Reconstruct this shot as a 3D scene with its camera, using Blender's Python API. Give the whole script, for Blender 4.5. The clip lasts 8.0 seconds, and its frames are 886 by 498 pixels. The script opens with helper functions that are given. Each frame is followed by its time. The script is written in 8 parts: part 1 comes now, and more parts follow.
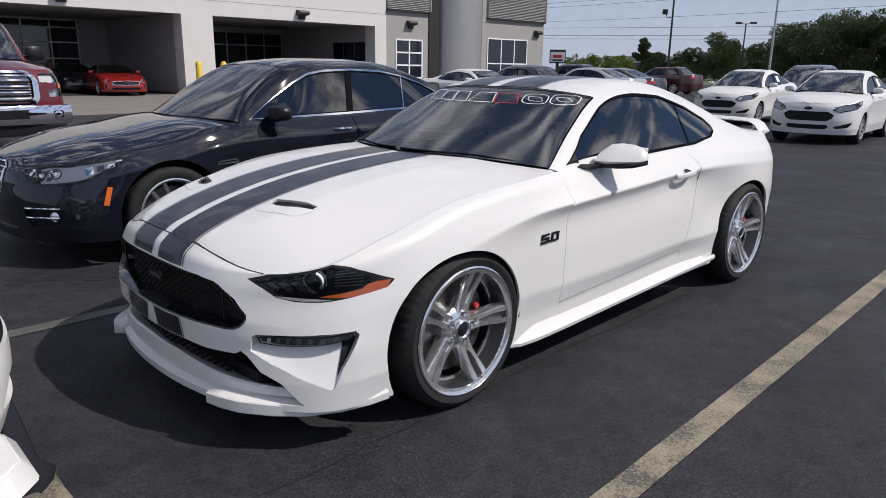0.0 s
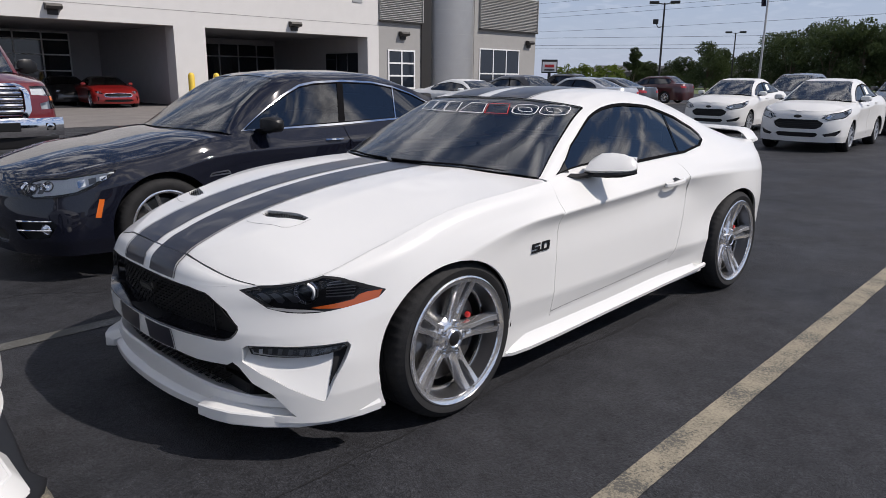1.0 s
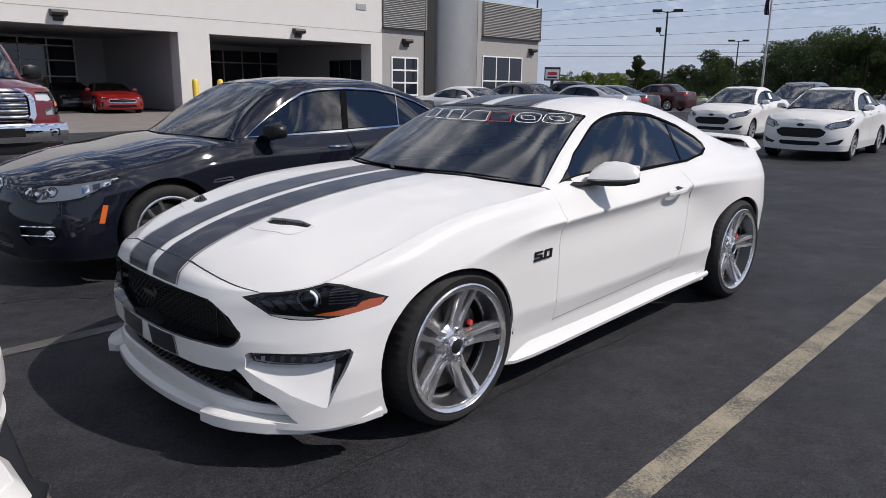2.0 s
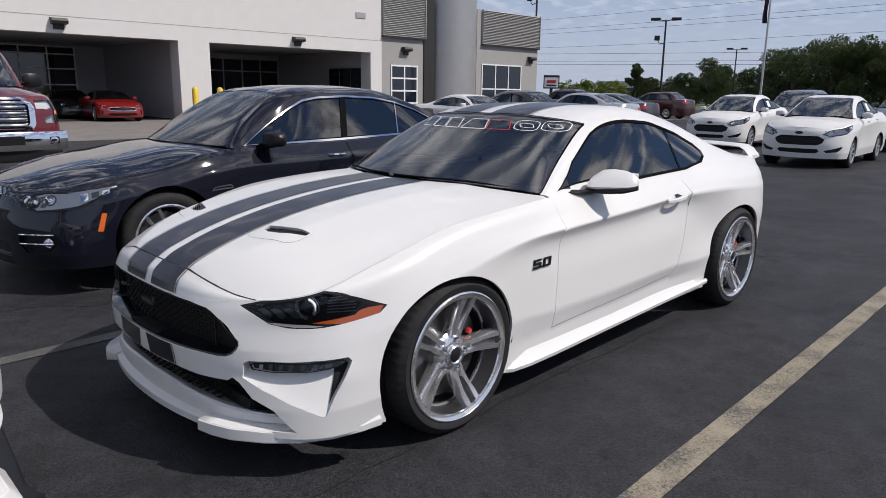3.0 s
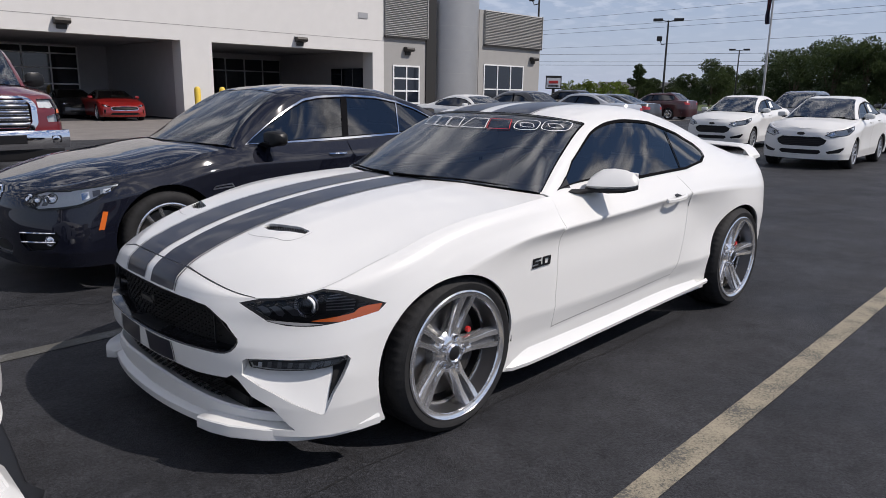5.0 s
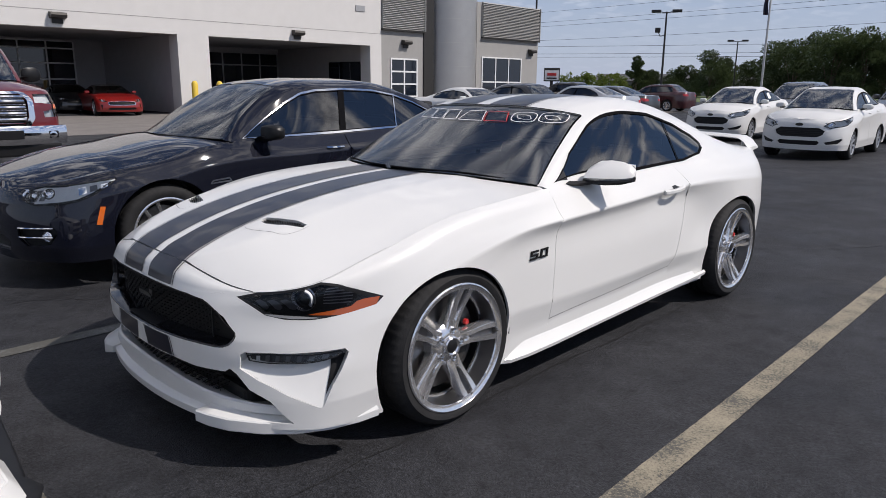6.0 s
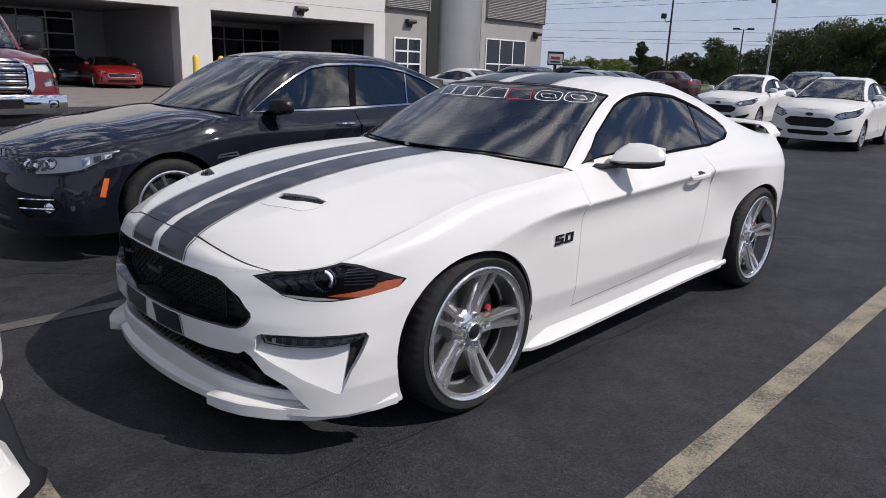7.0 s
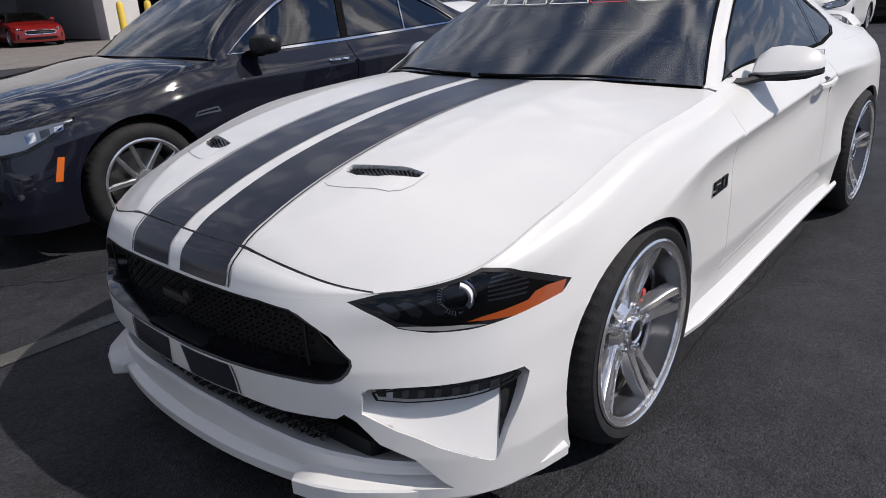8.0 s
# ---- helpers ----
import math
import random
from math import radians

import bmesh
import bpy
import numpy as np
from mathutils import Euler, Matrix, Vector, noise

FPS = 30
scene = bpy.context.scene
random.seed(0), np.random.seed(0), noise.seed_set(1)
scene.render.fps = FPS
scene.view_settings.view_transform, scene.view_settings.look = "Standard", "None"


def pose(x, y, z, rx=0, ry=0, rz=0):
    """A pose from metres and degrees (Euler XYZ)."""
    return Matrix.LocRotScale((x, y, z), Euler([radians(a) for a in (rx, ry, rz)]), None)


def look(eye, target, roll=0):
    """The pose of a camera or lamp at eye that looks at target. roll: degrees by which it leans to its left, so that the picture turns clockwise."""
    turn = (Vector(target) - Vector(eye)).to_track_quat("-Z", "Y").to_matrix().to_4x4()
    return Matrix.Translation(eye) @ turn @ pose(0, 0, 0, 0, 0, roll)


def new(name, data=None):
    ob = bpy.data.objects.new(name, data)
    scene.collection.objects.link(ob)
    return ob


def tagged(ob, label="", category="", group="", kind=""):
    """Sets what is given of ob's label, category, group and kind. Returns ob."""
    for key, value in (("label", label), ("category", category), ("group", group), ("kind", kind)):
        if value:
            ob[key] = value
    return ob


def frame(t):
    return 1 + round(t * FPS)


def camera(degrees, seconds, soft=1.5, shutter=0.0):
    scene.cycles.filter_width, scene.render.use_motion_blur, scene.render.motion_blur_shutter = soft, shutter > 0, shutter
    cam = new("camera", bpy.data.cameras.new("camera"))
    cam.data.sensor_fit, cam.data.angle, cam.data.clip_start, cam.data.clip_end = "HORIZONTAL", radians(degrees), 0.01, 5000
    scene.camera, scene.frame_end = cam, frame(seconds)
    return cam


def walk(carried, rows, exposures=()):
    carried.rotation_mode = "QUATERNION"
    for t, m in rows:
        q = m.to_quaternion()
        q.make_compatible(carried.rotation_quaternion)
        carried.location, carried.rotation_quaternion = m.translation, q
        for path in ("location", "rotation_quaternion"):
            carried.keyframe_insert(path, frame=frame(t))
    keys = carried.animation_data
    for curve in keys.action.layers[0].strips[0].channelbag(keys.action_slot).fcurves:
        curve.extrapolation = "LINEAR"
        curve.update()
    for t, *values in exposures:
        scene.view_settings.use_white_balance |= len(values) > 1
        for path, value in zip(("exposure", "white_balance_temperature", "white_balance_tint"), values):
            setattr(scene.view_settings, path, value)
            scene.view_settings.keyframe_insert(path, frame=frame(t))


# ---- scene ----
from mathutils.geometry import delaunay_2d_cdt

cam = camera(65.0, 8.0, soft=0.55)
PATH = [
    (0, (1.961, 2.778, 1.405), (0.615, 1.388, 0.898), 0.9),
    (0.5, (1.957, 2.776, 1.405), (0.604, 1.39, 0.908), 0.8),
    (1, (1.963, 2.797, 1.41), (0.6, 1.414, 0.93), 0.6),
    (1.5, (1.968, 2.798, 1.414), (0.607, 1.409, 0.944), 0.8),
    (3, (1.961, 2.797, 1.416), (0.596, 1.404, 0.976), 0.8),
    (3.5, (1.963, 2.804, 1.417), (0.599, 1.406, 0.99), 0.9),
    (4, (1.963, 2.807, 1.418), (0.599, 1.406, 0.999), 0.6),
    (4.5, (1.961, 2.806, 1.412), (0.599, 1.404, 0.986), 0.9),
    (6, (1.953, 2.814, 1.408), (0.592, 1.422, 0.95), 0.6),
    (6.5, (1.954, 2.806, 1.403), (0.6, 1.407, 0.945), 0.6),
    (7, (1.941, 2.65, 1.372), (0.582, 1.273, 0.865), 2.1),
    (7.3, (1.912, 2.410, 1.332), (0.584, 1.025, 0.766), 3.2),
    (7.5, (1.881, 2.184, 1.337), (0.553, 0.826, 0.709), 0.0),
    (7.8, (1.815, 1.897, 1.324), (0.415, 0.633, 0.662), -1.1),
    (8, (1.707, 1.67, 1.293), (0.308, 0.422, 0.598), -2.8),
]
walk(cam, [(t, look(eye, target, roll)) for t, eye, target, roll in PATH], exposures=[(0, 0.10, 6700, 14), (8, 0.10, 6700, 14)])

# ---- world and sun ----
SUN_FROM = Vector((-0.5, 0.87, 1.09)).normalized()
world = bpy.data.worlds.new("world")
scene.world = world
world.use_nodes = True
wt = world.node_tree
wt.nodes.clear()
w_out = wt.nodes.new("ShaderNodeOutputWorld")
w_bg = wt.nodes.new("ShaderNodeBackground")
w_sky = wt.nodes.new("ShaderNodeTexSky")
w_sky.sky_type = "NISHITA"
w_sky.sun_disc = False
w_sky.sun_elevation = math.asin(SUN_FROM.z)
w_sky.sun_rotation = math.atan2(SUN_FROM.x, SUN_FROM.y)
w_sky.altitude = 2500
w_sky.dust_density = 0.0
w_sky.air_density = 1.1
w_sky.ozone_density = 4.0
w_bg.inputs["Strength"].default_value = 0.095
# broken cumulus on a flat layer over the blue, lit from the sun's side
def w_node(kind, **values):
    n = wt.nodes.new("ShaderNode" + kind)
    for key, v in values.items():
        n.inputs[key.replace("_", " ")].default_value = v
    return n


def w_math(op, a, b):
    n = wt.nodes.new("ShaderNodeMath")
    n.operation = op
    for k, q in enumerate((a, b)):
        if isinstance(q, (int, float)):
            n.inputs[k].default_value = q
        else:
            wt.links.new(q, n.inputs[k])
    return n.outputs[0]


w_tc = w_node("TexCoord")
w_sep = w_node("SeparateXYZ")
wt.links.new(w_tc.outputs["Generated"], w_sep.inputs[0])
w_den = w_math("ADD", w_math("MAXIMUM", w_sep.outputs["Z"], 0.0), 0.16)
w_u, w_v = w_math("DIVIDE", w_sep.outputs["X"], w_den), w_math("DIVIDE", w_sep.outputs["Y"], w_den)


def cloud_noise(du, dv):
    c = w_node("CombineXYZ")
    wt.links.new(w_math("ADD", w_u, du), c.inputs[0])
    wt.links.new(w_math("ADD", w_v, dv), c.inputs[1])
    n = w_node("TexNoise", Scale=7.0, Detail=9.0, Roughness=0.54)
    wt.links.new(c.outputs[0], n.inputs["Vector"])
    return n.outputs["Fac"]


w_here, w_sunward = cloud_noise(7.35, 4.9), cloud_noise(7.35 - 0.03, 4.9 + 0.045)
w_cov = w_node("MapRange", From_Min=0.47, From_Max=0.60)
wt.links.new(w_here, w_cov.inputs["Value"])
w_shade = w_node("MapRange", From_Min=-0.06, From_Max=0.06)
wt.links.new(w_math("SUBTRACT", w_here, w_sunward), w_shade.inputs["Value"])
w_cloud = wt.nodes.new("ShaderNodeMix")
w_cloud.data_type = "RGBA"
w_cloud.inputs["A"].default_value = (4.9, 5.2, 5.8, 1)
w_cloud.inputs["B"].default_value = (11.4, 11.7, 12.2, 1)
wt.links.new(w_shade.outputs[0], w_cloud.inputs["Factor"])
# thin pale haze towards the horizon
w_hz = w_node("MapRange", From_Min=0.0, From_Max=0.34, To_Min=1.0, To_Max=0.0)
wt.links.new(w_sep.outputs["Z"], w_hz.inputs["Value"])
w_haze = wt.nodes.new("ShaderNodeMix")
w_haze.data_type = "RGBA"
w_haze.inputs["B"].default_value = (4.1, 4.75, 6.1, 1)
wt.links.new(w_hz.outputs[0], w_haze.inputs["Factor"])
wt.links.new(w_sky.outputs[0], w_haze.inputs["A"])
# the layer thins out low down
w_thin = w_node("MapRange", From_Min=0.08, From_Max=0.42, To_Min=0.03, To_Max=1.0)
wt.links.new(w_sep.outputs["Z"], w_thin.inputs["Value"])
w_mix = wt.nodes.new("ShaderNodeMix")
w_mix.data_type = "RGBA"
wt.links.new(w_math("MULTIPLY", w_cov.outputs[0], w_thin.outputs[0]), w_mix.inputs["Factor"])
wt.links.new(w_haze.outputs["Result"], w_mix.inputs["A"])
wt.links.new(w_cloud.outputs["Result"], w_mix.inputs["B"])
wt.links.new(w_mix.outputs["Result"], w_bg.inputs["Color"])
wt.links.new(w_bg.outputs[0], w_out.inputs["Surface"])
sun_data = bpy.data.lights.new("sun", "SUN")
sun_data.energy = 3.65
sun_data.angle = radians(0.55)
sun_data.color = (1.0, 0.96, 0.90)
sun = new("sun", sun_data)
sun.matrix_world = look(SUN_FROM * 40, (0, 0, 0))
scene.view_settings.exposure = 0.0

# ---- materials ----
def mat(name, colour, rough=0.5, metal=0.0, coat=0.0, vary=0.0, scale=8.0, bump=0.0, bump_scale=120.0, spec=0.5, flake=0.0):
    """A principled surface with two scales of variation in colour and roughness and an optional fine relief."""
    m = bpy.data.materials.new(name)
    m.use_nodes = True
    nt = m.node_tree
    b = nt.nodes["Principled BSDF"]
    b.inputs["Roughness"].default_value = rough
    b.inputs["Metallic"].default_value = metal
    b.inputs["Coat Weight"].default_value = coat
    b.inputs["Coat Roughness"].default_value = 0.03
    b.inputs["Specular IOR Level"].default_value = spec
    c = (*colour, 1)
    b.inputs["Base Color"].default_value = c
    if vary or bump:
        tc = nt.nodes.new("ShaderNodeTexCoord")
    if vary:
        n1 = nt.nodes.new("ShaderNodeTexNoise")
        n1.inputs["Scale"].default_value = scale
        n1.inputs["Detail"].default_value = 8
        n2 = nt.nodes.new("ShaderNodeTexNoise")
        n2.inputs["Scale"].default_value = scale * 14
        n2.inputs["Detail"].default_value = 4
        add = nt.nodes.new("ShaderNodeMath")
        add.operation = "ADD"
        ramp = nt.nodes.new("ShaderNodeValToRGB")
        ramp.color_ramp.elements[0].position = 0.7
        ramp.color_ramp.elements[1].position = 1.3
        ramp.color_ramp.elements[0].color = (*[q * (1 - vary) for q in colour], 1)
        ramp.color_ramp.elements[1].color = (*[min(1, q * (1 + vary)) for q in colour], 1)
        nt.links.new(tc.outputs["Object"], n1.inputs["Vector"])
        nt.links.new(tc.outputs["Object"], n2.inputs["Vector"])
        nt.links.new(n1.outputs["Fac"], add.inputs[0])
        nt.links.new(n2.outputs["Fac"], add.inputs[1])
        half = nt.nodes.new("ShaderNodeMath")
        half.operation = "MULTIPLY"
        half.inputs[1].default_value = 1.0
        nt.links.new(add.outputs[0], half.inputs[0])
        sub = nt.nodes.new("ShaderNodeMapRange")
        sub.inputs["From Min"].default_value = 0.7
        sub.inputs["From Max"].default_value = 1.3
        nt.links.new(half.outputs[0], sub.inputs["Value"])
        ramp.color_ramp.elements[0].position = 0.0
        ramp.color_ramp.elements[1].position = 1.0
        nt.links.new(sub.outputs[0], ramp.inputs["Fac"])
        nt.links.new(ramp.outputs["Color"], b.inputs["Base Color"])
    if bump:
        n3 = nt.nodes.new("ShaderNodeTexNoise")
        n3.inputs["Scale"].default_value = bump_scale
        n3.inputs["Detail"].default_value = 5
        bp = nt.nodes.new("ShaderNodeBump")
        bp.inputs["Strength"].default_value = bump
        bp.inputs["Distance"].default_value = 0.01
        nt.links.new(tc.outputs["Object"], n3.inputs["Vector"])
        nt.links.new(n3.outputs["Fac"], bp.inputs["Height"])
        nt.links.new(bp.outputs["Normal"], b.inputs["Normal"])
    return m


def glass_mat(name, tint, ior=1.5, rough=0.015):
    """Tinted pane: a clear film of the tint under a glossy surface."""
    m = bpy.data.materials.new(name)
    m.use_nodes = True
    nt = m.node_tree
    nt.nodes.clear()
    o = nt.nodes.new("ShaderNodeOutputMaterial")
    tr = nt.nodes.new("ShaderNodeBsdfTransparent")
    tr.inputs["Color"].default_value = (*tint, 1)
    gl = nt.nodes.new("ShaderNodeBsdfGlossy")
    gl.inputs["Roughness"].default_value = rough
    fr = nt.nodes.new("ShaderNodeFresnel")
    fr.inputs["IOR"].default_value = ior
    mx = nt.nodes.new("ShaderNodeMixShader")
    nt.links.new(fr.outputs[0], mx.inputs[0])
    nt.links.new(tr.outputs[0], mx.inputs[1])
    nt.links.new(gl.outputs[0], mx.inputs[2])
    nt.links.new(mx.outputs[0], o.inputs["Surface"])
    return m


def asphalt_mat():
    """Sealed asphalt: stone grain, mottling, pale worn patches and dark damp-looking stains."""
    m = mat("asphalt", (0.035, 0.036, 0.04), 0.7, spec=0.22)
    nt = m.node_tree
    b = nt.nodes["Principled BSDF"]
    tc = nt.nodes.new("ShaderNodeTexCoord")

    def noise_node(scale, detail, rough=0.6):
        n = nt.nodes.new("ShaderNodeTexNoise")
        n.inputs["Scale"].default_value = scale
        n.inputs["Detail"].default_value = detail
        n.inputs["Roughness"].default_value = rough
        nt.links.new(tc.outputs["Object"], n.inputs["Vector"])
        return n

    def ramp_of(node, p0, c0, p1, c1, out="Fac"):
        r = nt.nodes.new("ShaderNodeValToRGB")
        r.color_ramp.elements[0].position, r.color_ramp.elements[0].color = p0, (c0, c0, c0, 1)
        r.color_ramp.elements[1].position, r.color_ramp.elements[1].color = p1, (c1, c1, c1, 1)
        nt.links.new(node.outputs[out], r.inputs["Fac"])
        return r

    def times(a, c):
        x = nt.nodes.new("ShaderNodeMix")
        x.data_type, x.blend_type = "RGBA", "MULTIPLY"
        x.inputs["Factor"].default_value = 1.0
        nt.links.new(a, x.inputs["A"])
        nt.links.new(c, x.inputs["B"])
        return x.outputs["Result"]

    base = nt.nodes.new("ShaderNodeValToRGB")
    base.color_ramp.elements[0].position, base.color_ramp.elements[0].color = 0.36, (0.025, 0.026, 0.030, 1)
    base.color_ramp.elements[1].position, base.color_ramp.elements[1].color = 0.70, (0.047, 0.048, 0.054, 1)
    nt.links.new(noise_node(0.8, 8, 0.65).outputs["Fac"], base.inputs["Fac"])
    col = times(base.outputs["Color"], ramp_of(noise_node(7.0, 7, 0.7), 0.34, 0.72, 0.68, 1.28).outputs["Color"])
    col = times(col, ramp_of(noise_node(60.0, 4, 0.8), 0.36, 0.56, 0.66, 1.5).outputs["Color"])
    fine = nt.nodes.new("ShaderNodeTexVoronoi")
    fine.inputs["Scale"].default_value = 150
    nt.links.new(tc.outputs["Object"], fine.inputs["Vector"])
    col = times(col, ramp_of(fine, 0.0, 1.3, 0.65, 0.7, "Distance").outputs["Color"])
    col = times(col, ramp_of(noise_node(26.0, 7, 0.8), 0.36, 0.35, 0.42, 1.0).outputs["Color"])
    # sparse pale chips and dark oil spots
    col = times(col, ramp_of(noise_node(5.0, 3, 0.5), 0.26, 0.45, 0.33, 1.0).outputs["Color"])
    col = times(col, ramp_of(noise_node(110.0, 2, 0.5), 0.70, 1.0, 0.76, 2.6).outputs["Color"])
    nt.links.new(col, b.inputs["Base Color"])
    rr = ramp_of(noise_node(1.3, 6), 0.35, 0.55, 0.7, 0.8)
    nt.links.new(rr.outputs["Color"], b.inputs["Roughness"])
    bp = nt.nodes.new("ShaderNodeBump")
    bp.inputs["Strength"].default_value = 0.7
    bp.inputs["Distance"].default_value = 0.004
    bp.invert = True
    nt.links.new(fine.outputs["Distance"], bp.inputs["Height"])
    nt.links.new(bp.outputs["Normal"], b.inputs["Normal"])
    return m


def worn_paint_mat(name, colour, wear):
    """Old road paint: lets the dark asphalt through in flecks and patches."""
    m = mat(name, colour, 0.8)
    nt = m.node_tree
    b = nt.nodes["Principled BSDF"]
    tc = nt.nodes.new("ShaderNodeTexCoord")
    n1 = nt.nodes.new("ShaderNodeTexNoise")
    n1.inputs["Scale"].default_value = 95
    n1.inputs["Detail"].default_value = 9
    n1.inputs["Roughness"].default_value = 0.7
    n2 = nt.nodes.new("ShaderNodeTexNoise")
    n2.inputs["Scale"].default_value = 5
    n2.inputs["Detail"].default_value = 5
    s = nt.nodes.new("ShaderNodeMath")
    s.operation = "MULTIPLY_ADD"
    s.inputs[1].default_value = 0.6
    nt.links.new(tc.outputs["Object"], n1.inputs["Vector"])
    nt.links.new(tc.outputs["Object"], n2.inputs["Vector"])
    nt.links.new(n2.outputs["Fac"], s.inputs[0])
    nt.links.new(n1.outputs["Fac"], s.inputs[2])
    ramp = nt.nodes.new("ShaderNodeValToRGB")
    ramp.color_ramp.elements[0].position = wear - 0.06
    ramp.color_ramp.elements[0].color = (0.07, 0.068, 0.06, 1)
    mid = ramp.color_ramp.elements.new(wear + 0.05)
    mid.color = (*[q * 0.72 for q in colour], 1)
    ramp.color_ramp.elements[-1].position = wear + 0.22
    ramp.color_ramp.elements[-1].color = (*colour, 1)
    nt.links.new(s.outputs[0], ramp.inputs["Fac"])
    nt.links.new(ramp.outputs["Color"], b.inputs["Base Color"])
    return m


M_WHITE = mat("white_car_paint", (0.66, 0.66, 0.65), 0.38, coat=0.4)
M_NAVY = mat("dark_blue_grey_car_paint", (0.006, 0.007, 0.014), 0.5, coat=1.0, spec=0.06)
M_REDTRUCK = mat("ruby_red_car_paint", (0.13, 0.007, 0.012), 0.3, metal=0.3, coat=1.0)
M_MAROON = mat("maroon_car_paint", (0.042, 0.004, 0.007), 0.3, metal=0.2, coat=1.0)
# the bay's shade on the red sports car is put into this darker red
M_RED = mat("shade_dimmed_red_car_paint", (0.20, 0.007, 0.006), 0.28, coat=1.0)
M_BLACKCAR = mat("black_car_paint", (0.012, 0.012, 0.014), 0.3, coat=1.0)
M_SILVER = mat("silver_car_paint", (0.42, 0.43, 0.45), 0.35, metal=0.6, coat=1.0)
M_GREYCAR = mat("dark_grey_car_paint", (0.035, 0.036, 0.04), 0.3, metal=0.4, coat=1.0)
M_STRIPE = mat("charcoal_stripe_vinyl", (0.014, 0.015, 0.024), 0.28, coat=0.2, spec=0.3)
M_PLASTIC = mat("black_plastic", (0.010, 0.010, 0.011), 0.4, vary=0.15, scale=30, spec=0.3)
M_LAMPGREY = mat("grey_lamp_bowl", (0.16, 0.16, 0.165), 0.3, metal=0.6)
M_GLOSSBLACK = mat("gloss_black_plastic", (0.006, 0.006, 0.008), 0.12)
M_LAMPSILVER = mat("silver_lamp_bowl", (0.74, 0.75, 0.77), 0.35, metal=0.1)
M_FOGBOWL = mat("dark_fog_lamp_bowl", (0.10, 0.10, 0.105), 0.25, metal=0.7)
M_GRILLE = mat("matt_black_grille", (0.006, 0.006, 0.007), 0.6, spec=0.25)
M_REFLECTOR = mat("lamp_reflector", (0.75, 0.76, 0.78), 0.22, metal=0.7)
M_RUBBER = mat("black_rubber", (0.006, 0.006, 0.007), 0.9, vary=0.25, scale=20, spec=0.05)
M_TYRE = mat("tyre_rubber", (0.020, 0.020, 0.021), 0.7, vary=0.3, scale=12, bump=0.15, bump_scale=220, spec=0.2)
M_RIM = mat("brushed_silver_alloy", (0.77, 0.77, 0.78), 0.15, metal=0.9, vary=0.06, scale=14)
M_RIMDARK = mat("grey_barrel_alloy", (0.17, 0.17, 0.175), 0.3, metal=0.9)
# darker copy of the rim alloy, shade painted into the spoke grooves
M_RIMGROOVE = mat("groove_shade_alloy", (0.13, 0.13, 0.135), 0.4, metal=0.85)
M_GAP = mat("dark_panel_gap", (0.02, 0.02, 0.022), 0.8, spec=0.1)
M_SEAMLIGHT = mat("pale_panel_seam", (0.40, 0.40, 0.40), 0.8, spec=0.1)
M_SEAM = mat("grey_panel_seam", (0.22, 0.22, 0.225), 0.8, spec=0.1)
M_VENTMESH = mat("glossy_black_vent_mesh", (0.05, 0.05, 0.052), 0.25, metal=0.5)
M_CHROME = mat("chrome", (0.78, 0.78, 0.80), 0.07, metal=1.0)
M_STEEL = mat("brake_steel", (0.30, 0.29, 0.28), 0.35, metal=1.0, vary=0.2, scale=30)
M_CALIPER = mat("red_caliper_paint", (0.45, 0.02, 0.02), 0.4)
M_GLASS = glass_mat("tinted_glass", (0.10, 0.12, 0.15), 2.2)
M_WSGLASS = glass_mat("windscreen_glass", (0.50, 0.57, 0.54), 2.9, 0.12)
M_CLEAR = glass_mat("clear_lens", (0.85, 0.87, 0.88))
M_SMOKE = glass_mat("smoked_lens", (0.55, 0.56, 0.60))
M_ORANGE = mat("orange_marker_lens", (0.65, 0.13, 0.012), 0.2, coat=1.0)
M_AMBER = mat("amber_lens", (0.32, 0.058, 0.005), 0.18, coat=1.0)
M_INTERIOR = mat("dark_cabin_trim", (0.022, 0.022, 0.024), 0.7, vary=0.2)
M_REDLENS = mat("red_lamp_lens", (0.35, 0.01, 0.01), 0.15, coat=1.0)
M_VINYLW = mat("white_vinyl", (0.75, 0.75, 0.75), 0.4)
M_VINYLR = mat("red_vinyl", (0.5, 0.03, 0.03), 0.4)
M_ASPHALT = asphalt_mat()
M_LINE = worn_paint_mat("worn_yellow_line_paint", (0.285, 0.25, 0.185), 0.74)
M_LINEOLD = worn_paint_mat("faded_grey_line_paint", (0.15, 0.15, 0.145), 0.84)
M_CONC = mat("pale_concrete", (0.165, 0.15, 0.14), 0.85, vary=0.22, scale=1.5, bump=0.2, bump_scale=60)
M_STUCCO = mat("white_stucco", (0.585, 0.575, 0.56), 0.85, vary=0.03, scale=2, bump=0.12, bump_scale=90)
M_GREYSTUCCO = mat("grey_stucco", (0.30, 0.295, 0.285), 0.85, vary=0.04, scale=2, bump=0.12, bump_scale=90)
M_METALPANEL = mat("grey_metal_panel", (0.36, 0.36, 0.36), 0.42, metal=0.5, vary=0.05, scale=1.5)
M_LOUVRE = mat("grey_louvre_metal", (0.40, 0.395, 0.385), 0.5, metal=0.3)
M_SOFFIT = mat("grey_soffit_plaster", (0.40, 0.39, 0.40), 0.9, vary=0.06, scale=2)
M_WINDOW = mat("dark_window_glass", (0.010, 0.014, 0.022), 0.04, spec=0.75)
M_ALU = mat("white_window_aluminium", (0.72, 0.72, 0.72), 0.4)
M_ALUGREY = mat("grey_window_aluminium", (0.38, 0.38, 0.38), 0.4, metal=0.4)
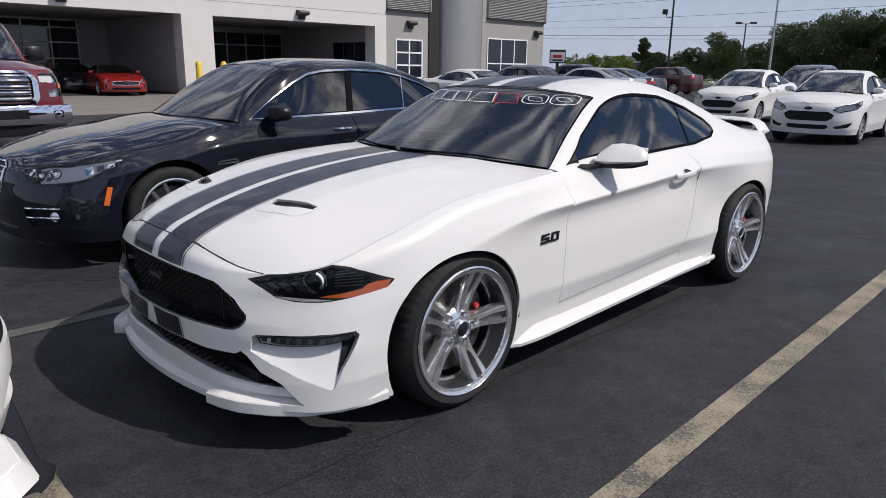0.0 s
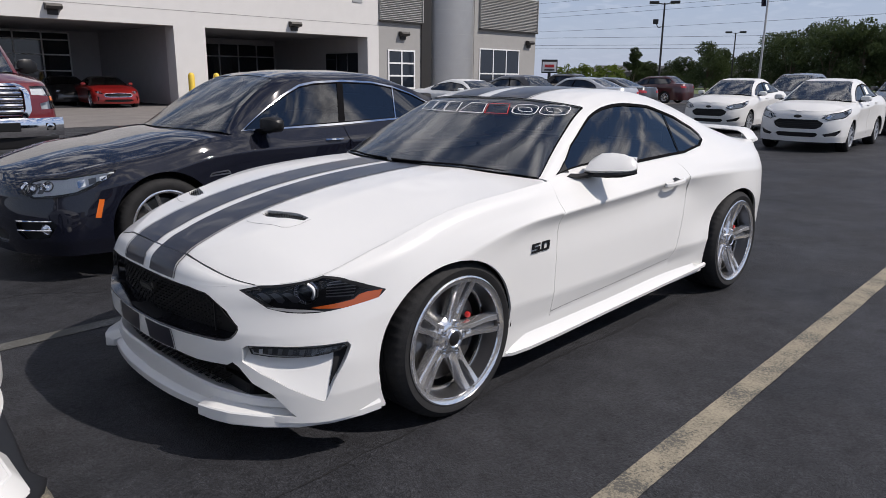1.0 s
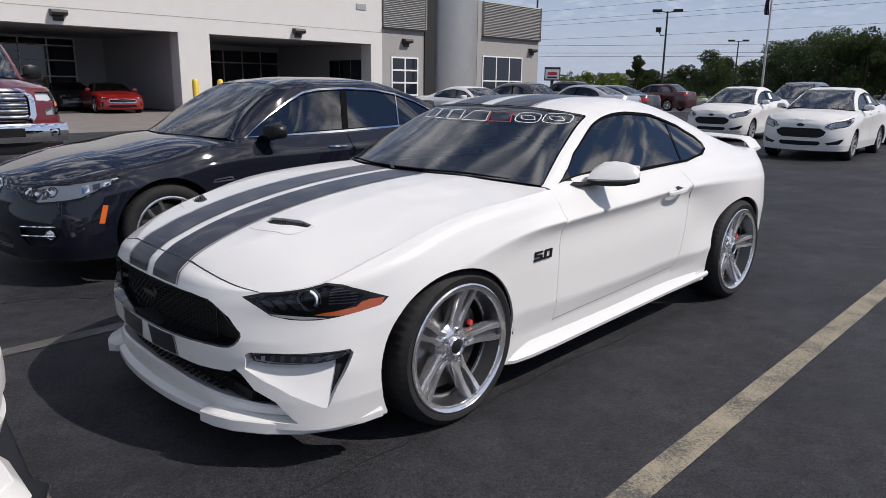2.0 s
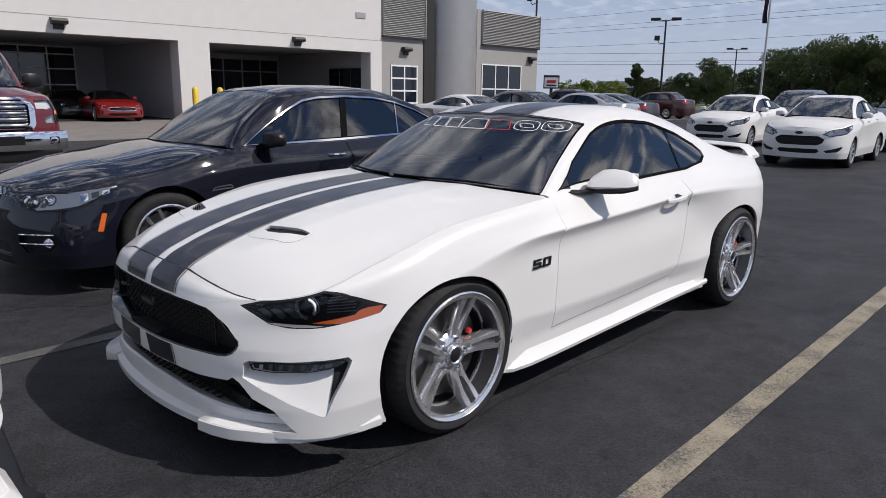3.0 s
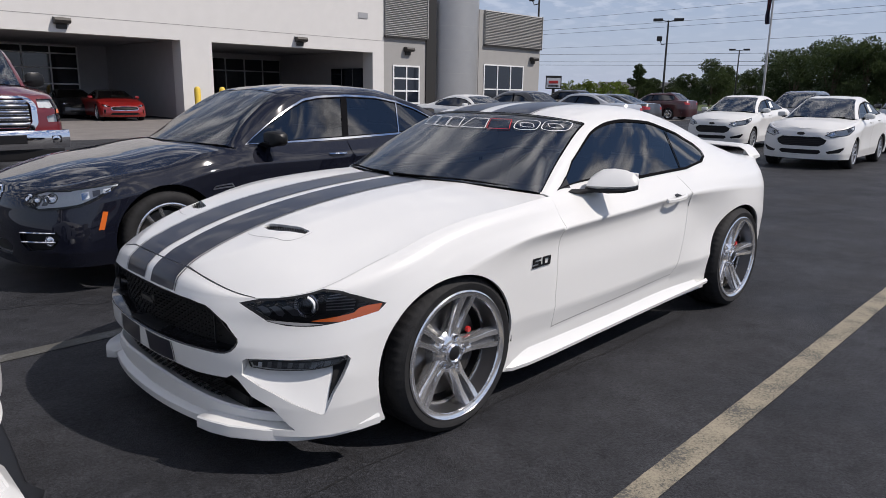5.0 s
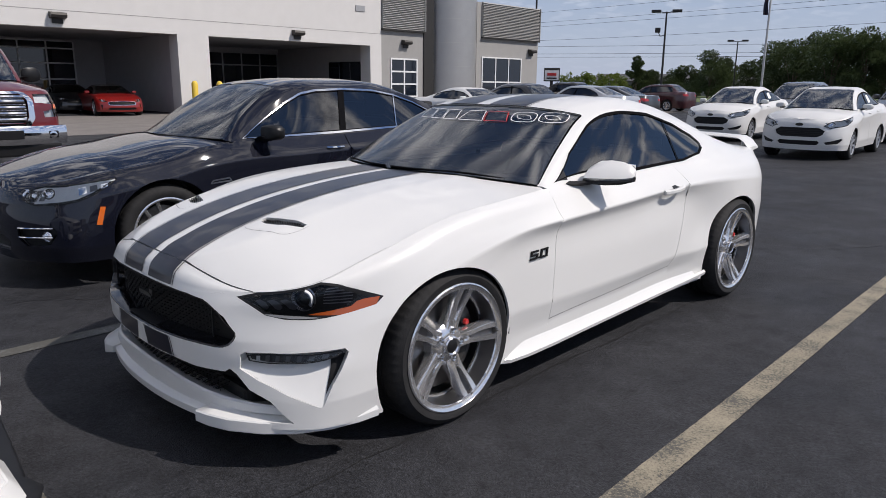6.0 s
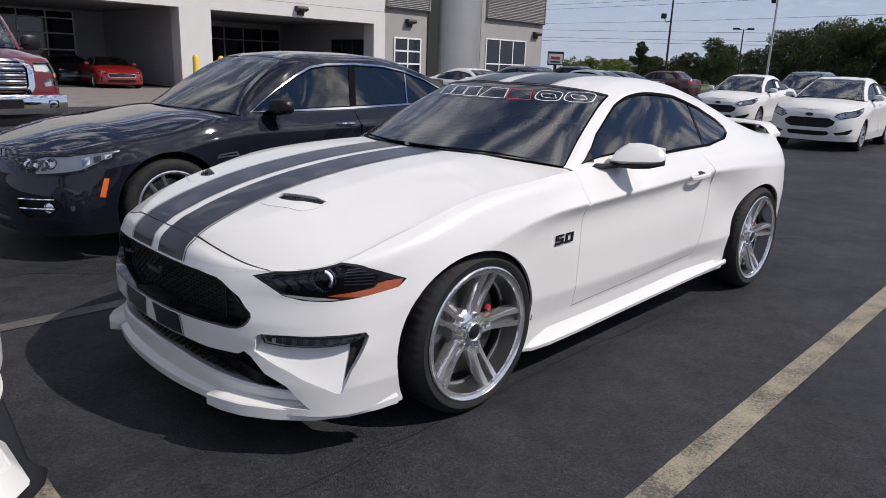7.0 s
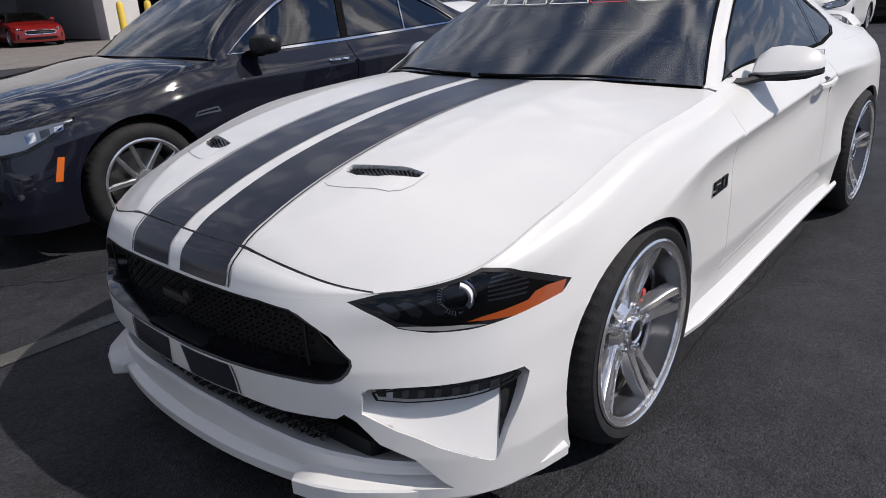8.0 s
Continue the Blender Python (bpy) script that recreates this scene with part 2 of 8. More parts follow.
M_YELLOW = mat("yellow_bollard_paint", (0.72, 0.50, 0.06), 0.55, vary=0.1, scale=6)
M_LAMPBODY = mat("bronze_lamp_metal", (0.035, 0.033, 0.031), 0.5, metal=0.4)
M_POLE = mat("galvanised_pole", (0.45, 0.45, 0.45), 0.45, metal=0.5)
M_TAR = mat("dark_tar_crack", (0.012, 0.012, 0.013), 0.6)
M_PAPER = mat("white_paper", (0.75, 0.75, 0.73), 0.8)


def leaf_mat(name, colour):
    m = mat(name, colour, 0.6, vary=0.35, scale=0.4)
    nt = m.node_tree
    b = nt.nodes["Principled BSDF"]
    tl = nt.nodes.new("ShaderNodeBsdfTranslucent")
    tl.inputs["Color"].default_value = (*[q * 1.6 for q in colour], 1)
    mx = nt.nodes.new("ShaderNodeMixShader")
    mx.inputs[0].default_value = 0.2
    nt.links.new(b.outputs[0], mx.inputs[1])
    nt.links.new(tl.outputs[0], mx.inputs[2])
    nt.links.new(mx.outputs[0], nt.nodes["Material Output"].inputs["Surface"])
    return m


M_LEAF = leaf_mat("dark_green_foliage", (0.062, 0.085, 0.036))
M_LEAF2 = leaf_mat("yellow_green_foliage", (0.14, 0.18, 0.04))
M_BARK = mat("brown_bark", (0.10, 0.075, 0.055), 0.9, vary=0.3, scale=3)
M_GRASS = mat("dry_green_grass", (0.08, 0.11, 0.035), 0.9, vary=0.35, scale=0.5)
M_BRICK = mat("orange_brown_brick", (0.36, 0.15, 0.07), 0.85, vary=0.15, scale=3)
M_ROOF = mat("dark_shingle_roof", (0.06, 0.06, 0.065), 0.8, vary=0.2, scale=2)


# ---- mesh helpers ----
def lerp(a, b, t):
    return a + (b - a) * t


def thing(name, label, category, m=None, group="", kind=""):
    e = new(name)
    e.empty_display_size = 0.2
    if m is not None:
        e.matrix_world = m
    return tagged(e, label, category, group, kind)


def mesh_of(name, verts, faces, material, smooth=True, normals=None):
    me = bpy.data.meshes.new(name)
    me.from_pydata([tuple(v) for v in verts], [], [tuple(f) for f in faces])
    if material is not None:
        me.materials.append(material)
    me.polygons.foreach_set("use_smooth", [smooth] * len(me.polygons))
    me.update()
    if normals is not None:
        me.normals_split_custom_set_from_vertices([tuple(q) for q in normals])
    return me


def part(name, bm, material, parent, label="", smooth=None, m=None):
    """Links a bmesh, or a mesh, as one object under a thing or a part."""
    if isinstance(bm, bmesh.types.BMesh):
        me = bpy.data.meshes.new(name)
        bm.to_mesh(me)
        bm.free()
        me.materials.append(material)
        if smooth:
            me.polygons.foreach_set("use_smooth", [True] * len(me.polygons))
            me.set_sharp_from_angle(angle=radians(35))
    else:
        me = bm
        if not me.materials:
            me.materials.append(material)
    ob = new(name, me)
    if parent is not None:
        ob.parent = parent
    if m is not None:
        ob.matrix_basis = m
    if label:
        ob["label"] = label
    return ob


def solo(name, bm, material, label, category, group="", kind="", smooth=None, m=None):
    return tagged(part(name, bm, material, None, smooth=smooth, m=m), label, category, group, kind)


def box_into(bm, x0, x1, y0, y1, z0, z1, bevel=0.0):
    r = bmesh.ops.create_cube(bm, size=1.0)
    vs = r["verts"]
    for v in vs:
        v.co = Vector((x0 + (v.co.x + 0.5) * (x1 - x0), y0 + (v.co.y + 0.5) * (y1 - y0), z0 + (v.co.z + 0.5) * (z1 - z0)))
    if bevel:
        es = list({e for v in vs for e in v.link_edges})
        bmesh.ops.bevel(bm, geom=es, offset=bevel, segments=2, affect="EDGES", profile=0.7)
    return vs


def box(x0, x1, y0, y1, z0, z1, bevel=0.0):
    bm = bmesh.new()
    box_into(bm, x0, x1, y0, y1, z0, z1, bevel)
    return bm


def lathe(profile, n=48, axis="y", closed=False, arc=(0.0, 2 * math.pi)):
    """A bmesh from (radius, height along the axis) pairs turned about the axis."""
    bm = bmesh.new()
    full = abs(arc[1] - arc[0] - 2 * math.pi) < 1e-6
    cnt = n if full else n + 1
    rings = []
    for i in range(cnt):
        a = arc[0] + (arc[1] - arc[0]) * i / n
        ring = []
        for r, h in profile:
            c, s = r * math.cos(a), r * math.sin(a)
            ring.append(bm.verts.new((c, h, s) if axis == "y" else (c, s, h) if axis == "z" else (h, c, s)))
        rings.append(ring)
    for i in range(n):
        a, b = rings[i], rings[(i + 1) % cnt]
        for j in range(len(profile) - (0 if closed else 1)):
            k = (j + 1) % len(profile)
            bm.faces.new((a[j], a[k], b[k], b[j]))
    bmesh.ops.remove_doubles(bm, verts=bm.verts, dist=1e-6)
    bmesh.ops.recalc_face_normals(bm, faces=bm.faces)
    return bm


def tube(points, radius, sides=8, taper=None, cap=True):
    """A round bar along a polyline."""
    bm = bmesh.new()
    pts = [Vector(p) for p in points]
    rings = []
    up = Vector((0, 0, 1))
    for i, p in enumerate(pts):
        d = (pts[min(i + 1, len(pts) - 1)] - pts[max(i - 1, 0)]).normalized()
        a = d.cross(up)
        if a.length < 1e-3:
            a = d.cross(Vector((1, 0, 0)))
        a.normalize()
        b = d.cross(a).normalized()
        r = radius if taper is None else radius * taper[i]
        rings.append([bm.verts.new(p + r * (math.cos(2 * math.pi * k / sides) * a + math.sin(2 * math.pi * k / sides) * b)) for k in range(sides)])
    for r0, r1 in zip(rings, rings[1:]):
        for k in range(sides):
            bm.faces.new((r0[k], r0[(k + 1) % sides], r1[(k + 1) % sides], r1[k]))
    if cap:
        bm.faces.new(rings[0][::-1])
        bm.faces.new(rings[-1])
    bmesh.ops.recalc_face_normals(bm, faces=bm.faces)
    return bm


def prism(outline, depth, place):
    """A solid from a closed 2D outline; place(u, v, w) gives the point, w in 0..depth."""
    bm = bmesh.new()
    a = [bm.verts.new(place(u, v, 0.0)) for u, v in outline]
    b = [bm.verts.new(place(u, v, depth)) for u, v in outline]
    bm.faces.new(a)
    bm.faces.new(b[::-1])
    for i in range(len(a)):
        k = (i + 1) % len(a)
        bm.faces.new((a[i], b[i], b[k], a[k]))
    bmesh.ops.recalc_face_normals(bm, faces=bm.faces)
    return bm


# ---- sheet-metal surfaces: a net of feature lines, smooth along and across ----
def slopes(P, t, creases=(), end0=None, end1=None):
    h = np.diff(t)[:, None]
    d = np.diff(P, axis=-2) / h
    mid = (d[..., :-1, :] * h[1:] + d[..., 1:, :] * h[:-1]) / (h[1:] + h[:-1])
    first, last = d[..., :1, :], d[..., -1:, :]
    if end0 is not None:
        first = first * np.array(end0)
    if end1 is not None:
        last = last * np.array(end1)
    m = np.concatenate([first, mid, last], axis=-2)
    left, right = m.copy(), m.copy()
    for c in creases:
        left[..., c, :] = d[..., c - 1, :]
        right[..., c, :] = d[..., c, :]
    return left, right


def blend(P0, P1, m0, m1, f, h):
    f2, f3 = f * f, f * f * f
    return (2 * f3 - 3 * f2 + 1) * P0 + (f3 - 2 * f2 + f) * h * m0 + (3 * f2 - 2 * f3) * P1 + (f3 - f2) * h * m1


class Net:
    def __init__(self, lines, creases=(), u_ends=(None, None), v_ends=(None, None), u_creases=()):
        self.L = np.array(lines, dtype=float)
        self.M, self.K = self.L.shape[:2]
        self.tu = np.concatenate([[0], np.cumsum(np.maximum(1e-3, np.linalg.norm(np.diff(self.L, axis=1), axis=2).mean(axis=0)))])
        self.tv = np.concatenate([[0], np.cumsum(np.maximum(1e-3, np.linalg.norm(np.diff(self.L, axis=0), axis=2).mean(axis=1)))])
        self.creases, self.v_ends, self.grids = creases, v_ends, {}
        self.ul, self.ur = slopes(self.L, self.tu, u_creases, *u_ends)

    def at(self, u, v):
        u, v = np.atleast_1d(np.asarray(u, float)), np.atleast_1d(np.asarray(v, float))
        i = np.clip(np.floor(u).astype(int), 0, self.K - 2)
        f = (u - i)[:, None, None]
        h = (self.tu[i + 1] - self.tu[i])[:, None, None]
        T = lambda A, k: np.swapaxes(A[:, k], 0, 1)
        Q = blend(T(self.L, i), T(self.L, i + 1), T(self.ur, i), T(self.ul, i + 1), f, h)
        vl, vr = slopes(Q, self.tv, self.creases, *self.v_ends)
        j = np.clip(np.floor(v).astype(int), 0, self.M - 2)
        n = np.arange(len(u))
        g = (v - j)[:, None]
        hv = (self.tv[j + 1] - self.tv[j])[:, None]
        return blend(Q[n, j], Q[n, j + 1], vr[n, j], vl[n, j + 1], g, hv)

    def normal(self, u, v, sign=1.0):
        u, v = np.atleast_1d(np.asarray(u, float)), np.atleast_1d(np.asarray(v, float))
        e = 2e-3
        a = self.at(np.minimum(u + e, self.K - 1), v) - self.at(np.maximum(u - e, 0), v)
        b = self.at(u, np.minimum(v + e, self.M - 1)) - self.at(u, np.maximum(v - e, 0))
        n = np.cross(a, b) * sign
        return n / np.maximum(1e-12, np.linalg.norm(n, axis=1))[:, None]

    def flat(self, u, v):
        return np.interp(u, np.arange(self.K), self.tu), np.interp(v, np.arange(self.M), self.tv)

    def unflat(self, a, b):
        return np.interp(a, self.tu, np.arange(self.K)), np.interp(b, self.tv, np.arange(self.M))

    def find(self, pts, axes, u0, u1, v0=0.0, v1=None):
        """(u, v) of the surface points whose two coordinates (axes) are given."""
        v1 = self.M - 1 if v1 is None else v1
        key = (u0, u1, v0, v1)
        if key not in self.grids:
            U, V = np.meshgrid(np.linspace(u0, u1, 120), np.linspace(v0, v1, 50))
            self.grids[key] = (U.ravel(), V.ravel(), self.at(U.ravel(), V.ravel()))
        U, V, A = self.grids[key]
        S = A[:, axes]
        out = []
        for p in np.atleast_2d(np.asarray(pts, float)):
            k = int(np.argmin(((S - p) ** 2).sum(axis=1)))
            u, v = U[k], V[k]
            for _ in range(4):
                q = self.at([u, u + 1e-3, u], [v, v, v + 1e-3])[:, axes]
                J = np.stack([(q[1] - q[0]) / 1e-3, (q[2] - q[0]) / 1e-3], axis=1)
                if abs(np.linalg.det(J)) < 1e-9:
                    break
                s = np.linalg.solve(J, p - q[0])
                u, v = float(np.clip(u + np.clip(s[0], -0.3, 0.3), u0, u1)), float(np.clip(v + np.clip(s[1], -0.3, 0.3), v0, v1))
            out.append((u, v))
        return out


def dense(loop, gap, closed=True):
    """Adds points along a polyline so that none are farther apart than gap."""
    pts = [np.array(p, float) for p in loop]
    out = []
    for i in range(len(pts) if closed else len(pts) - 1):
        a, b = pts[i], pts[(i + 1) % len(pts)]
        n = max(1, int(math.ceil(np.linalg.norm(b - a) / gap)))
        out += [a + (b - a) * k / n for k in range(n)]
    if not closed:
        out.append(pts[-1])
    return out


def inside(P, loop):
    L = np.array(loop)
    x, y = P[:, 0][:, None], P[:, 1][:, None]
    x0, y0 = L[:, 0], L[:, 1]
    x1, y1 = np.roll(x0, -1), np.roll(y0, -1)
    with np.errstate(divide="ignore", invalid="ignore"):
        hit = ((y0 > y) != (y1 > y)) & (x < (x1 - x0) * (y - y0) / (y1 - y0) + x0)
    return hit.sum(axis=1) % 2 == 1


def fill(loop, holes, step):
    """Triangles of a flat region with holes: points and faces, the loop's own points first."""
    loops = [dense(loop, step)] + [dense(q, step) for q in holes]
    B = np.array([p for q in loops for p in q])
    lo, hi = np.array(loops[0]).min(axis=0), np.array(loops[0]).max(axis=0)
    gx, gy = np.meshgrid(np.arange(lo[0], hi[0], step), np.arange(lo[1], hi[1], step))
    G = np.stack([gx.ravel(), gy.ravel()], axis=1)
    ok = inside(G, loops[0])
    for q in loops[1:]:
        ok &= ~inside(G, q)
    G = G[ok]
    if len(G):
        near = np.full(len(G), 1e9)
        for c in range(0, len(B), 400):
            near = np.minimum(near, np.sqrt(((G[:, None] - B[None, c:c + 400]) ** 2).sum(axis=2)).min(axis=1))
        G = G[near > 0.5 * step]
    edges, base = [], 0
    for q in loops:
        edges += [(base + k, base + (k + 1) % len(q)) for k in range(len(q))]
        base += len(q)
    P = np.concatenate([B, G]) if len(G) else B
    r = delaunay_2d_cdt([Vector(p) for p in P], edges, [], 0, 1e-6)
    V = np.array([tuple(v) for v in r[0]])
    F = np.array([f for f in r[2]])
    C = V[F].mean(axis=1)
    ok = inside(C, loops[0])
    for q in loops[1:]:
        ok &= ~inside(C, q)
    return V, F[ok], loops


def sheet(net, loop, holes=(), step=0.03, sign=1.0, lift=0.0, flange=0.0, mirror=False, both=False):
    """A panel of the net inside a loop of (u, v), its edges turned in by flange. Returns a mesh."""
    fl = [np.array(net.flat(*zip(*q))).T for q in (loop, *holes)]
    V, F, loops = fill(fl[0], fl[1:], step)
    u, v = net.unflat(V[:, 0], V[:, 1])
    N = net.normal(u, v, sign)
    P = net.at(u, v) + N * lift
    a, b, c = P[F[:, 0]], P[F[:, 1]], P[F[:, 2]]
    wrong = (np.cross(b - a, c - a) * N[F].mean(axis=1)).sum(axis=1) < 0
    F[wrong] = F[wrong][:, ::-1]
    verts, faces, nor = [P], [tuple(f) for f in F], [N]
    base = len(P)
    if flange:
        for q in loops:
            q = np.array(q)
            uu, vv = net.unflat(q[:, 0], q[:, 1])
            n = net.normal(uu, vv, sign)
            p = net.at(uu, vv) + n * lift
            t = np.roll(p, -1, axis=0) - np.roll(p, 1, axis=0)
            side = np.cross(t, n)
            side /= np.maximum(1e-9, np.linalg.norm(side, axis=1))[:, None]
            k = len(q)
            verts += [p, p - n * flange]
            nor += [side * 0, side * 0]
            faces += [(base + i, base + (i + 1) % k, base + k + (i + 1) % k, base + k + i) for i in range(k)]
            base += 2 * k
    verts, nor = np.concatenate(verts), np.concatenate(nor)
    if mirror:
        verts, nor = verts * (1, -1, 1), nor * (1, -1, 1)
        faces = [f[::-1] for f in faces]
    if both:
        n = len(verts)
        faces = faces + [tuple(i + n for i in f[::-1]) for f in faces]
        verts, nor = np.concatenate([verts, verts * (1, -1, 1)]), np.concatenate([nor, nor * (1, -1, 1)])
    return verts, faces, nor


def put_sheet(name, data, material, parent, label=""):
    return part(name, mesh_of(name, data[0], data[1], material, True, data[2]), material, parent, label)


def arc_loop(cx, cz, rx, rz, a0, a1, n):
    return [(cx + rx * math.cos(a0 + (a1 - a0) * k / n), cz + rz * math.sin(a0 + (a1 - a0) * k / n)) for k in range(n + 1)]


# ---- ground ----
def flat_quad(name, pts, z, material):
    return mesh_of(name, [(x, y, z) for x, y in pts], [tuple(range(len(pts)))], material, False)


solo("ground", flat_quad("ground", [(-900, -900), (900, -900), (900, 900), (-900, 900)], 0.0, M_ASPHALT), M_ASPHALT, "dark sealed asphalt car park, worn and patched", "asphalt", kind="structure")
solo("apron", flat_quad("apron", [(20, -29.2), (20, -17.5), (-40, -17.5), (-40, -29.2)], 0.006, M_CONC), M_CONC, "pale concrete apron before the building", "concrete", kind="structure")


def line_sheet(a, b, w, material, label, seed):
    """A painted line from a to b with slightly ragged edges."""
    rng = random.Random(seed)
    a, b = np.array(a, float), np.array(b, float)
    d = (b - a) / np.linalg.norm(b - a)
    n = np.array([-d[1], d[0]])
    V, drift = [], [0.0, 0.0]
    for p in dense([a, b], 0.025, False):
        drift = [0.8 * q + rng.uniform(-0.0008, 0.0008) for q in drift]
        V += [(*(p - n * (w / 2 + drift[0] + rng.uniform(-0.0008, 0.0008))), 0.004), (*(p + n * (w / 2 + drift[1] + rng.uniform(-0.0008, 0.0008))), 0.004)]
    F = [(2 * k, 2 * k + 2, 2 * k + 3, 2 * k + 1) for k in range(len(V) // 2 - 1)]
    solo("parking_line", mesh_of("parking_line", V, F, material, False), material, label, "road marking", kind="structure")


def stall_line(x0, x1, y_at_0, w, material, label):
    line_sheet((x0, y_at_0 + 0.037 * x0), (x1, y_at_0 + 0.037 * x1), w, material, label, int(100 * w))


stall_line(1.6, -4.6, 1.70, 0.115, M_LINE, "worn yellowish parking stall line on asphalt")
stall_line(1.8, -4.6, -1.32, 0.11, M_LINEOLD, "faded grey parking stall line on asphalt")

line_sheet((1.485, 0.26), (1.485, 1.66), 0.11, M_LINE, "worn yellowish line across the heads of the stalls", 5)


def ground_ribbon(name, pts, w, z, material, label, seed, wob=0.03):
    """A thin wandering strip on the asphalt, such as a crack or a paving seam."""
    rng = random.Random(seed)
    P = dense(pts, 0.06, False)
    V, off = [], 0.0
    for i, p in enumerate(P):
        q = P[min(i + 1, len(P) - 1)] - P[max(i - 1, 0)]
        n = np.array([-q[1], q[0]]) / max(1e-9, np.linalg.norm(q))
        off = off * 0.85 + rng.uniform(-wob, wob) * 0.35
        ww = w * rng.uniform(0.35, 1.0)
        V += [(*(p + n * (off - ww / 2)), z), (*(p + n * (off + ww / 2)), z)]
    F = [(2 * i, 2 * i + 1, 2 * i + 3, 2 * i + 2) for i in range(len(P) - 1)]
    solo(name, mesh_of(name, V, F, material, False), material, label, "asphalt", kind="structure")


ground_ribbon("paving_seam", [(1.1, 0.885), (0.3, 0.872), (-0.4, 0.838), (-1.0, 0.812), (-2.4, 0.782)], 0.010, 0.0025, M_TAR, "dark paving seam in the asphalt", 7, 0.02)
ground_ribbon("asphalt_crack", [(-4.2, 0.3), (-5.6, 1.5), (-7.0, 2.0), (-8.2, 3.6)], 0.012, 0.003, M_TAR, "fine dark crack in the asphalt", 2, 0.12)
ground_ribbon("asphalt_crack", [(-6.4, -0.6), (-8.0, 0.2), (-9.5, 0.1), (-12.0, 1.2)], 0.014, 0.003, M_TAR, "fine dark crack in the asphalt", 3, 0.15)
ground_ribbon("asphalt_crack", [(1.9, -1.9), (1.1, -2.2), (0.6, -2.0), (0.2, -1.8)], 0.010, 0.003, M_TAR, "fine dark crack in the asphalt", 4, 0.12)


# ---- wheels ----
def loft(rings, caps=True):
    bm = bmesh.new()
    R = [[bm.verts.new(p) for p in r] for r in rings]
    n = len(R[0])
    for a, b in zip(R, R[1:]):
        for k in range(n):
            bm.faces.new((a[k], a[(k + 1) % n], b[(k + 1) % n], b[k]))
    if caps:
        bm.faces.new(R[0][::-1])
        bm.faces.new(R[-1])
    bmesh.ops.recalc_face_normals(bm, faces=bm.faces)
    return bm


def tyre_mesh(r, rim, w):
    """Round-shouldered tyre, its outer wall at height 0, with tread grooves."""
    prof = [(rim, -0.004), (rim + 0.012, 0.006), (rim + 0.5 * (r - rim), 0.010), (r - 0.030, 0.004), (r - 0.014, -0.006), (r - 0.005, -0.022), (r - 0.001, -0.045)]
    g = []
    for c in (0.30, 0.5, 0.70):
        y = -w * c
        g += [(r, y + 0.006), (r - 0.007, y + 0.005), (r - 0.007, y - 0.005), (r, y - 0.006)]
    back = [(a, -w - b) for a, b in prof[::-1]]
    bm = lathe(prof + g + back, 168)
    for v in bm.verts:
        d = math.hypot(v.co.x, v.co.z)
        k = int(round((math.atan2(v.co.z, v.co.x) / (2 * math.pi) * 168) % 168))
        if r - 0.016 < d < r - 0.0005 and k % 3 == 0:
            v.co.x, v.co.z = v.co.x * (1 - 0.004 / d), v.co.z * (1 - 0.004 / d)
    return bm


def bar_ring(r, s, hw, y, th):
    return [(r, y - th, s - hw * 1.25), (r, y - 0.004, s - hw * 1.1), (r, y, s - hw * 0.7), (r, y, s + hw * 0.7), (r, y - 0.004, s + hw * 1.1), (r, y - th, s + hw * 1.25)]


def turn_y(bm, a):
    bmesh.ops.rotate(bm, verts=bm.verts, cent=(0, 0, 0), matrix=Matrix.Rotation(a, 3, "Y"))
    return bm


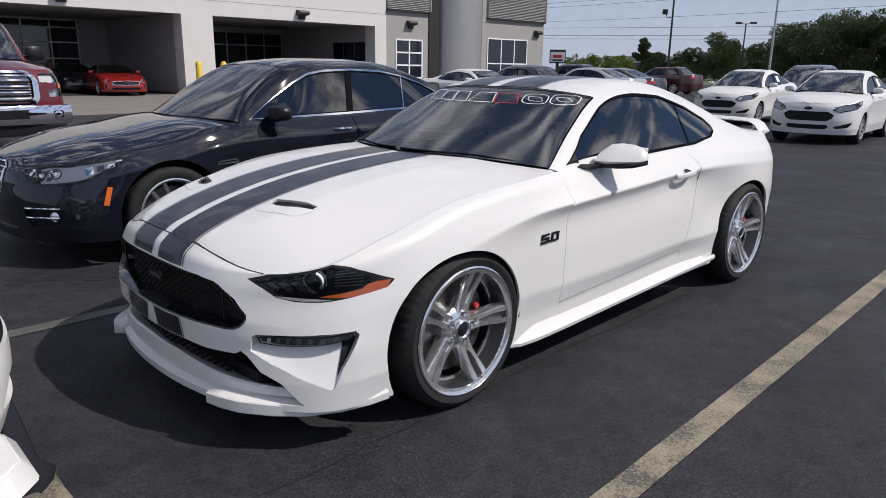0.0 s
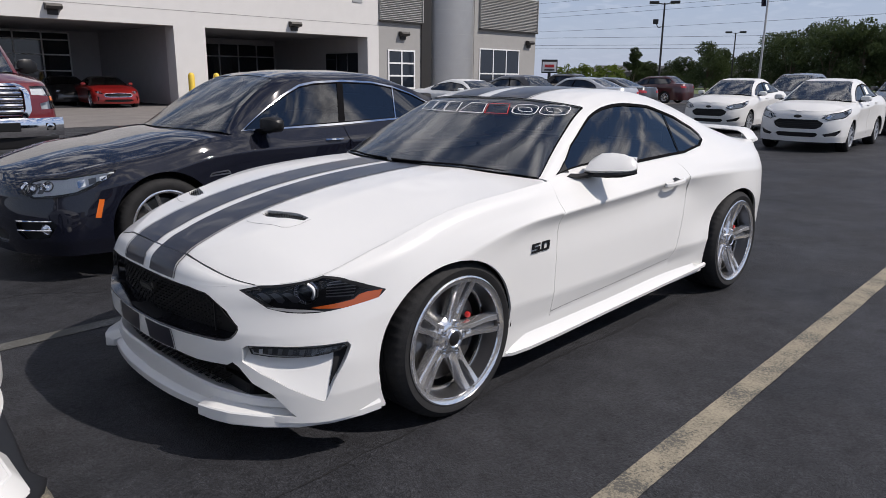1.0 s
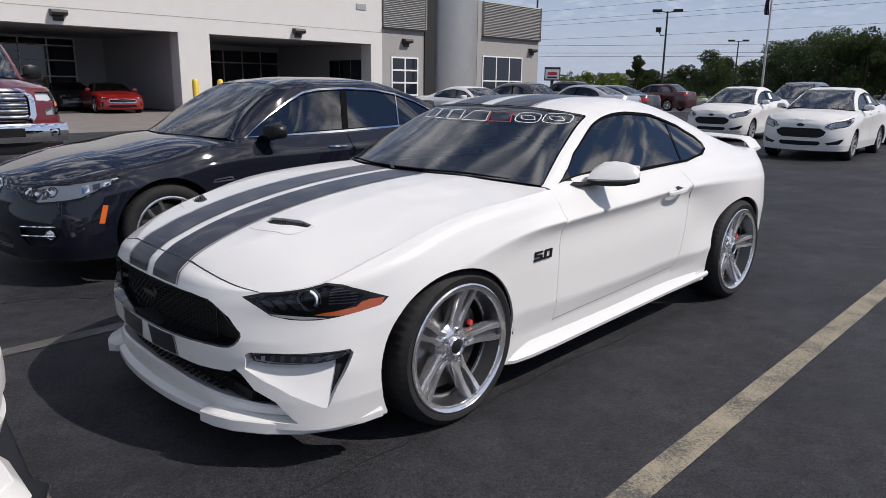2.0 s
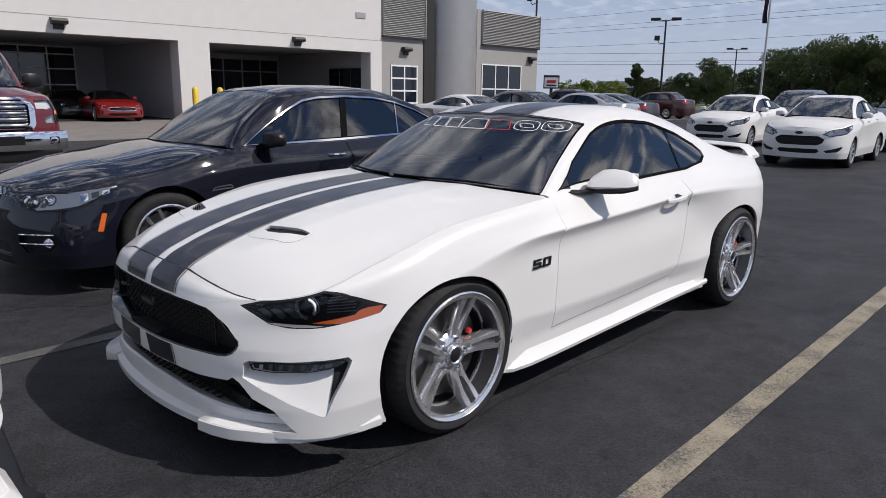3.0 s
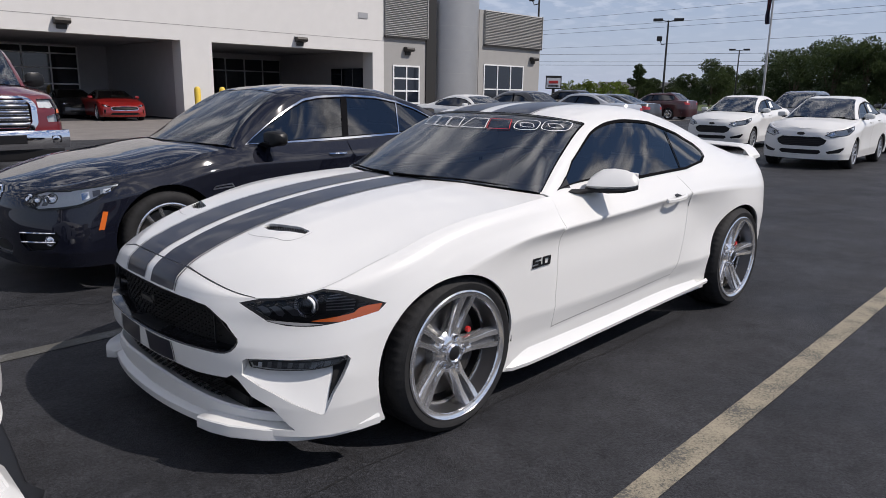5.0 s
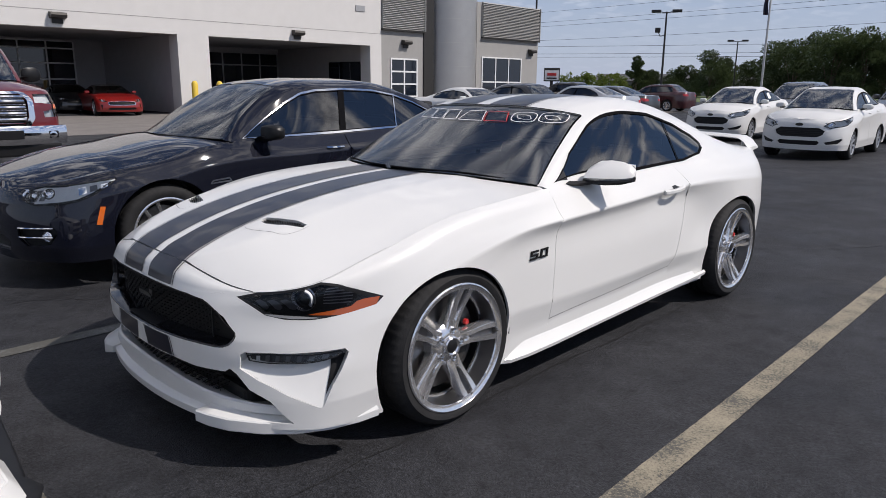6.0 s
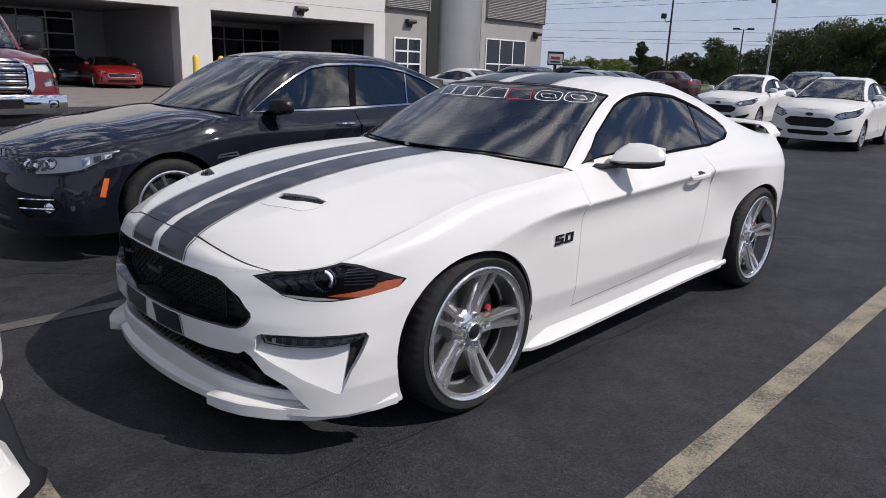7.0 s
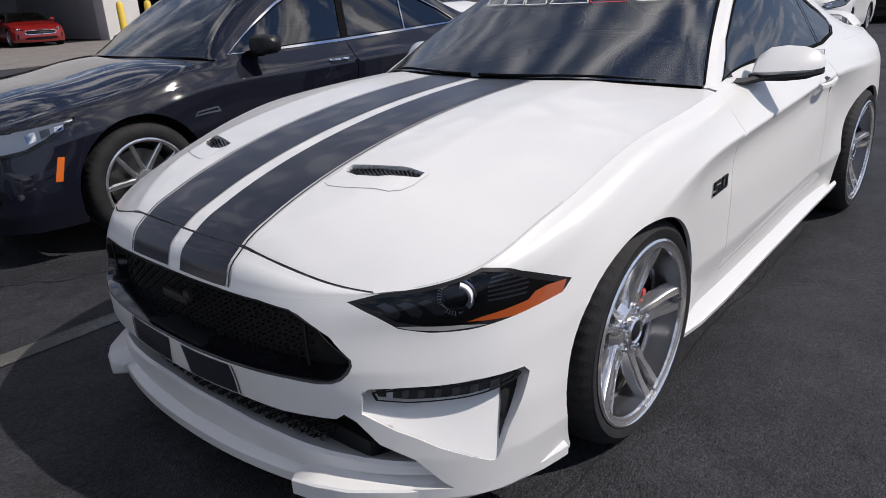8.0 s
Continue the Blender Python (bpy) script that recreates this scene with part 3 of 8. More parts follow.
def wheel(parent, m, r, rim, w, style, phase=0.0, disc=True):
    """A wheel with its axle along y, outer face towards +y; style: twin, multi or cover."""
    e = new("wheel")
    e.parent = parent
    e.matrix_basis = m
    part("tyre", tyre_mesh(r, rim, w), M_TYRE, e, "black low-profile tyre", smooth=True)
    lip = rim + 0.004
    barrel = [(lip, -0.002), (lip + 0.003, 0.006), (lip - 0.006, 0.009), (lip - 0.016, 0.004), (lip - 0.020, -0.010), (lip - 0.030, -0.05), (lip - 0.036, -0.12), (lip - 0.02, -w + 0.01), (lip, -w)]
    metal = M_RIM if style != "cover" else M_SILVER
    if style == "twin":
        barrel = [(lip, -0.002), (lip + 0.003, 0.007), (lip - 0.003, 0.011), (lip - 0.007, 0.007), (lip - 0.024, 0.003), (lip - 0.027, -0.004), (lip - 0.030, -0.045), (lip - 0.040, -0.075), (lip - 0.044, -0.12), (lip - 0.03, -w + 0.03), (lip, -w)]
    k = 6 if style == "twin" else 5
    part("rim_lip", lathe(barrel[:k], 96), metal, e, "polished silver rim lip", smooth=True)
    part("rim", lathe(barrel[k - 1:], 64), M_RIMDARK, e, "grey alloy rim barrel", smooth=True)
    if style == "twin":
        # five broad spokes, each forked towards the rim by a long groove
        part("inner_step", lathe([(lip - 0.040, -0.074), (lip - 0.048, -0.076), (lip - 0.050, -0.084)], 64), metal, e, "bright step inside the rim", smooth=True)
        qs = np.concatenate([np.linspace(0, 0.30, 4), np.linspace(0.36, 1, 9)])
        for k in range(5):
            a0 = phase + k * 2 * math.pi / 5
            rings, grooves = [], []
            for q in qs:
                rr = 0.055 + (lip - 0.010 - 0.055) * q
                hw = 0.036 - 0.012 * math.sin(math.pi * min(1, q * 1.4)) * 0.5 + 0.009 * q
                g = 0.0050 + 0.008 * min(1.0, max(0.0, (q - 0.30) / 0.30))
                dep = 0.020 * min(1.0, max(0.0, (q - 0.26) / 0.14))
                y = -0.044 + 0.046 * q ** 1.6
                th = 0.052 - 0.022 * q
                rings.append([(rr, y - th, -hw - 0.006), (rr, y - 0.008, -hw - 0.001), (rr, y, -hw + 0.005), (rr, y + 0.0015, -g - 0.0035), (rr, y - dep, -g),
                              (rr, y - dep, g), (rr, y + 0.0015, g + 0.0035), (rr, y, hw - 0.005), (rr, y - 0.008, hw + 0.001), (rr, y - th, hw + 0.006)])
                # strip on the groove floor, its dark colour adds to the recess's shade
                if dep > 0.004:
                    grooves.append([(rr, y - dep + 0.0006, -g + 0.0005), (rr, y - dep + 0.0008, g - 0.0005), (rr, y - dep - 0.002, g - 0.0005), (rr, y - dep - 0.002, -g + 0.0005)])
            part("spoke", turn_y(loft(rings), a0), metal, e, "forked silver spoke", smooth=True)
            part("spoke_groove", turn_y(loft(grooves), a0), M_RIMGROOVE, e)
            bolt = lathe([(0.0, 0.003), (0.005, 0.003), (0.006, 0.0), (0.006, -0.02)], 12)
            bmesh.ops.translate(bolt, verts=bolt.verts, vec=(lip - 0.022, 0.001, 0))
            part("rim_bolt", turn_y(bolt, a0), M_STEEL, e, smooth=True)
            nut = lathe([(0.0, 0.010), (0.006, 0.010), (0.009, 0.006), (0.010, -0.03)], 6)
            bmesh.ops.translate(nut, verts=nut.verts, vec=(0.064, -0.034, 0))
            part("lug_nut", turn_y(nut, a0), M_CHROME, e)
            well = lathe([(0.011, 0.0), (0.0145, 0.0025), (0.0165, -0.002), (0.017, -0.02)], 20)
            bmesh.ops.translate(well, verts=well.verts, vec=(0.064, -0.036, 0))
            part("nut_seat", turn_y(well, a0), metal, e, smooth=True)
        part("hub", lathe([(0.0, -0.037), (0.050, -0.038), (0.072, -0.043), (0.092, -0.062), (0.096, -0.11), (0, -0.11)], 40), metal, e, smooth=True)
        part("cap_ring", lathe([(0.030, -0.026), (0.036, -0.021), (0.042, -0.026), (0.044, -0.05)], 32), metal, e, smooth=True)
        part("centre_cap", lathe([(0.0, -0.020), (0.022, -0.021), (0.031, -0.026), (0.032, -0.05), (0.0, -0.05)], 32), M_PLASTIC, e, "black centre cap", smooth=True)
        # stamped mark on the lip
        stamp = bmesh.new()
        for j in range(7):
            a = radians(-262 + 2.3 * j)
            vs = [stamp.verts.new((rr * math.cos(a + d), 0.0072, -rr * math.sin(a + d))) for rr, d in ((lip - 0.019, -0.012), (lip - 0.009, -0.012), (lip - 0.009, 0.010), (lip - 0.019, 0.010))]
            stamp.faces.new(vs)
        part("stamped_mark", stamp, M_VINYLW, e)
    elif style == "multi":
        for k in range(10):
            a0 = phase + (k // 2) * 2 * math.pi / 5 + (0.23 if k % 2 else -0.23)
            rings = [bar_ring(0.05 + (lip - 0.015 - 0.05) * q, (0.016 if k % 2 == 0 else -0.016) * (1 - q), 0.0135 - 0.004 * q + 0.003 * q * q, -0.028 + 0.026 * q ** 1.5, 0.022) for q in np.linspace(0, 1, 7)]
            part("spoke", turn_y(loft(rings), a0), metal, e, smooth=True)
        part("hub", lathe([(0.0, -0.018), (0.03, -0.018), (0.07, -0.024), (0.078, -0.06), (0, -0.06)], 40), metal, e, smooth=True)
    else:
        for k in range(9):
            a0 = phase + k * 2 * math.pi / 9
            rings = [bar_ring(0.04 + (lip - 0.012 - 0.04) * q, 0, 0.012 + 0.010 * q, -0.012 + 0.012 * q, 0.02) for q in np.linspace(0, 1, 4)]
            part("spoke", turn_y(loft(rings), a0), metal, e, smooth=True)
        part("hub", lathe([(0.0, -0.004), (0.05, -0.006), (0.07, -0.012), (0, -0.05)], 24), metal, e, smooth=True)
    if disc:
        dr = rim * 0.74
        part("brake_disc", lathe([(0.05, -0.105), (dr, -0.105), (dr, -0.128), (0.05, -0.128)], 48, closed=True), M_STEEL, e, "steel brake disc", smooth=True)
        part("backing", lathe([(0.02, -0.16), (lip - 0.04, -0.16), (lip - 0.04, -0.17), (0.02, -0.17)], 32, closed=True), M_PLASTIC, e)
    return e


def caliper(parent, m, red):
    rings = []
    for q in np.linspace(-0.42, 0.42, 9):
        c, s = math.cos(q), math.sin(q)
        rings.append([(0.115 * c, -0.142, 0.115 * s), (0.118 * c, -0.082, 0.118 * s), (0.150 * c, -0.074, 0.150 * s), (0.178 * c, -0.085, 0.178 * s), (0.180 * c, -0.142, 0.180 * s)])
    return part("brake_caliper", loft(rings), red, parent, "red brake caliper", smooth=True, m=m)


# ---- the white coupe ----
COUPE_LINES = {
    "shoulder": [(-3.58, 0, 0.985), (-3.52, 0.58, 0.975), (-3.30, 0.70, 0.97), (-2.72, 0.785, 0.967), (-2.30, 0.79, 0.962), (-1.9, 0.795, 0.955), (-1.3, 0.80, 0.945),
                 (-0.72, 0.80, 0.935), (-0.42, 0.825, 0.920), (0.0, 0.828, 0.880), (0.36, 0.812, 0.782), (0.60, 0.765, 0.704), (0.82, 0.53, 0.664), (0.915, 0, 0.655)],
    "upper": [(-3.60, 0, 0.89), (-3.52, 0.60, 0.885), (-3.26, 0.785, 0.895), (-2.72, 0.873, 0.90), (-2.30, 0.86, 0.90), (-1.9, 0.855, 0.89), (-1.3, 0.862, 0.87),
              (-0.72, 0.866, 0.85), (-0.42, 0.890, 0.835), (0.0, 0.905, 0.795), (0.36, 0.880, 0.672), (0.608, 0.788, 0.600), (0.845, 0.545, 0.575), (0.935, 0, 0.56)],
    "crease": [(-3.64, 0, 0.77), (-3.54, 0.62, 0.77), (-3.27, 0.83, 0.80), (-2.72, 0.918, 0.835), (-2.30, 0.910, 0.835), (-1.9, 0.904, 0.815), (-1.3, 0.909, 0.785),
               (-0.72, 0.916, 0.772), (-0.42, 0.919, 0.748), (0.0, 0.934, 0.705), (0.38, 0.905, 0.56), (0.615, 0.812, 0.50), (0.848, 0.575, 0.50), (0.950, 0, 0.465)],
    "scoop": [(-3.65, 0, 0.69), (-3.55, 0.63, 0.69), (-3.27, 0.838, 0.70), (-2.72, 0.925, 0.74), (-2.30, 0.884, 0.745), (-1.9, 0.864, 0.735), (-1.3, 0.864, 0.70),
              (-0.72, 0.890, 0.680), (-0.42, 0.904, 0.655), (0.0, 0.935, 0.61), (0.39, 0.912, 0.49), (0.615, 0.826, 0.45), (0.842, 0.592, 0.45), (0.948, 0, 0.42)],
    "flank": [(-3.66, 0, 0.60), (-3.56, 0.64, 0.60), (-3.27, 0.845, 0.60), (-2.72, 0.928, 0.62), (-2.30, 0.875, 0.58), (-1.9, 0.856, 0.55), (-1.3, 0.855, 0.51),
              (-0.72, 0.870, 0.48), (-0.42, 0.896, 0.47), (0.0, 0.938, 0.50), (0.40, 0.918, 0.41), (0.615, 0.842, 0.395), (0.838, 0.60, 0.395), (0.945, 0, 0.37)],
    "rocker": [(-3.66, 0, 0.42), (-3.56, 0.64, 0.42), (-3.27, 0.84, 0.42), (-2.72, 0.922, 0.42), (-2.30, 0.910, 0.36), (-1.9, 0.900, 0.34), (-1.3, 0.896, 0.315),
               (-0.72, 0.893, 0.295), (-0.42, 0.893, 0.28), (0.0, 0.93, 0.30), (0.42, 0.918, 0.30), (0.625, 0.852, 0.28), (0.838, 0.62, 0.29), (0.93, 0, 0.27)],
    "sill": [(-3.60, 0, 0.22), (-3.52, 0.62, 0.24), (-3.26, 0.815, 0.22), (-2.72, 0.89, 0.20), (-2.30, 0.868, 0.185), (-1.9, 0.862, 0.18), (-1.3, 0.86, 0.175),
             (-0.72, 0.86, 0.17), (-0.42, 0.86, 0.165), (0.0, 0.90, 0.17), (0.42, 0.90, 0.185), (0.64, 0.845, 0.18), (0.838, 0.62, 0.18), (0.93, 0, 0.18)],
}
COUPE_TOP = {
    "rail": [(-0.695, 0.775, 0.942), (-0.98, 0.69, 1.10), (-1.30, 0.612, 1.25), (-1.80, 0.60, 1.285), (-2.35, 0.60, 1.20), (-2.85, 0.62, 1.065), (-3.25, 0.63, 0.985), (-3.45, 0.60, 0.978), (-3.525, 0.55, 0.974)],
    "edge": [(-0.66, 0.735, 0.950), (-0.92, 0.635, 1.12), (-1.22, 0.55, 1.268), (-1.78, 0.53, 1.325), (-2.33, 0.52, 1.245), (-2.85, 0.52, 1.09), (-3.27, 0.52, 0.990), (-3.46, 0.50, 0.982), (-3.54, 0.46, 0.977)],
    "half": [(-0.45, 0.40, 0.985), (-0.79, 0.35, 1.14), (-1.135, 0.30, 1.296), (-1.75, 0.28, 1.352), (-2.3, 0.28, 1.275), (-2.88, 0.28, 1.115), (-3.30, 0.28, 0.998), (-3.48, 0.27, 0.988), (-3.565, 0.25, 0.982)],
    "middle": [(-0.37, 0, 0.985), (-0.74, 0, 1.145), (-1.10, 0, 1.30), (-1.73, 0, 1.36), (-2.3, 0, 1.285), (-2.9, 0, 1.12), (-3.32, 0, 1.0), (-3.49, 0, 0.99), (-3.58, 0, 0.985)],
}
UPRIGHT_Y = (0, 1, 0)
# a soft line low on the doors, above the sill
low_line = [tuple((a + b) / 2 for a, b in zip(p, q)) for p, q in zip(COUPE_LINES["flank"], COUPE_LINES["rocker"])]
low_line[4:9] = [(-2.30, 0.906, 0.415), (-1.9, 0.902, 0.410), (-1.3, 0.898, 0.384), (-0.72, 0.892, 0.370), (-0.42, 0.895, 0.362)]
COUPE_LINES["rocker"][4:9] = [(x, y - 0.012, z) for x, y, z in COUPE_LINES["rocker"][4:9]]
COUPE_LINES = {**{k: v for k, v in COUPE_LINES.items() if k not in ("rocker", "sill")}, "low_line": low_line, "rocker": COUPE_LINES["rocker"], "sill": COUPE_LINES["sill"]}
for k, zc, zl in ((4, 0.846, 0.412), (5, 0.841, 0.418), (6, 0.819, 0.404), (7, 0.798, 0.404), (8, 0.782, 0.415)):
    x, y, z = COUPE_LINES["crease"][k]
    COUPE_LINES["crease"][k] = (x, y, zc)
    x, y, z = COUPE_LINES["low_line"][k]
    COUPE_LINES["low_line"][k] = (x, y, zl)
    x, y, z = COUPE_LINES["upper"][k]
    COUPE_LINES["upper"][k] = (x, y, max(z, zc + 0.055))
# a tight tuck under the upper crease, doors that lean out to the low line, and a turned-in foot
for k in range(5, 9):
    cx, cy, cz = COUPE_LINES["crease"][k]
    lx, ly, lz = COUPE_LINES["low_line"][k]
    fade = 0.55 if k == 8 else 1.0
    COUPE_LINES["scoop"][k] = (cx, cy - 0.031 * fade, cz - 0.060)
    COUPE_LINES["flank"][k] = (cx, lerp(cy - 0.031 * fade, ly, 0.55), lerp(cz - 0.060, lz, 0.50))
    rx, ry, rz = COUPE_LINES["rocker"][k]
    COUPE_LINES["rocker"][k] = (rx, ry - 0.014, rz)
# the flanks draw in towards the tail
for key, amount in (("upper", 0.02), ("crease", 0.035), ("scoop", 0.035), ("flank", 0.035), ("low_line", 0.038), ("rocker", 0.04), ("sill", 0.04)):
    COUPE_LINES[key] = [(x, y * (1 - amount * min(1.0, max(0.0, (-0.5 - x) / 1.9))), z) for x, y, z in COUPE_LINES[key]]


def side_net(lines):
    """Adds a rounded crest between the shoulder and the line below it."""
    L = [np.array(q, float) for q in lines.values()]
    lift = np.array([0, 0, 0, 0, 0, 0, 0, 0.2, 0.7, 1, 1, 0.9, 0.3, 0.0])[:, None] * np.array([0.0, 0.010, 0.020])
    L.insert(1, L[0] * 0.56 + L[1] * 0.44 + lift)
    return Net(L, creases=(3, len(L) - 2) + ((len(L) - 3,) if "low_line" in lines else ()), u_ends=(UPRIGHT_Y, UPRIGHT_Y))


def belt_from(side, top, v=0.0, tuck=0.006):
    """The foot of the cabin, just inside the shoulder line, at the cabin's own stations."""
    U = np.linspace(0, side.K - 1, 600)
    S = side.at(U, np.full(600, v))
    keep = S[:, 0] < 0.2
    xs, U = S[keep, 0], U[keep]
    o = np.argsort(xs)
    out = []
    for x, y, z in top:
        u = float(np.interp(x - 0.02, xs[o], U[o]))
        p = side.at(u, v)[0]
        out.append((p[0], p[1] - tuck, p[2] - tuck * 0.5))
    return out


def top_net(side, top):
    lines = [belt_from(side, top["rail"])] + list(top.values())
    return Net(lines, creases=(1,), v_ends=(None, UPRIGHT_Y))


class Hood:
    """The bonnet as a height over the plan, fitted to the shoulder line, with raised ridges."""

    def __init__(self, side, middle, curve, cowl, corner):
        U = np.linspace(7, 13, 400)
        S = side.at(U, np.zeros(400))
        self.x, self.y, self.z = S[::-1, 0], S[::-1, 1], S[::-1, 2]
        o = np.argsort(self.x)
        self.x, self.y, self.z = self.x[o], self.y[o], self.z[o]
        self.mx, self.mz = zip(*middle)
        self.cx, self.cz = zip(*curve)
        self.cowl, self.corner = cowl, corner

    def height(self, x, y):
        ys = np.maximum(0.02, np.interp(x, self.x, self.y))
        zs = np.interp(x, self.x, self.z)
        zc = np.interp(x, np.linspace(self.mx[0], self.mx[-1], 200), self.smooth)
        t = np.clip(np.abs(y) / ys, 0, 1)
        g = np.interp(t, np.linspace(0, 1, 200), self.gs)
        return zc - (zc - zs) * g

    def build(self):
        def fine(a, b):
            t = np.array(a, float)
            P = np.array(b, float)[:, None]
            l, r = slopes(P, t)
            q = np.linspace(t[0], t[-1], 200)
            i = np.clip(np.searchsorted(t, q, side="right") - 1, 0, len(t) - 2)
            h = (t[i + 1] - t[i])[:, None]
            return blend(P[i], P[i + 1], r[i], l[i + 1], (q - t[i])[:, None] / h, h)[:, 0]
        self.smooth, self.gs = fine(self.mx, self.mz), fine(self.cx, self.cz)
        return self

    def normal(self, x, y):
        e = 0.004
        dx = (self.height(x + e, y) - self.height(x - e, y)) / (2 * e)
        dy = (self.height(x, y + e) - self.height(x, y - e)) / (2 * e)
        n = np.stack([-dx, -dy, np.ones_like(dx)], axis=1)
        return n / np.linalg.norm(n, axis=1)[:, None]

    def patch(self, loop, holes=(), step=0.025, lift=0.0, flange=0.0):
        V, F, loops = fill(loop, holes, step)
        N = self.normal(V[:, 0], V[:, 1])
        P = np.stack([V[:, 0], V[:, 1], self.height(V[:, 0], V[:, 1])], axis=1) + N * lift
        a, b, c = P[F[:, 0]], P[F[:, 1]], P[F[:, 2]]
        wrong = np.cross(b - a, c - a)[:, 2] < 0
        F[wrong] = F[wrong][:, ::-1]
        verts, faces, nor, base = [P], [tuple(f) for f in F], [N], len(P)
        if flange:
            for q in loops:
                q = np.array(q)
                n = self.normal(q[:, 0], q[:, 1])
                p = np.stack([q[:, 0], q[:, 1], self.height(q[:, 0], q[:, 1])], axis=1) + n * lift
                t = np.roll(p, -1, axis=0) - np.roll(p, 1, axis=0)
                s = np.cross(t, n)
                s /= np.maximum(1e-9, np.linalg.norm(s, axis=1))[:, None]
                k = len(q)
                verts += [p, p - n * flange]
                nor += [s * 0, s * 0]
                faces += [(base + i, base + (i + 1) % k, base + k + (i + 1) % k, base + k + i) for i in range(k)]
                base += 2 * k
        return np.concatenate(verts), faces, np.concatenate(nor)

    def outline(self, x0, x1, inset=0.0010, n=60):
        xs = np.linspace(x0, x1, n)
        return [(x, np.interp(x, self.x, self.y) - inset) for x in xs]


COUPE = thing("white_coupe", "white two-door muscle coupe with charcoal twin stripes and tinted windows", "car")
S = side_net(COUPE_LINES)
G = top_net(S, COUPE_TOP)
GU = 3.0


def xz(pts, u0=2.0, u1=11.0):
    return S.find(pts, [0, 2], u0, u1)


def yz(pts, u0=10.2, u1=13.0):
    return S.find(pts, [1, 2], u0, u1)


def row(u0, u1, v, n=24):
    return [(u0 + (u1 - u0) * k / n, v) for k in range(n + 1)]


def col(u, v0, v1, n=12):
    return [(u, v0 + (v1 - v0) * k / n) for k in range(n + 1)]


ARCH_F = xz(arc_loop(0.045, 0.345, 0.390, 0.352, radians(-25), radians(205), 40), 8.0, 10.8)     # from ahead of the tyre over to behind it
ARCH_R = xz(arc_loop(-2.72, 0.345, 0.392, 0.36, radians(-22), radians(202), 40), 2.0, 4.7)
DOOR_F = xz([(-0.705, 0.925), (-0.700, 0.80), (-0.685, 0.65), (-0.672, 0.45), (-0.680, 0.30)], 6.0, 8.0)
DOOR_R = xz([(-1.93, 0.955), (-1.97, 0.91), (-2.00, 0.87), (-2.02, 0.82), (-2.03, 0.75), (-2.02, 0.68), (-1.99, 0.60), (-1.95, 0.51), (-1.91, 0.43), (-1.88, 0.38), (-1.86, 0.36)], 4.0, 6.0)
HOOD_C = yz([(0.622, 0.684)])[0][0]
U_LAMP = yz([(0.785, 0.70)], 10.0, 12.0)[0][0]
HL_OUT = xz([(0.372, 0.642)], 9.5, 11)[0]
HL_TOP = xz([(0.50, 0.690), (0.42, 0.660)], 9.5, 11.5)
HL_BOT = [HL_OUT] + yz([(0.880, 0.616), (0.833, 0.591), (0.781, 0.579), (0.72, 0.582), (0.668, 0.597), (0.608, 0.637), (0.568, 0.656)], 10.0, 12.6)
HL_IN = HL_BOT[-1]
SEAM_END = xz([(0.345, 0.575)], 9, 11)[0]


def arch_cut(arch, p):
    """The stretch of an arch from its point nearest p to its end."""
    k = min(range(len(arch)), key=lambda i: (arch[i][0] - p[0]) ** 2 + (arch[i][1] - p[1]) ** 2)
    return k


kf = arch_cut(ARCH_F, SEAM_END)
SEAM = [HL_OUT, ARCH_F[kf]]
sill_v = 8.0
fender = (row(DOOR_F[0][0], U_LAMP, 0.0, 40) + HL_TOP + SEAM + ARCH_F[kf + 1:] +
          [(ARCH_F[-1][0], sill_v), (DOOR_F[-1][0], sill_v)] + DOOR_F[::-1][:-1])
put_sheet("front_fender", sheet(S, fender, step=0.022, flange=0.012), M_WHITE, COUPE)
put_sheet("front_fender", sheet(S, fender, step=0.03, flange=0.012, mirror=True), M_WHITE, COUPE)
door = row(DOOR_R[0][0], DOOR_F[0][0], 0.0, 30) + DOOR_F[1:] + [(u, v) for u, v in DOOR_R[::-1][:-1]]
q = 0.007
dloop = [(u - q * 1.2 if (u, v) in DOOR_F else u + q * 1.2 if (u, v) in DOOR_R else u, v) for u, v in door]
for mirrored in (False, True):
    put_sheet("door", sheet(S, dloop, step=0.03, flange=0.012, mirror=mirrored), M_WHITE, COUPE)
rocker = [DOOR_R[-1], (DOOR_R[-1][0], sill_v), (DOOR_F[-1][0], sill_v), DOOR_F[-1]]
rocker = [(u, v) for u, v in rocker[:2]] + row(DOOR_R[-1][0], DOOR_F[-1][0], sill_v, 20)[1:] + [DOOR_F[-1]]
quarter = ([(1.9, 0.0)] + row(1.9, DOOR_R[0][0], 0.0, 30)[1:] + DOOR_R[1:] + [(DOOR_R[-1][0], sill_v), (ARCH_R[0][0], sill_v)] + ARCH_R +
           [(ARCH_R[-1][0] - 0.02, ARCH_R[-1][1]), (1.9, 7.0)] + col(1.9, 7.0, 0.0)[1:-1])
for mirrored in (False, True):
    put_sheet("rocker_panel", sheet(S, rocker, step=0.04, mirror=mirrored), M_WHITE, COUPE)
    put_sheet("rear_quarter", sheet(S, quarter, step=0.03, flange=0.012, mirror=mirrored), M_WHITE, COUPE)
tail = row(0.0, 1.88, 0.0, 14) + col(1.88, 0.0, 7.0)[1:] + [(ARCH_R[-1][0] - 0.03, 7.2), (ARCH_R[-1][0] - 0.03, sill_v)] + row(ARCH_R[-1][0] - 0.03, 0.0, sill_v, 14)[1:] + col(0.0, sill_v, 0.0)[1:-1]
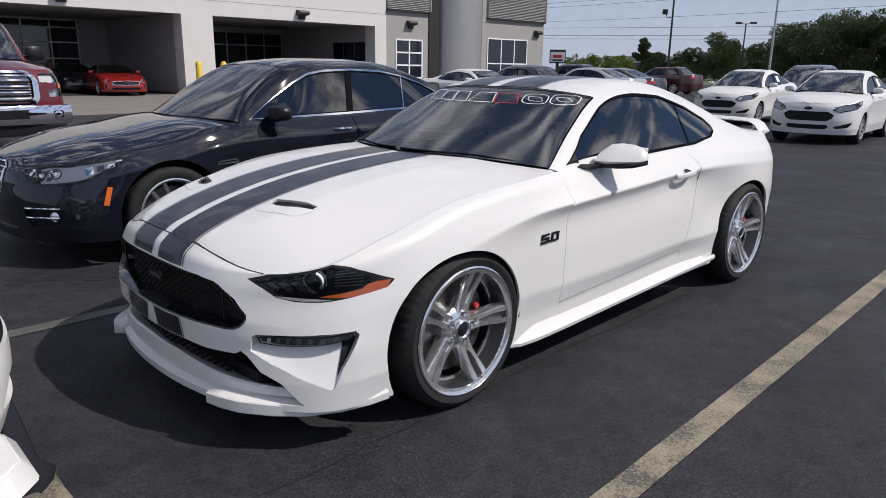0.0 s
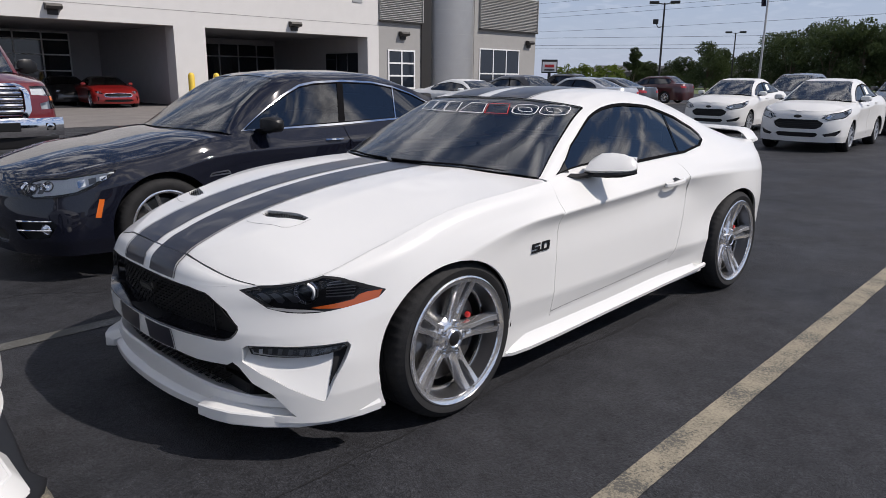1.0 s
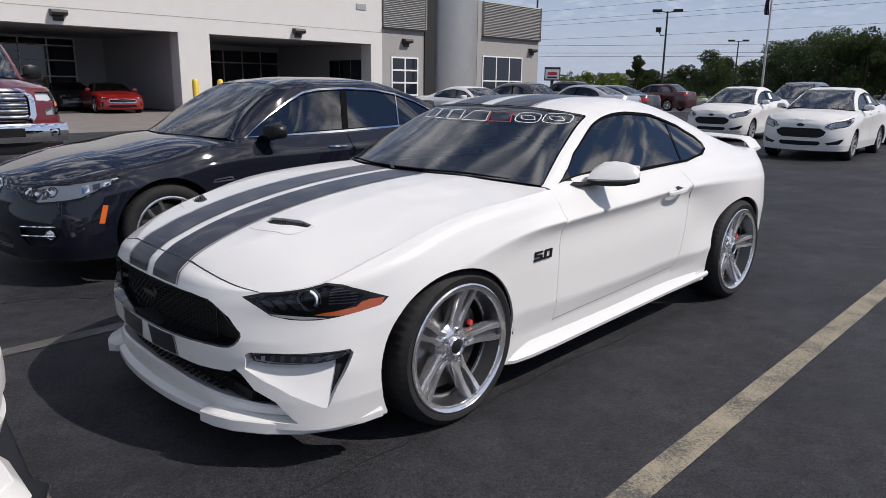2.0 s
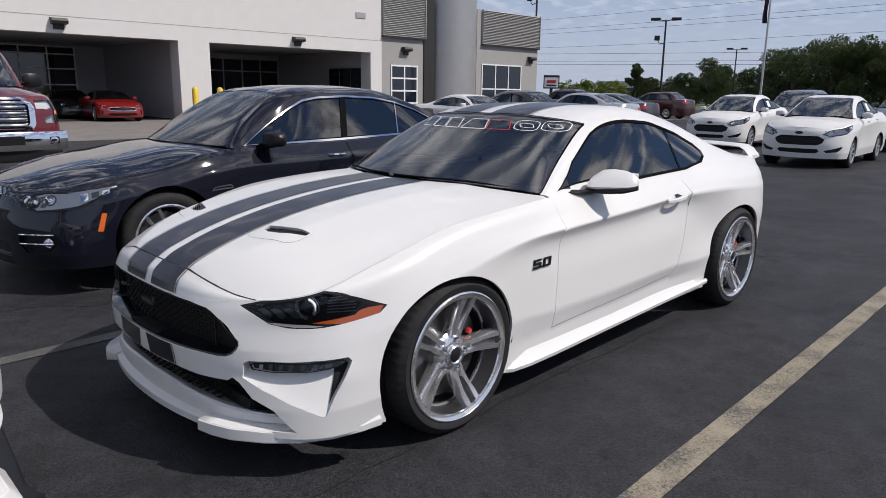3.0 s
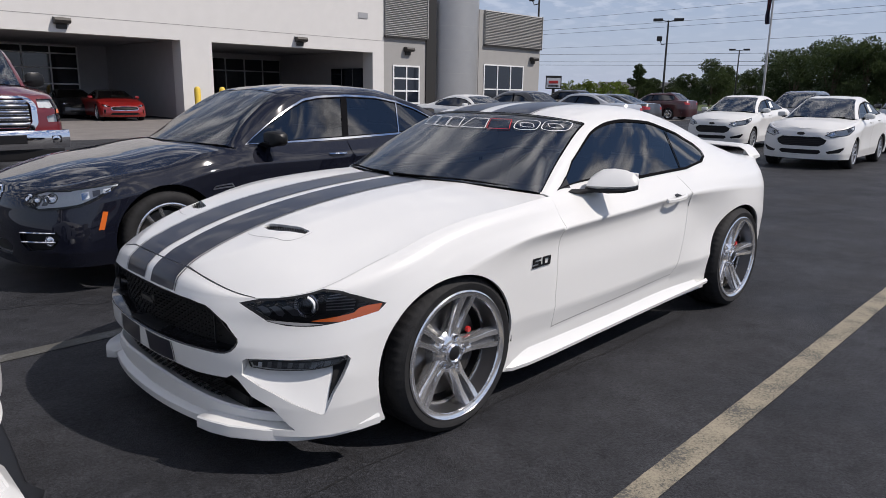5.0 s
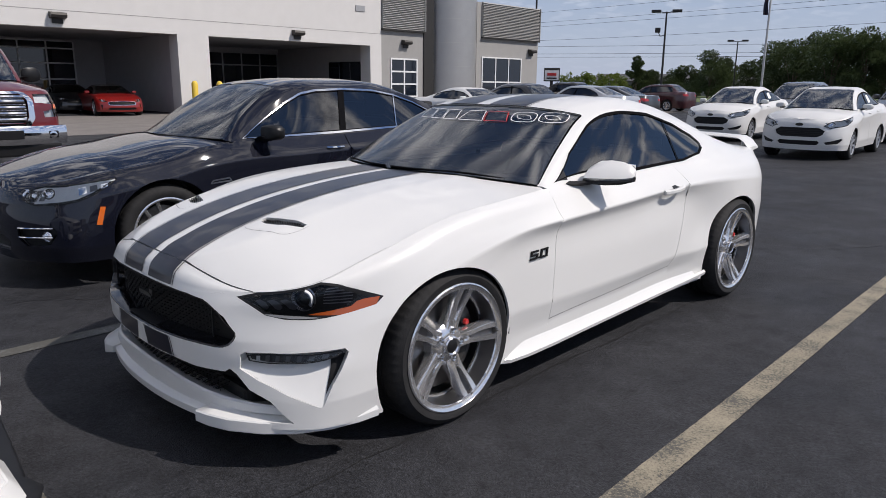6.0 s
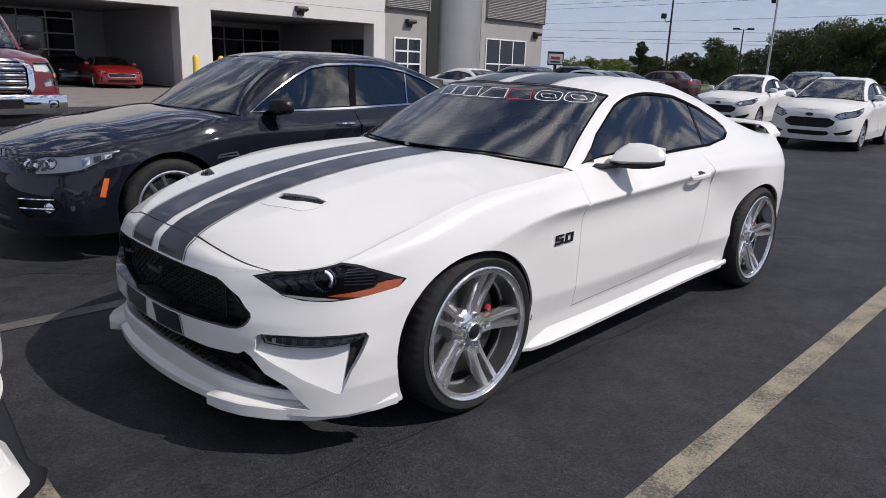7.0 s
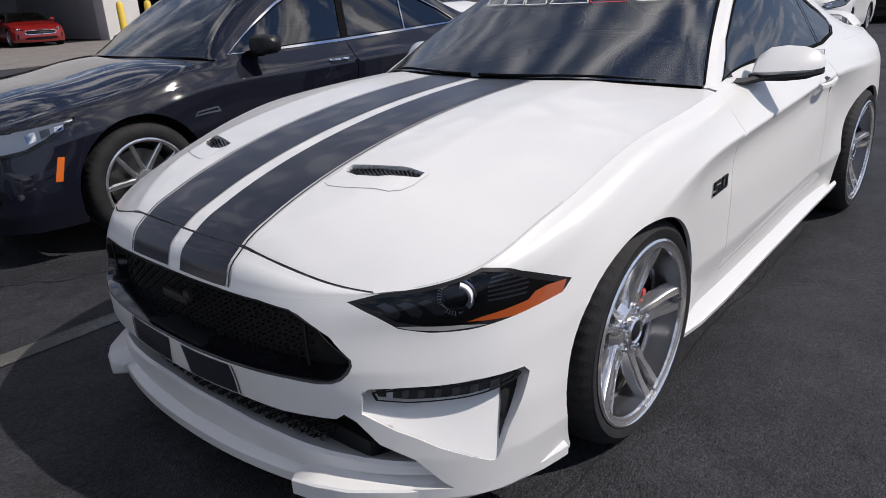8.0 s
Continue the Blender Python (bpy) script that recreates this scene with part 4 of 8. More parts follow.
for ln in (DOOR_F, DOOR_R):
    band = [(u - 0.05, v) for u, v in ln] + [(u + 0.05, v) for u, v in ln[::-1]]
    for mirrored in (False, True):
        put_sheet("door_jamb", sheet(S, band, step=0.04, lift=-0.009, mirror=mirrored), M_SEAM, COUPE)
put_sheet("rear_bumper", sheet(S, tail, step=0.05, both=True), M_WHITE, COUPE)

# front bumper with the grille, the lower intake and the lamp pockets cut out of it
GR_YZ = [(0.02, 0.645), (0.22, 0.645), (0.36, 0.641), (0.447, 0.632), (0.52, 0.596), (0.592, 0.530), (0.596, 0.516), (0.592, 0.500), (0.578, 0.483), (0.556, 0.472), (0.525, 0.469), (0.44, 0.471), (0.26, 0.467), (0.02, 0.461)]
GR = yz(GR_YZ, 10.8, 12.99)
LOW = yz([(0.02, 0.372), (0.28, 0.378), (0.42, 0.374), (0.56, 0.380), (0.578, 0.394), (0.651, 0.323), (0.768, 0.222), (0.785, 0.205), (0.40, 0.20), (0.02, 0.20)], 10.8, 12.99)
POCKET = yz([(0.616, 0.451), (0.63, 0.462), (0.70, 0.464), (0.80, 0.466), (0.862, 0.472), (0.870, 0.458), (0.848, 0.264), (0.840, 0.264), (0.76, 0.312), (0.68, 0.358), (0.614, 0.398)], 10.0, 12.6)
bumper = (row(HOOD_C, 13.0, 0.0, 30) + [(13.0, GR[0][1])] + dense(GR, 0.08, False) + [(13.0, GR[-1][1]), (13.0, LOW[0][1])] + dense(LOW, 0.08, False) +
          [(13.0, LOW[-1][1]), (13.0, sill_v)] + row(13.0, ARCH_F[0][0], sill_v, 24)[1:] + ARCH_F[:kf] + SEAM[::-1] + HL_BOT[1:])
put_sheet("front_bumper", sheet(S, bumper, [POCKET], step=0.02, flange=0.045, both=True), M_WHITE, COUPE)

HD = Hood(S, [(-0.75, 0.985), (-0.40, 0.985), (-0.1, 0.968), (0.2, 0.934), (0.43, 0.892), (0.6, 0.848), (0.75, 0.795), (0.84, 0.752), (0.885, 0.712), (0.915, 0.655)],
          [(0, 0), (0.25, 0.02), (0.48, 0.07), (0.56, 0.115), (0.60, 0.19), (0.66, 0.30), (0.8, 0.56), (0.92, 0.83), (1, 1)], -0.37, -0.70).build()


def cowl_x(y):
    return -0.355 - 0.34 * (y / 0.775) ** 2


FRONT_X = lambda y: 0.857 - 0.045 * (y / 0.62) ** 2 - 0.055 * (y / 0.62) ** 4
edge = HD.outline(-0.70, 0.742)
cowl = [(cowl_x(y), y) for y in np.linspace(-0.77, 0.77, 24)]
front = [(FRONT_X(y), y) for y in np.linspace(0.615, -0.615, 30)]
VENT = [(0.536, 0.296), (0.540, 0.34), (0.522, 0.40), (0.494, 0.45), (0.464, 0.492), (0.440, 0.490), (0.456, 0.43), (0.480, 0.35), (0.500, 0.288), (0.522, 0.284)]
hood_loop = cowl + edge[1:-1] + front + [(x, -y) for x, y in edge[::-1]][1:-1]
put_sheet("bonnet", HD.patch(hood_loop, [VENT, [(x, -y) for x, y in VENT]], step=0.022, flange=0.012), M_WHITE, COUPE)


def nose_net():
    """The painted cap between the bonnet's front edge and the grille."""
    ys = np.linspace(0, 0.612, 9)
    U = np.linspace(10.5, 13, 500)
    E = S.at(U, np.zeros(500))
    o = np.argsort(E[:, 1])
    A = np.stack([[FRONT_X(y) + 0.003 for y in ys], ys, HD.height(np.array([FRONT_X(y) for y in ys]), ys)], axis=1)
    B = np.stack([np.interp(ys, E[o, 1], E[o, 0]), ys, np.interp(ys, E[o, 1], E[o, 2])], axis=1)
    d = np.linalg.norm(A - B, axis=1)[:, None]
    mid = A * 0.45 + B * 0.55 + d * np.array([0.10, 0, 0.09])
    return Net([A, mid, B], u_ends=(UPRIGHT_Y, None))


CAP = nose_net()
put_sheet("bumper_cap", sheet(CAP, row(0, 8, 0.0) + row(8, 0, 2.0), step=0.02, sign=-1.0, both=True), M_WHITE, COUPE)
DARK_ST = []
for s in (1, -1):
    for y0, y1, w0, w1 in ((0.029, 0.222, 0.029, 0.226), (0.230, 0.235, 0.234, 0.239)):
        lp = dense([(FRONT_X(y0), y0), (FRONT_X(y1), y1), (0.5, y1 + (w1 - y1) * 0.3), (0.1, y1 + (w1 - y1) * 0.65), (cowl_x(w1), w1), (cowl_x(w0), w0)], 0.03)
        put_sheet("stripe", HD.patch([(x, s * y + 0.031) for x, y in lp], step=0.02, lift=0.0025), M_STRIPE, COUPE, "charcoal racing stripe")
        ya, yb = max(0.0, y0 + s * 0.031) / 0.612 * 8, (y1 + s * 0.031) / 0.612 * 8
        put_sheet("stripe", sheet(CAP, row(ya, yb, 0.0, 6) + row(yb, ya, 2.0, 6), step=0.015, sign=-1.0, lift=0.0025, mirror=s < 0), M_STRIPE, COUPE, "charcoal racing stripe")
        za, zb = (3.84, 3.0) if w0 < 0.1 else (2.97, 2.95)
        put_sheet("stripe", sheet(G, [(2.02, za)] + [(u, zb) for u in np.linspace(2.02, 4.02, 12)] + [(u, za) for u in np.linspace(4.02, 2.1, 12)], step=0.05, sign=1.0, lift=0.0015, mirror=s < 0), M_STRIPE, COUPE, "charcoal racing stripe")

# cabin shell: the side glass, windscreen and rear window are cut out
SW = G.find([(-0.79, 0.952), (-1.0, 1.075), (-1.25, 1.205), (-1.42, 1.252), (-1.62, 1.268), (-1.9, 1.25), (-2.2, 1.180), (-2.38, 1.108), (-2.435, 1.065), (-2.43, 1.035), (-2.35, 1.005), (-2.1, 0.978), (-1.5, 0.962)], [0, 2], 0.05, 6.0, 0.02, 1.0)
WS = [(0.03, 4.0)] + [(u, 1.42) for u in np.linspace(0.03, 1.95, 12)] + [(2.0, v) for v in np.linspace(1.5, 4.0, 14)]
RW = [(4.05, 4.0)] + [(u, 2.1) for u in np.linspace(4.05, 5.85, 10)] + [(5.85, v) for v in np.linspace(2.2, 4.0, 8)]
shell = ([(2.0, 4.0)] + WS[::-1][1:-1][:0] + [(2.0, v) for v in np.linspace(3.9, 1.5, 14)] + [(u, 1.42) for u in np.linspace(1.95, 0.0, 12)] + [(0.0, 1.0), (0.0, 0.0)] +
         row(0.0, 8.0, 0.0, 40)[1:] + col(8.0, 0.0, 4.0)[1:] + [(5.85, 4.0)] + [(5.85, v) for v in np.linspace(3.8, 2.2, 8)] + [(u, 2.1) for u in np.linspace(5.8, 4.05, 10)] + [(4.05, 4.0)])
put_sheet("cabin_shell", sheet(G, shell, [SW], step=0.03, sign=1.0, flange=0.02, both=True), M_WHITE, COUPE)
put_sheet("windscreen", sheet(G, WS, step=0.05, sign=1.0, lift=-0.004, both=True), M_WSGLASS, COUPE, "tinted windscreen with a lettered sun strip")
put_sheet("rear_window", sheet(G, RW, step=0.06, sign=1.0, lift=-0.004, both=True), M_GLASS, COUPE)
for mirrored in (False, True):
    put_sheet("side_window", sheet(G, SW, step=0.05, sign=1.0, lift=-0.003, mirror=mirrored), M_GLASS, COUPE, "dark tinted side glass")


# window surrounds: black rubber along the glass edges
def edge_strip(net, loop, width, lift, sign, mirror=False, closed=True, inner=True):
    """A flat band along a loop of the net, outside it when inner is False."""
    L = np.array(dense([np.array(net.flat(*q)) for q in loop], 0.02, closed))
    t = np.roll(L, -1, axis=0) - np.roll(L, 1, axis=0)
    if not closed:
        t[0], t[-1] = L[1] - L[0], L[-1] - L[-2]
    t /= np.maximum(1e-9, np.linalg.norm(t, axis=1))[:, None]
    nrm = np.stack([-t[:, 1], t[:, 0]], axis=1)
    area = (L[:, 0] * np.roll(L[:, 1], -1) - np.roll(L[:, 0], -1) * L[:, 1]).sum()
    nrm *= np.sign(area) * (1 if inner else -1)
    A, B = L - nrm * 0.004, L + nrm * width
    out, nor = [], []
    for Q, h in ((A, lift), (B, lift)):
        u, v = net.unflat(Q[:, 0], Q[:, 1])
        n = net.normal(u, v, sign)
        out.append(net.at(u, v) + n * h)
        nor.append(n)
    k = len(L)
    rng = range(k) if closed else range(k - 1)
    faces = [(i, (i + 1) % k, k + (i + 1) % k, k + i) for i in rng]
    P, N = np.concatenate(out), np.concatenate(nor)
    f0 = faces[len(faces) // 2]
    if np.dot(np.cross(P[f0[1]] - P[f0[0]], P[f0[2]] - P[f0[0]]), N[f0[0]]) < 0:
        faces = [f[::-1] for f in faces]
    if mirror:
        P, N = P * (1, -1, 1), N * (1, -1, 1)
        faces = [f[::-1] for f in faces]
    return P, faces, N


for mirrored in (False, True):
    put_sheet("window_seal", edge_strip(G, SW, 0.004, 0.002, 1.0, mirrored), M_RUBBER, COUPE, "black rubber window seal")
    post = G.find([(-2.03, 0.975), (-2.042, 0.975), (-2.072, 1.215), (-2.060, 1.220)], [0, 2], 0.05, 6.0, 0.02, 1.0)
    put_sheet("window_post", sheet(G, post, step=0.04, sign=1.0, lift=0.001, mirror=mirrored), M_RUBBER, COUPE)
    tri = G.find([(-0.80, 0.955), (-0.90, 0.955), (-0.90, 1.01)], [0, 2], 0.05, 6.0, 0.02, 1.0)
    put_sheet("mirror_corner", sheet(G, tri, step=0.04, sign=1.0, lift=0.001, mirror=mirrored), M_PLASTIC, COUPE)
    ws_edge = [(u, 1.42) for u in np.linspace(0.03, 1.95, 16)] + [(2.0, v) for v in np.linspace(1.5, 4.0, 18)]
    put_sheet("windscreen_seal", edge_strip(G, ws_edge, 0.007, 0.001, 1.0, mirrored, closed=False, inner=False), M_RUBBER, COUPE)

# dark gap between the bonnet and the nose, thin seams along the bonnet's sides
ys = np.linspace(-0.612, 0.612, 60)
put_sheet("panel_gap", HD.patch([(FRONT_X(y) - 0.0028, y) for y in ys] + [(FRONT_X(y) - 0.0002, y) for y in ys[::-1]], step=0.05, lift=0.0008), M_GAP, COUPE, "dark bonnet gap")
for s in (1, -1):
    sd_line = HD.outline(0.30, 0.70, 0.004)
    put_sheet("bonnet_seam", HD.patch([(x, s * y) for x, y in sd_line] + [(x, s * (y - 0.0016)) for x, y in sd_line[::-1]], step=0.05, lift=0.0007), M_SEAMLIGHT, COUPE)
    put_sheet("bumper_seam", edge_strip(S, [HL_OUT, ARCH_F[kf]], -0.0015, 0.0006, 1.0, s < 0, closed=False), M_SEAM, COUPE)

# cowl panel, wipers
cp = [(cowl_x(y) - 0.045, y) for y in np.linspace(-0.72, 0.72, 24)] + [(cowl_x(y) - 0.002, y) for y in np.linspace(0.74, -0.74, 24)]
put_sheet("cowl_panel", HD.patch(cp, step=0.05, lift=-0.012), M_PLASTIC, COUPE)
for y0, y1 in ((0.62, 0.02), (-0.02, -0.60)):
    pts = [(cowl_x(y) - 0.035, y, HD.height(np.array([cowl_x(y)]), np.array([y]))[0] + 0.012) for y in np.linspace(y0, y1, 9)]
    part("wiper", tube(pts, 0.005, 6), M_RUBBER, COUPE, "black wiper blade", smooth=True)

# bonnet vents: dark mesh in a framed slot
for s in (1, -1):
    mesh = bmesh.new()
    xs = [p[0] for p in VENT]
    for k in range(-18, 34):
        for d in (1, -1):
            rows = []
            for t in np.linspace(-0.1, 0.22, 24):
                x, y = 0.38 + 0.010 * k + t * 0.5, 0.28 + t if d > 0 else 0.50 - t
                rows.append((x, y))
            P = np.array(rows)
            ok = inside(P, VENT)
            idx = np.where(ok)[0]
            if len(idx) > 1:
                a, b = P[idx[0]], P[idx[-1]]
                za, zb = HD.height(np.array([a[0], b[0]]), np.array([a[1], b[1]])) - 0.004 - 0.0012 * d
                va = [mesh.verts.new((a[0] + o, s * a[1], za)) for o in (-0.0022, 0.0022)] + [mesh.verts.new((b[0] + o, s * b[1], zb)) for o in (0.0022, -0.0022)]
                mesh.faces.new(va)
    part("bonnet_vent", mesh, M_VENTMESH, COUPE, "black mesh bonnet vent")
    put_sheet("vent_well", HD.patch([(x, s * y) for x, y in VENT], step=0.04, lift=-0.03), M_PLASTIC, COUPE)
    fr = dense([(0.530, 0.277), (0.580, 0.275), (0.600, 0.283), (0.607, 0.305), (0.600, 0.345), (0.580, 0.41), (0.553, 0.468), (0.530, 0.490), (0.495, 0.502), (0.440, 0.504)], 0.02, False)
    ribbon = [(x, s * y) for x, y in fr] + [(x - 0.0020, s * (y - 0.0012)) for x, y in fr[::-1]]
    put_sheet("vent_seam", HD.patch(ribbon, step=0.05, lift=0.0006), M_SEAM, COUPE)

# grille: dark honeycomb set back in the opening
def grille_back(loop, depth, name, material):
    lp = [(13.0, loop[0][1])] + dense(loop, 0.08, False) + [(13.0, loop[-1][1])]
    put_sheet(name, sheet(S, lp, step=0.05, lift=-depth, both=True), material, COUPE)


grille_back(GR, 0.085, "grille_back", M_GRILLE)
grille_back(LOW, 0.12, "intake_back", M_GRILLE)


def liner(loop, depth, name, material):
    """The inner wall of an opening, just inside its edge and turned back from it."""
    L = np.array(dense([np.array(S.flat(*q)) for q in loop], 0.02, False))
    t = np.gradient(L, axis=0)
    t /= np.maximum(1e-9, np.linalg.norm(t, axis=1))[:, None]
    nrm = np.stack([-t[:, 1], t[:, 0]], axis=1)
    c = L.mean(axis=0)
    nrm *= np.sign(((c - L) * nrm).sum())
    rings = []
    for inset, lift in ((-0.001, 0.0006), (0.005, 0.0), (0.007, -0.004), (0.010, -depth)):
        Q = L + nrm * inset
        u, v = S.unflat(Q[:, 0], Q[:, 1])
        rings.append(S.at(u, v) + S.normal(u, v) * lift)
    k = len(L)
    V = np.concatenate(rings)
    F = [(r * k + i, r * k + i + 1, (r + 1) * k + i + 1, (r + 1) * k + i) for r in range(3) for i in range(k - 1)]
    n = len(V)
    V = np.concatenate([V, V * (1, -1, 1)])
    part(name, mesh_of(name, V, F + [tuple(i + n for i in f[::-1]) for f in F], material), material, COUPE, "gloss black opening surround")


part("grille_floor", box(0.83, 0.936, -0.14, 0.14, 0.452, 0.4690, 0.003), M_GRILLE, COUPE)
liner([(13.0, GR[0][1])] + GR + [(13.0, GR[-1][1])], 0.08, "grille_surround", M_GLOSSBLACK)
# painted valance between the lower intake and the splitter
rings = []
for y in np.linspace(-0.74, 0.74, 41):
    a = abs(y)
    fx = float(np.interp(a, [0, 0.28, 0.42, 0.51, 0.58, 0.65, 0.74], [0.938, 0.925, 0.905, 0.880, 0.848, 0.81, 0.74]))
    zb = float(np.interp(a, [0, 0.13, 0.26, 0.40, 0.51, 0.60, 0.74], [0.306, 0.304, 0.300, 0.294, 0.288, 0.282, 0.275]))
    bx = float(np.interp(a, [0, 0.20, 0.32, 0.445, 0.52, 0.60, 0.69, 0.775], [0.950, 0.940, 0.925, 0.900, 0.88, 0.83, 0.75, 0.66]))
    zb -= 0.022
    rings.append([(fx - 0.12, y, zb - 0.03), (fx - 0.028, y, zb), (fx - 0.018, y, zb - 0.006), (fx - 0.012, y, lerp(zb, 0.20, 0.5)), (bx - 0.022, y, 0.205), (bx - 0.02, y, 0.165), (fx - 0.2, y, 0.165)])
part("lower_valance", loft(rings), M_WHITE, COUPE, "white valance under the lower intake", smooth=True)


def honeycomb(loop_yz, depth, a, name, label):
    """A net of hexagon bars inside the opening."""
    full = loop_yz + [(-y, z) for y, z in loop_yz[::-1]]
    bm = bmesh.new()
    zs = [q[1] for q in loop_yz]
    ys = [q[0] for q in loop_yz]
    xf = {}

    def fx(y):
        k = round(abs(y), 2)
        if k not in xf:
            xf[k] = float(np.interp(k, [0, 0.3, 0.5, 0.62, 0.78], [0.945, 0.915, 0.878, 0.838, 0.70])) - depth
        return xf[k]
    h = a * math.sqrt(3)
    ny, nz = int(max(ys) / (1.5 * a)) + 2, int((max(zs) - min(zs)) / h) + 2
    segs = set()
    for i in range(-ny, ny + 1):
        for j in range(-1, nz + 1):
            cy, cz = i * 1.5 * a, min(zs) + j * h + (h / 2 if i % 2 else 0)
            c = [(round(cy + a * math.cos(math.pi / 3 * k), 4), round(cz + a * math.sin(math.pi / 3 * k), 4)) for k in range(6)]
            for k in range(3):
                segs.add((c[k], c[k + 1]))
    P = np.array([((p[0] + q[0]) / 2, (p[1] + q[1]) / 2) for p, q in segs])
    ok = inside(P, full)
    for (p, q), good in zip(segs, ok):
        if good:
            d = Vector((0, q[0] - p[0], q[1] - p[1])).normalized()
            n = Vector((0, -d.z, d.y)) * 0.0022
            A, B = Vector((fx(p[0]), *p)), Vector((fx(q[0]), *q))
            b = Vector((-0.012, 0, 0))
            va = [bm.verts.new(v) for v in (A - n, A + n, B + n, B - n, A - n + b, A + n + b, B + n + b, B - n + b)]
            for f in ((0, 1, 2, 3), (0, 4, 5, 1), (3, 2, 6, 7)):
                bm.faces.new([va[i] for i in f])
    bmesh.ops.recalc_face_normals(bm, faces=bm.faces)
    part(name, bm, M_GRILLE, COUPE, label)


honeycomb([(0.0, 0.64), (0.44, 0.63), (0.46, 0.60), (0.46, 0.48), (0.28, 0.472), (0.0, 0.466)], 0.055, 0.015, "grille_mesh", "black honeycomb grille")
honeycomb([(0.0, 0.374), (0.46, 0.372), (0.50, 0.30), (0.44, 0.245), (0.0, 0.245)], 0.055, 0.014, "intake_mesh", "black lower intake mesh")
# plain dark emblem
em = bmesh.new()
box_into(em, 0.902, 0.910, -0.075, 0.055, 0.552, 0.574, 0.010)
box_into(em, 0.902, 0.910, 0.035, 0.070, 0.565, 0.592, 0.009)
part("grille_emblem", em, M_LAMPBODY, COUPE, "dark chrome emblem")
for s in (1, -1):
    part("grille_strut", box(0.850, 0.856, s * 0.475 - 0.003, s * 0.475 + 0.003, 0.49, 0.60), M_PLASTIC, COUPE)
    dy = 0.029 if s > 0 else -0.026
    st = yz([(0.024 + dy, 0.454), (0.236 + dy, 0.4605), (0.250 + dy, 0.382), (0.048 + dy, 0.376)], 10.8, 12.99)
    put_sheet("bumper_stripe", sheet(S, dense(st, 0.05), step=0.03, lift=0.0015, mirror=s < 0), M_STRIPE, COUPE, "charcoal stripe on the bumper bar")
    st = yz([(0.243 + dy, 0.461), (0.248 + dy, 0.461), (0.262 + dy, 0.382), (0.257 + dy, 0.382)], 10.8, 12.99)
    put_sheet("bumper_stripe", sheet(S, dense(st, 0.05), step=0.03, lift=0.0015, mirror=s < 0), M_STRIPE, COUPE)

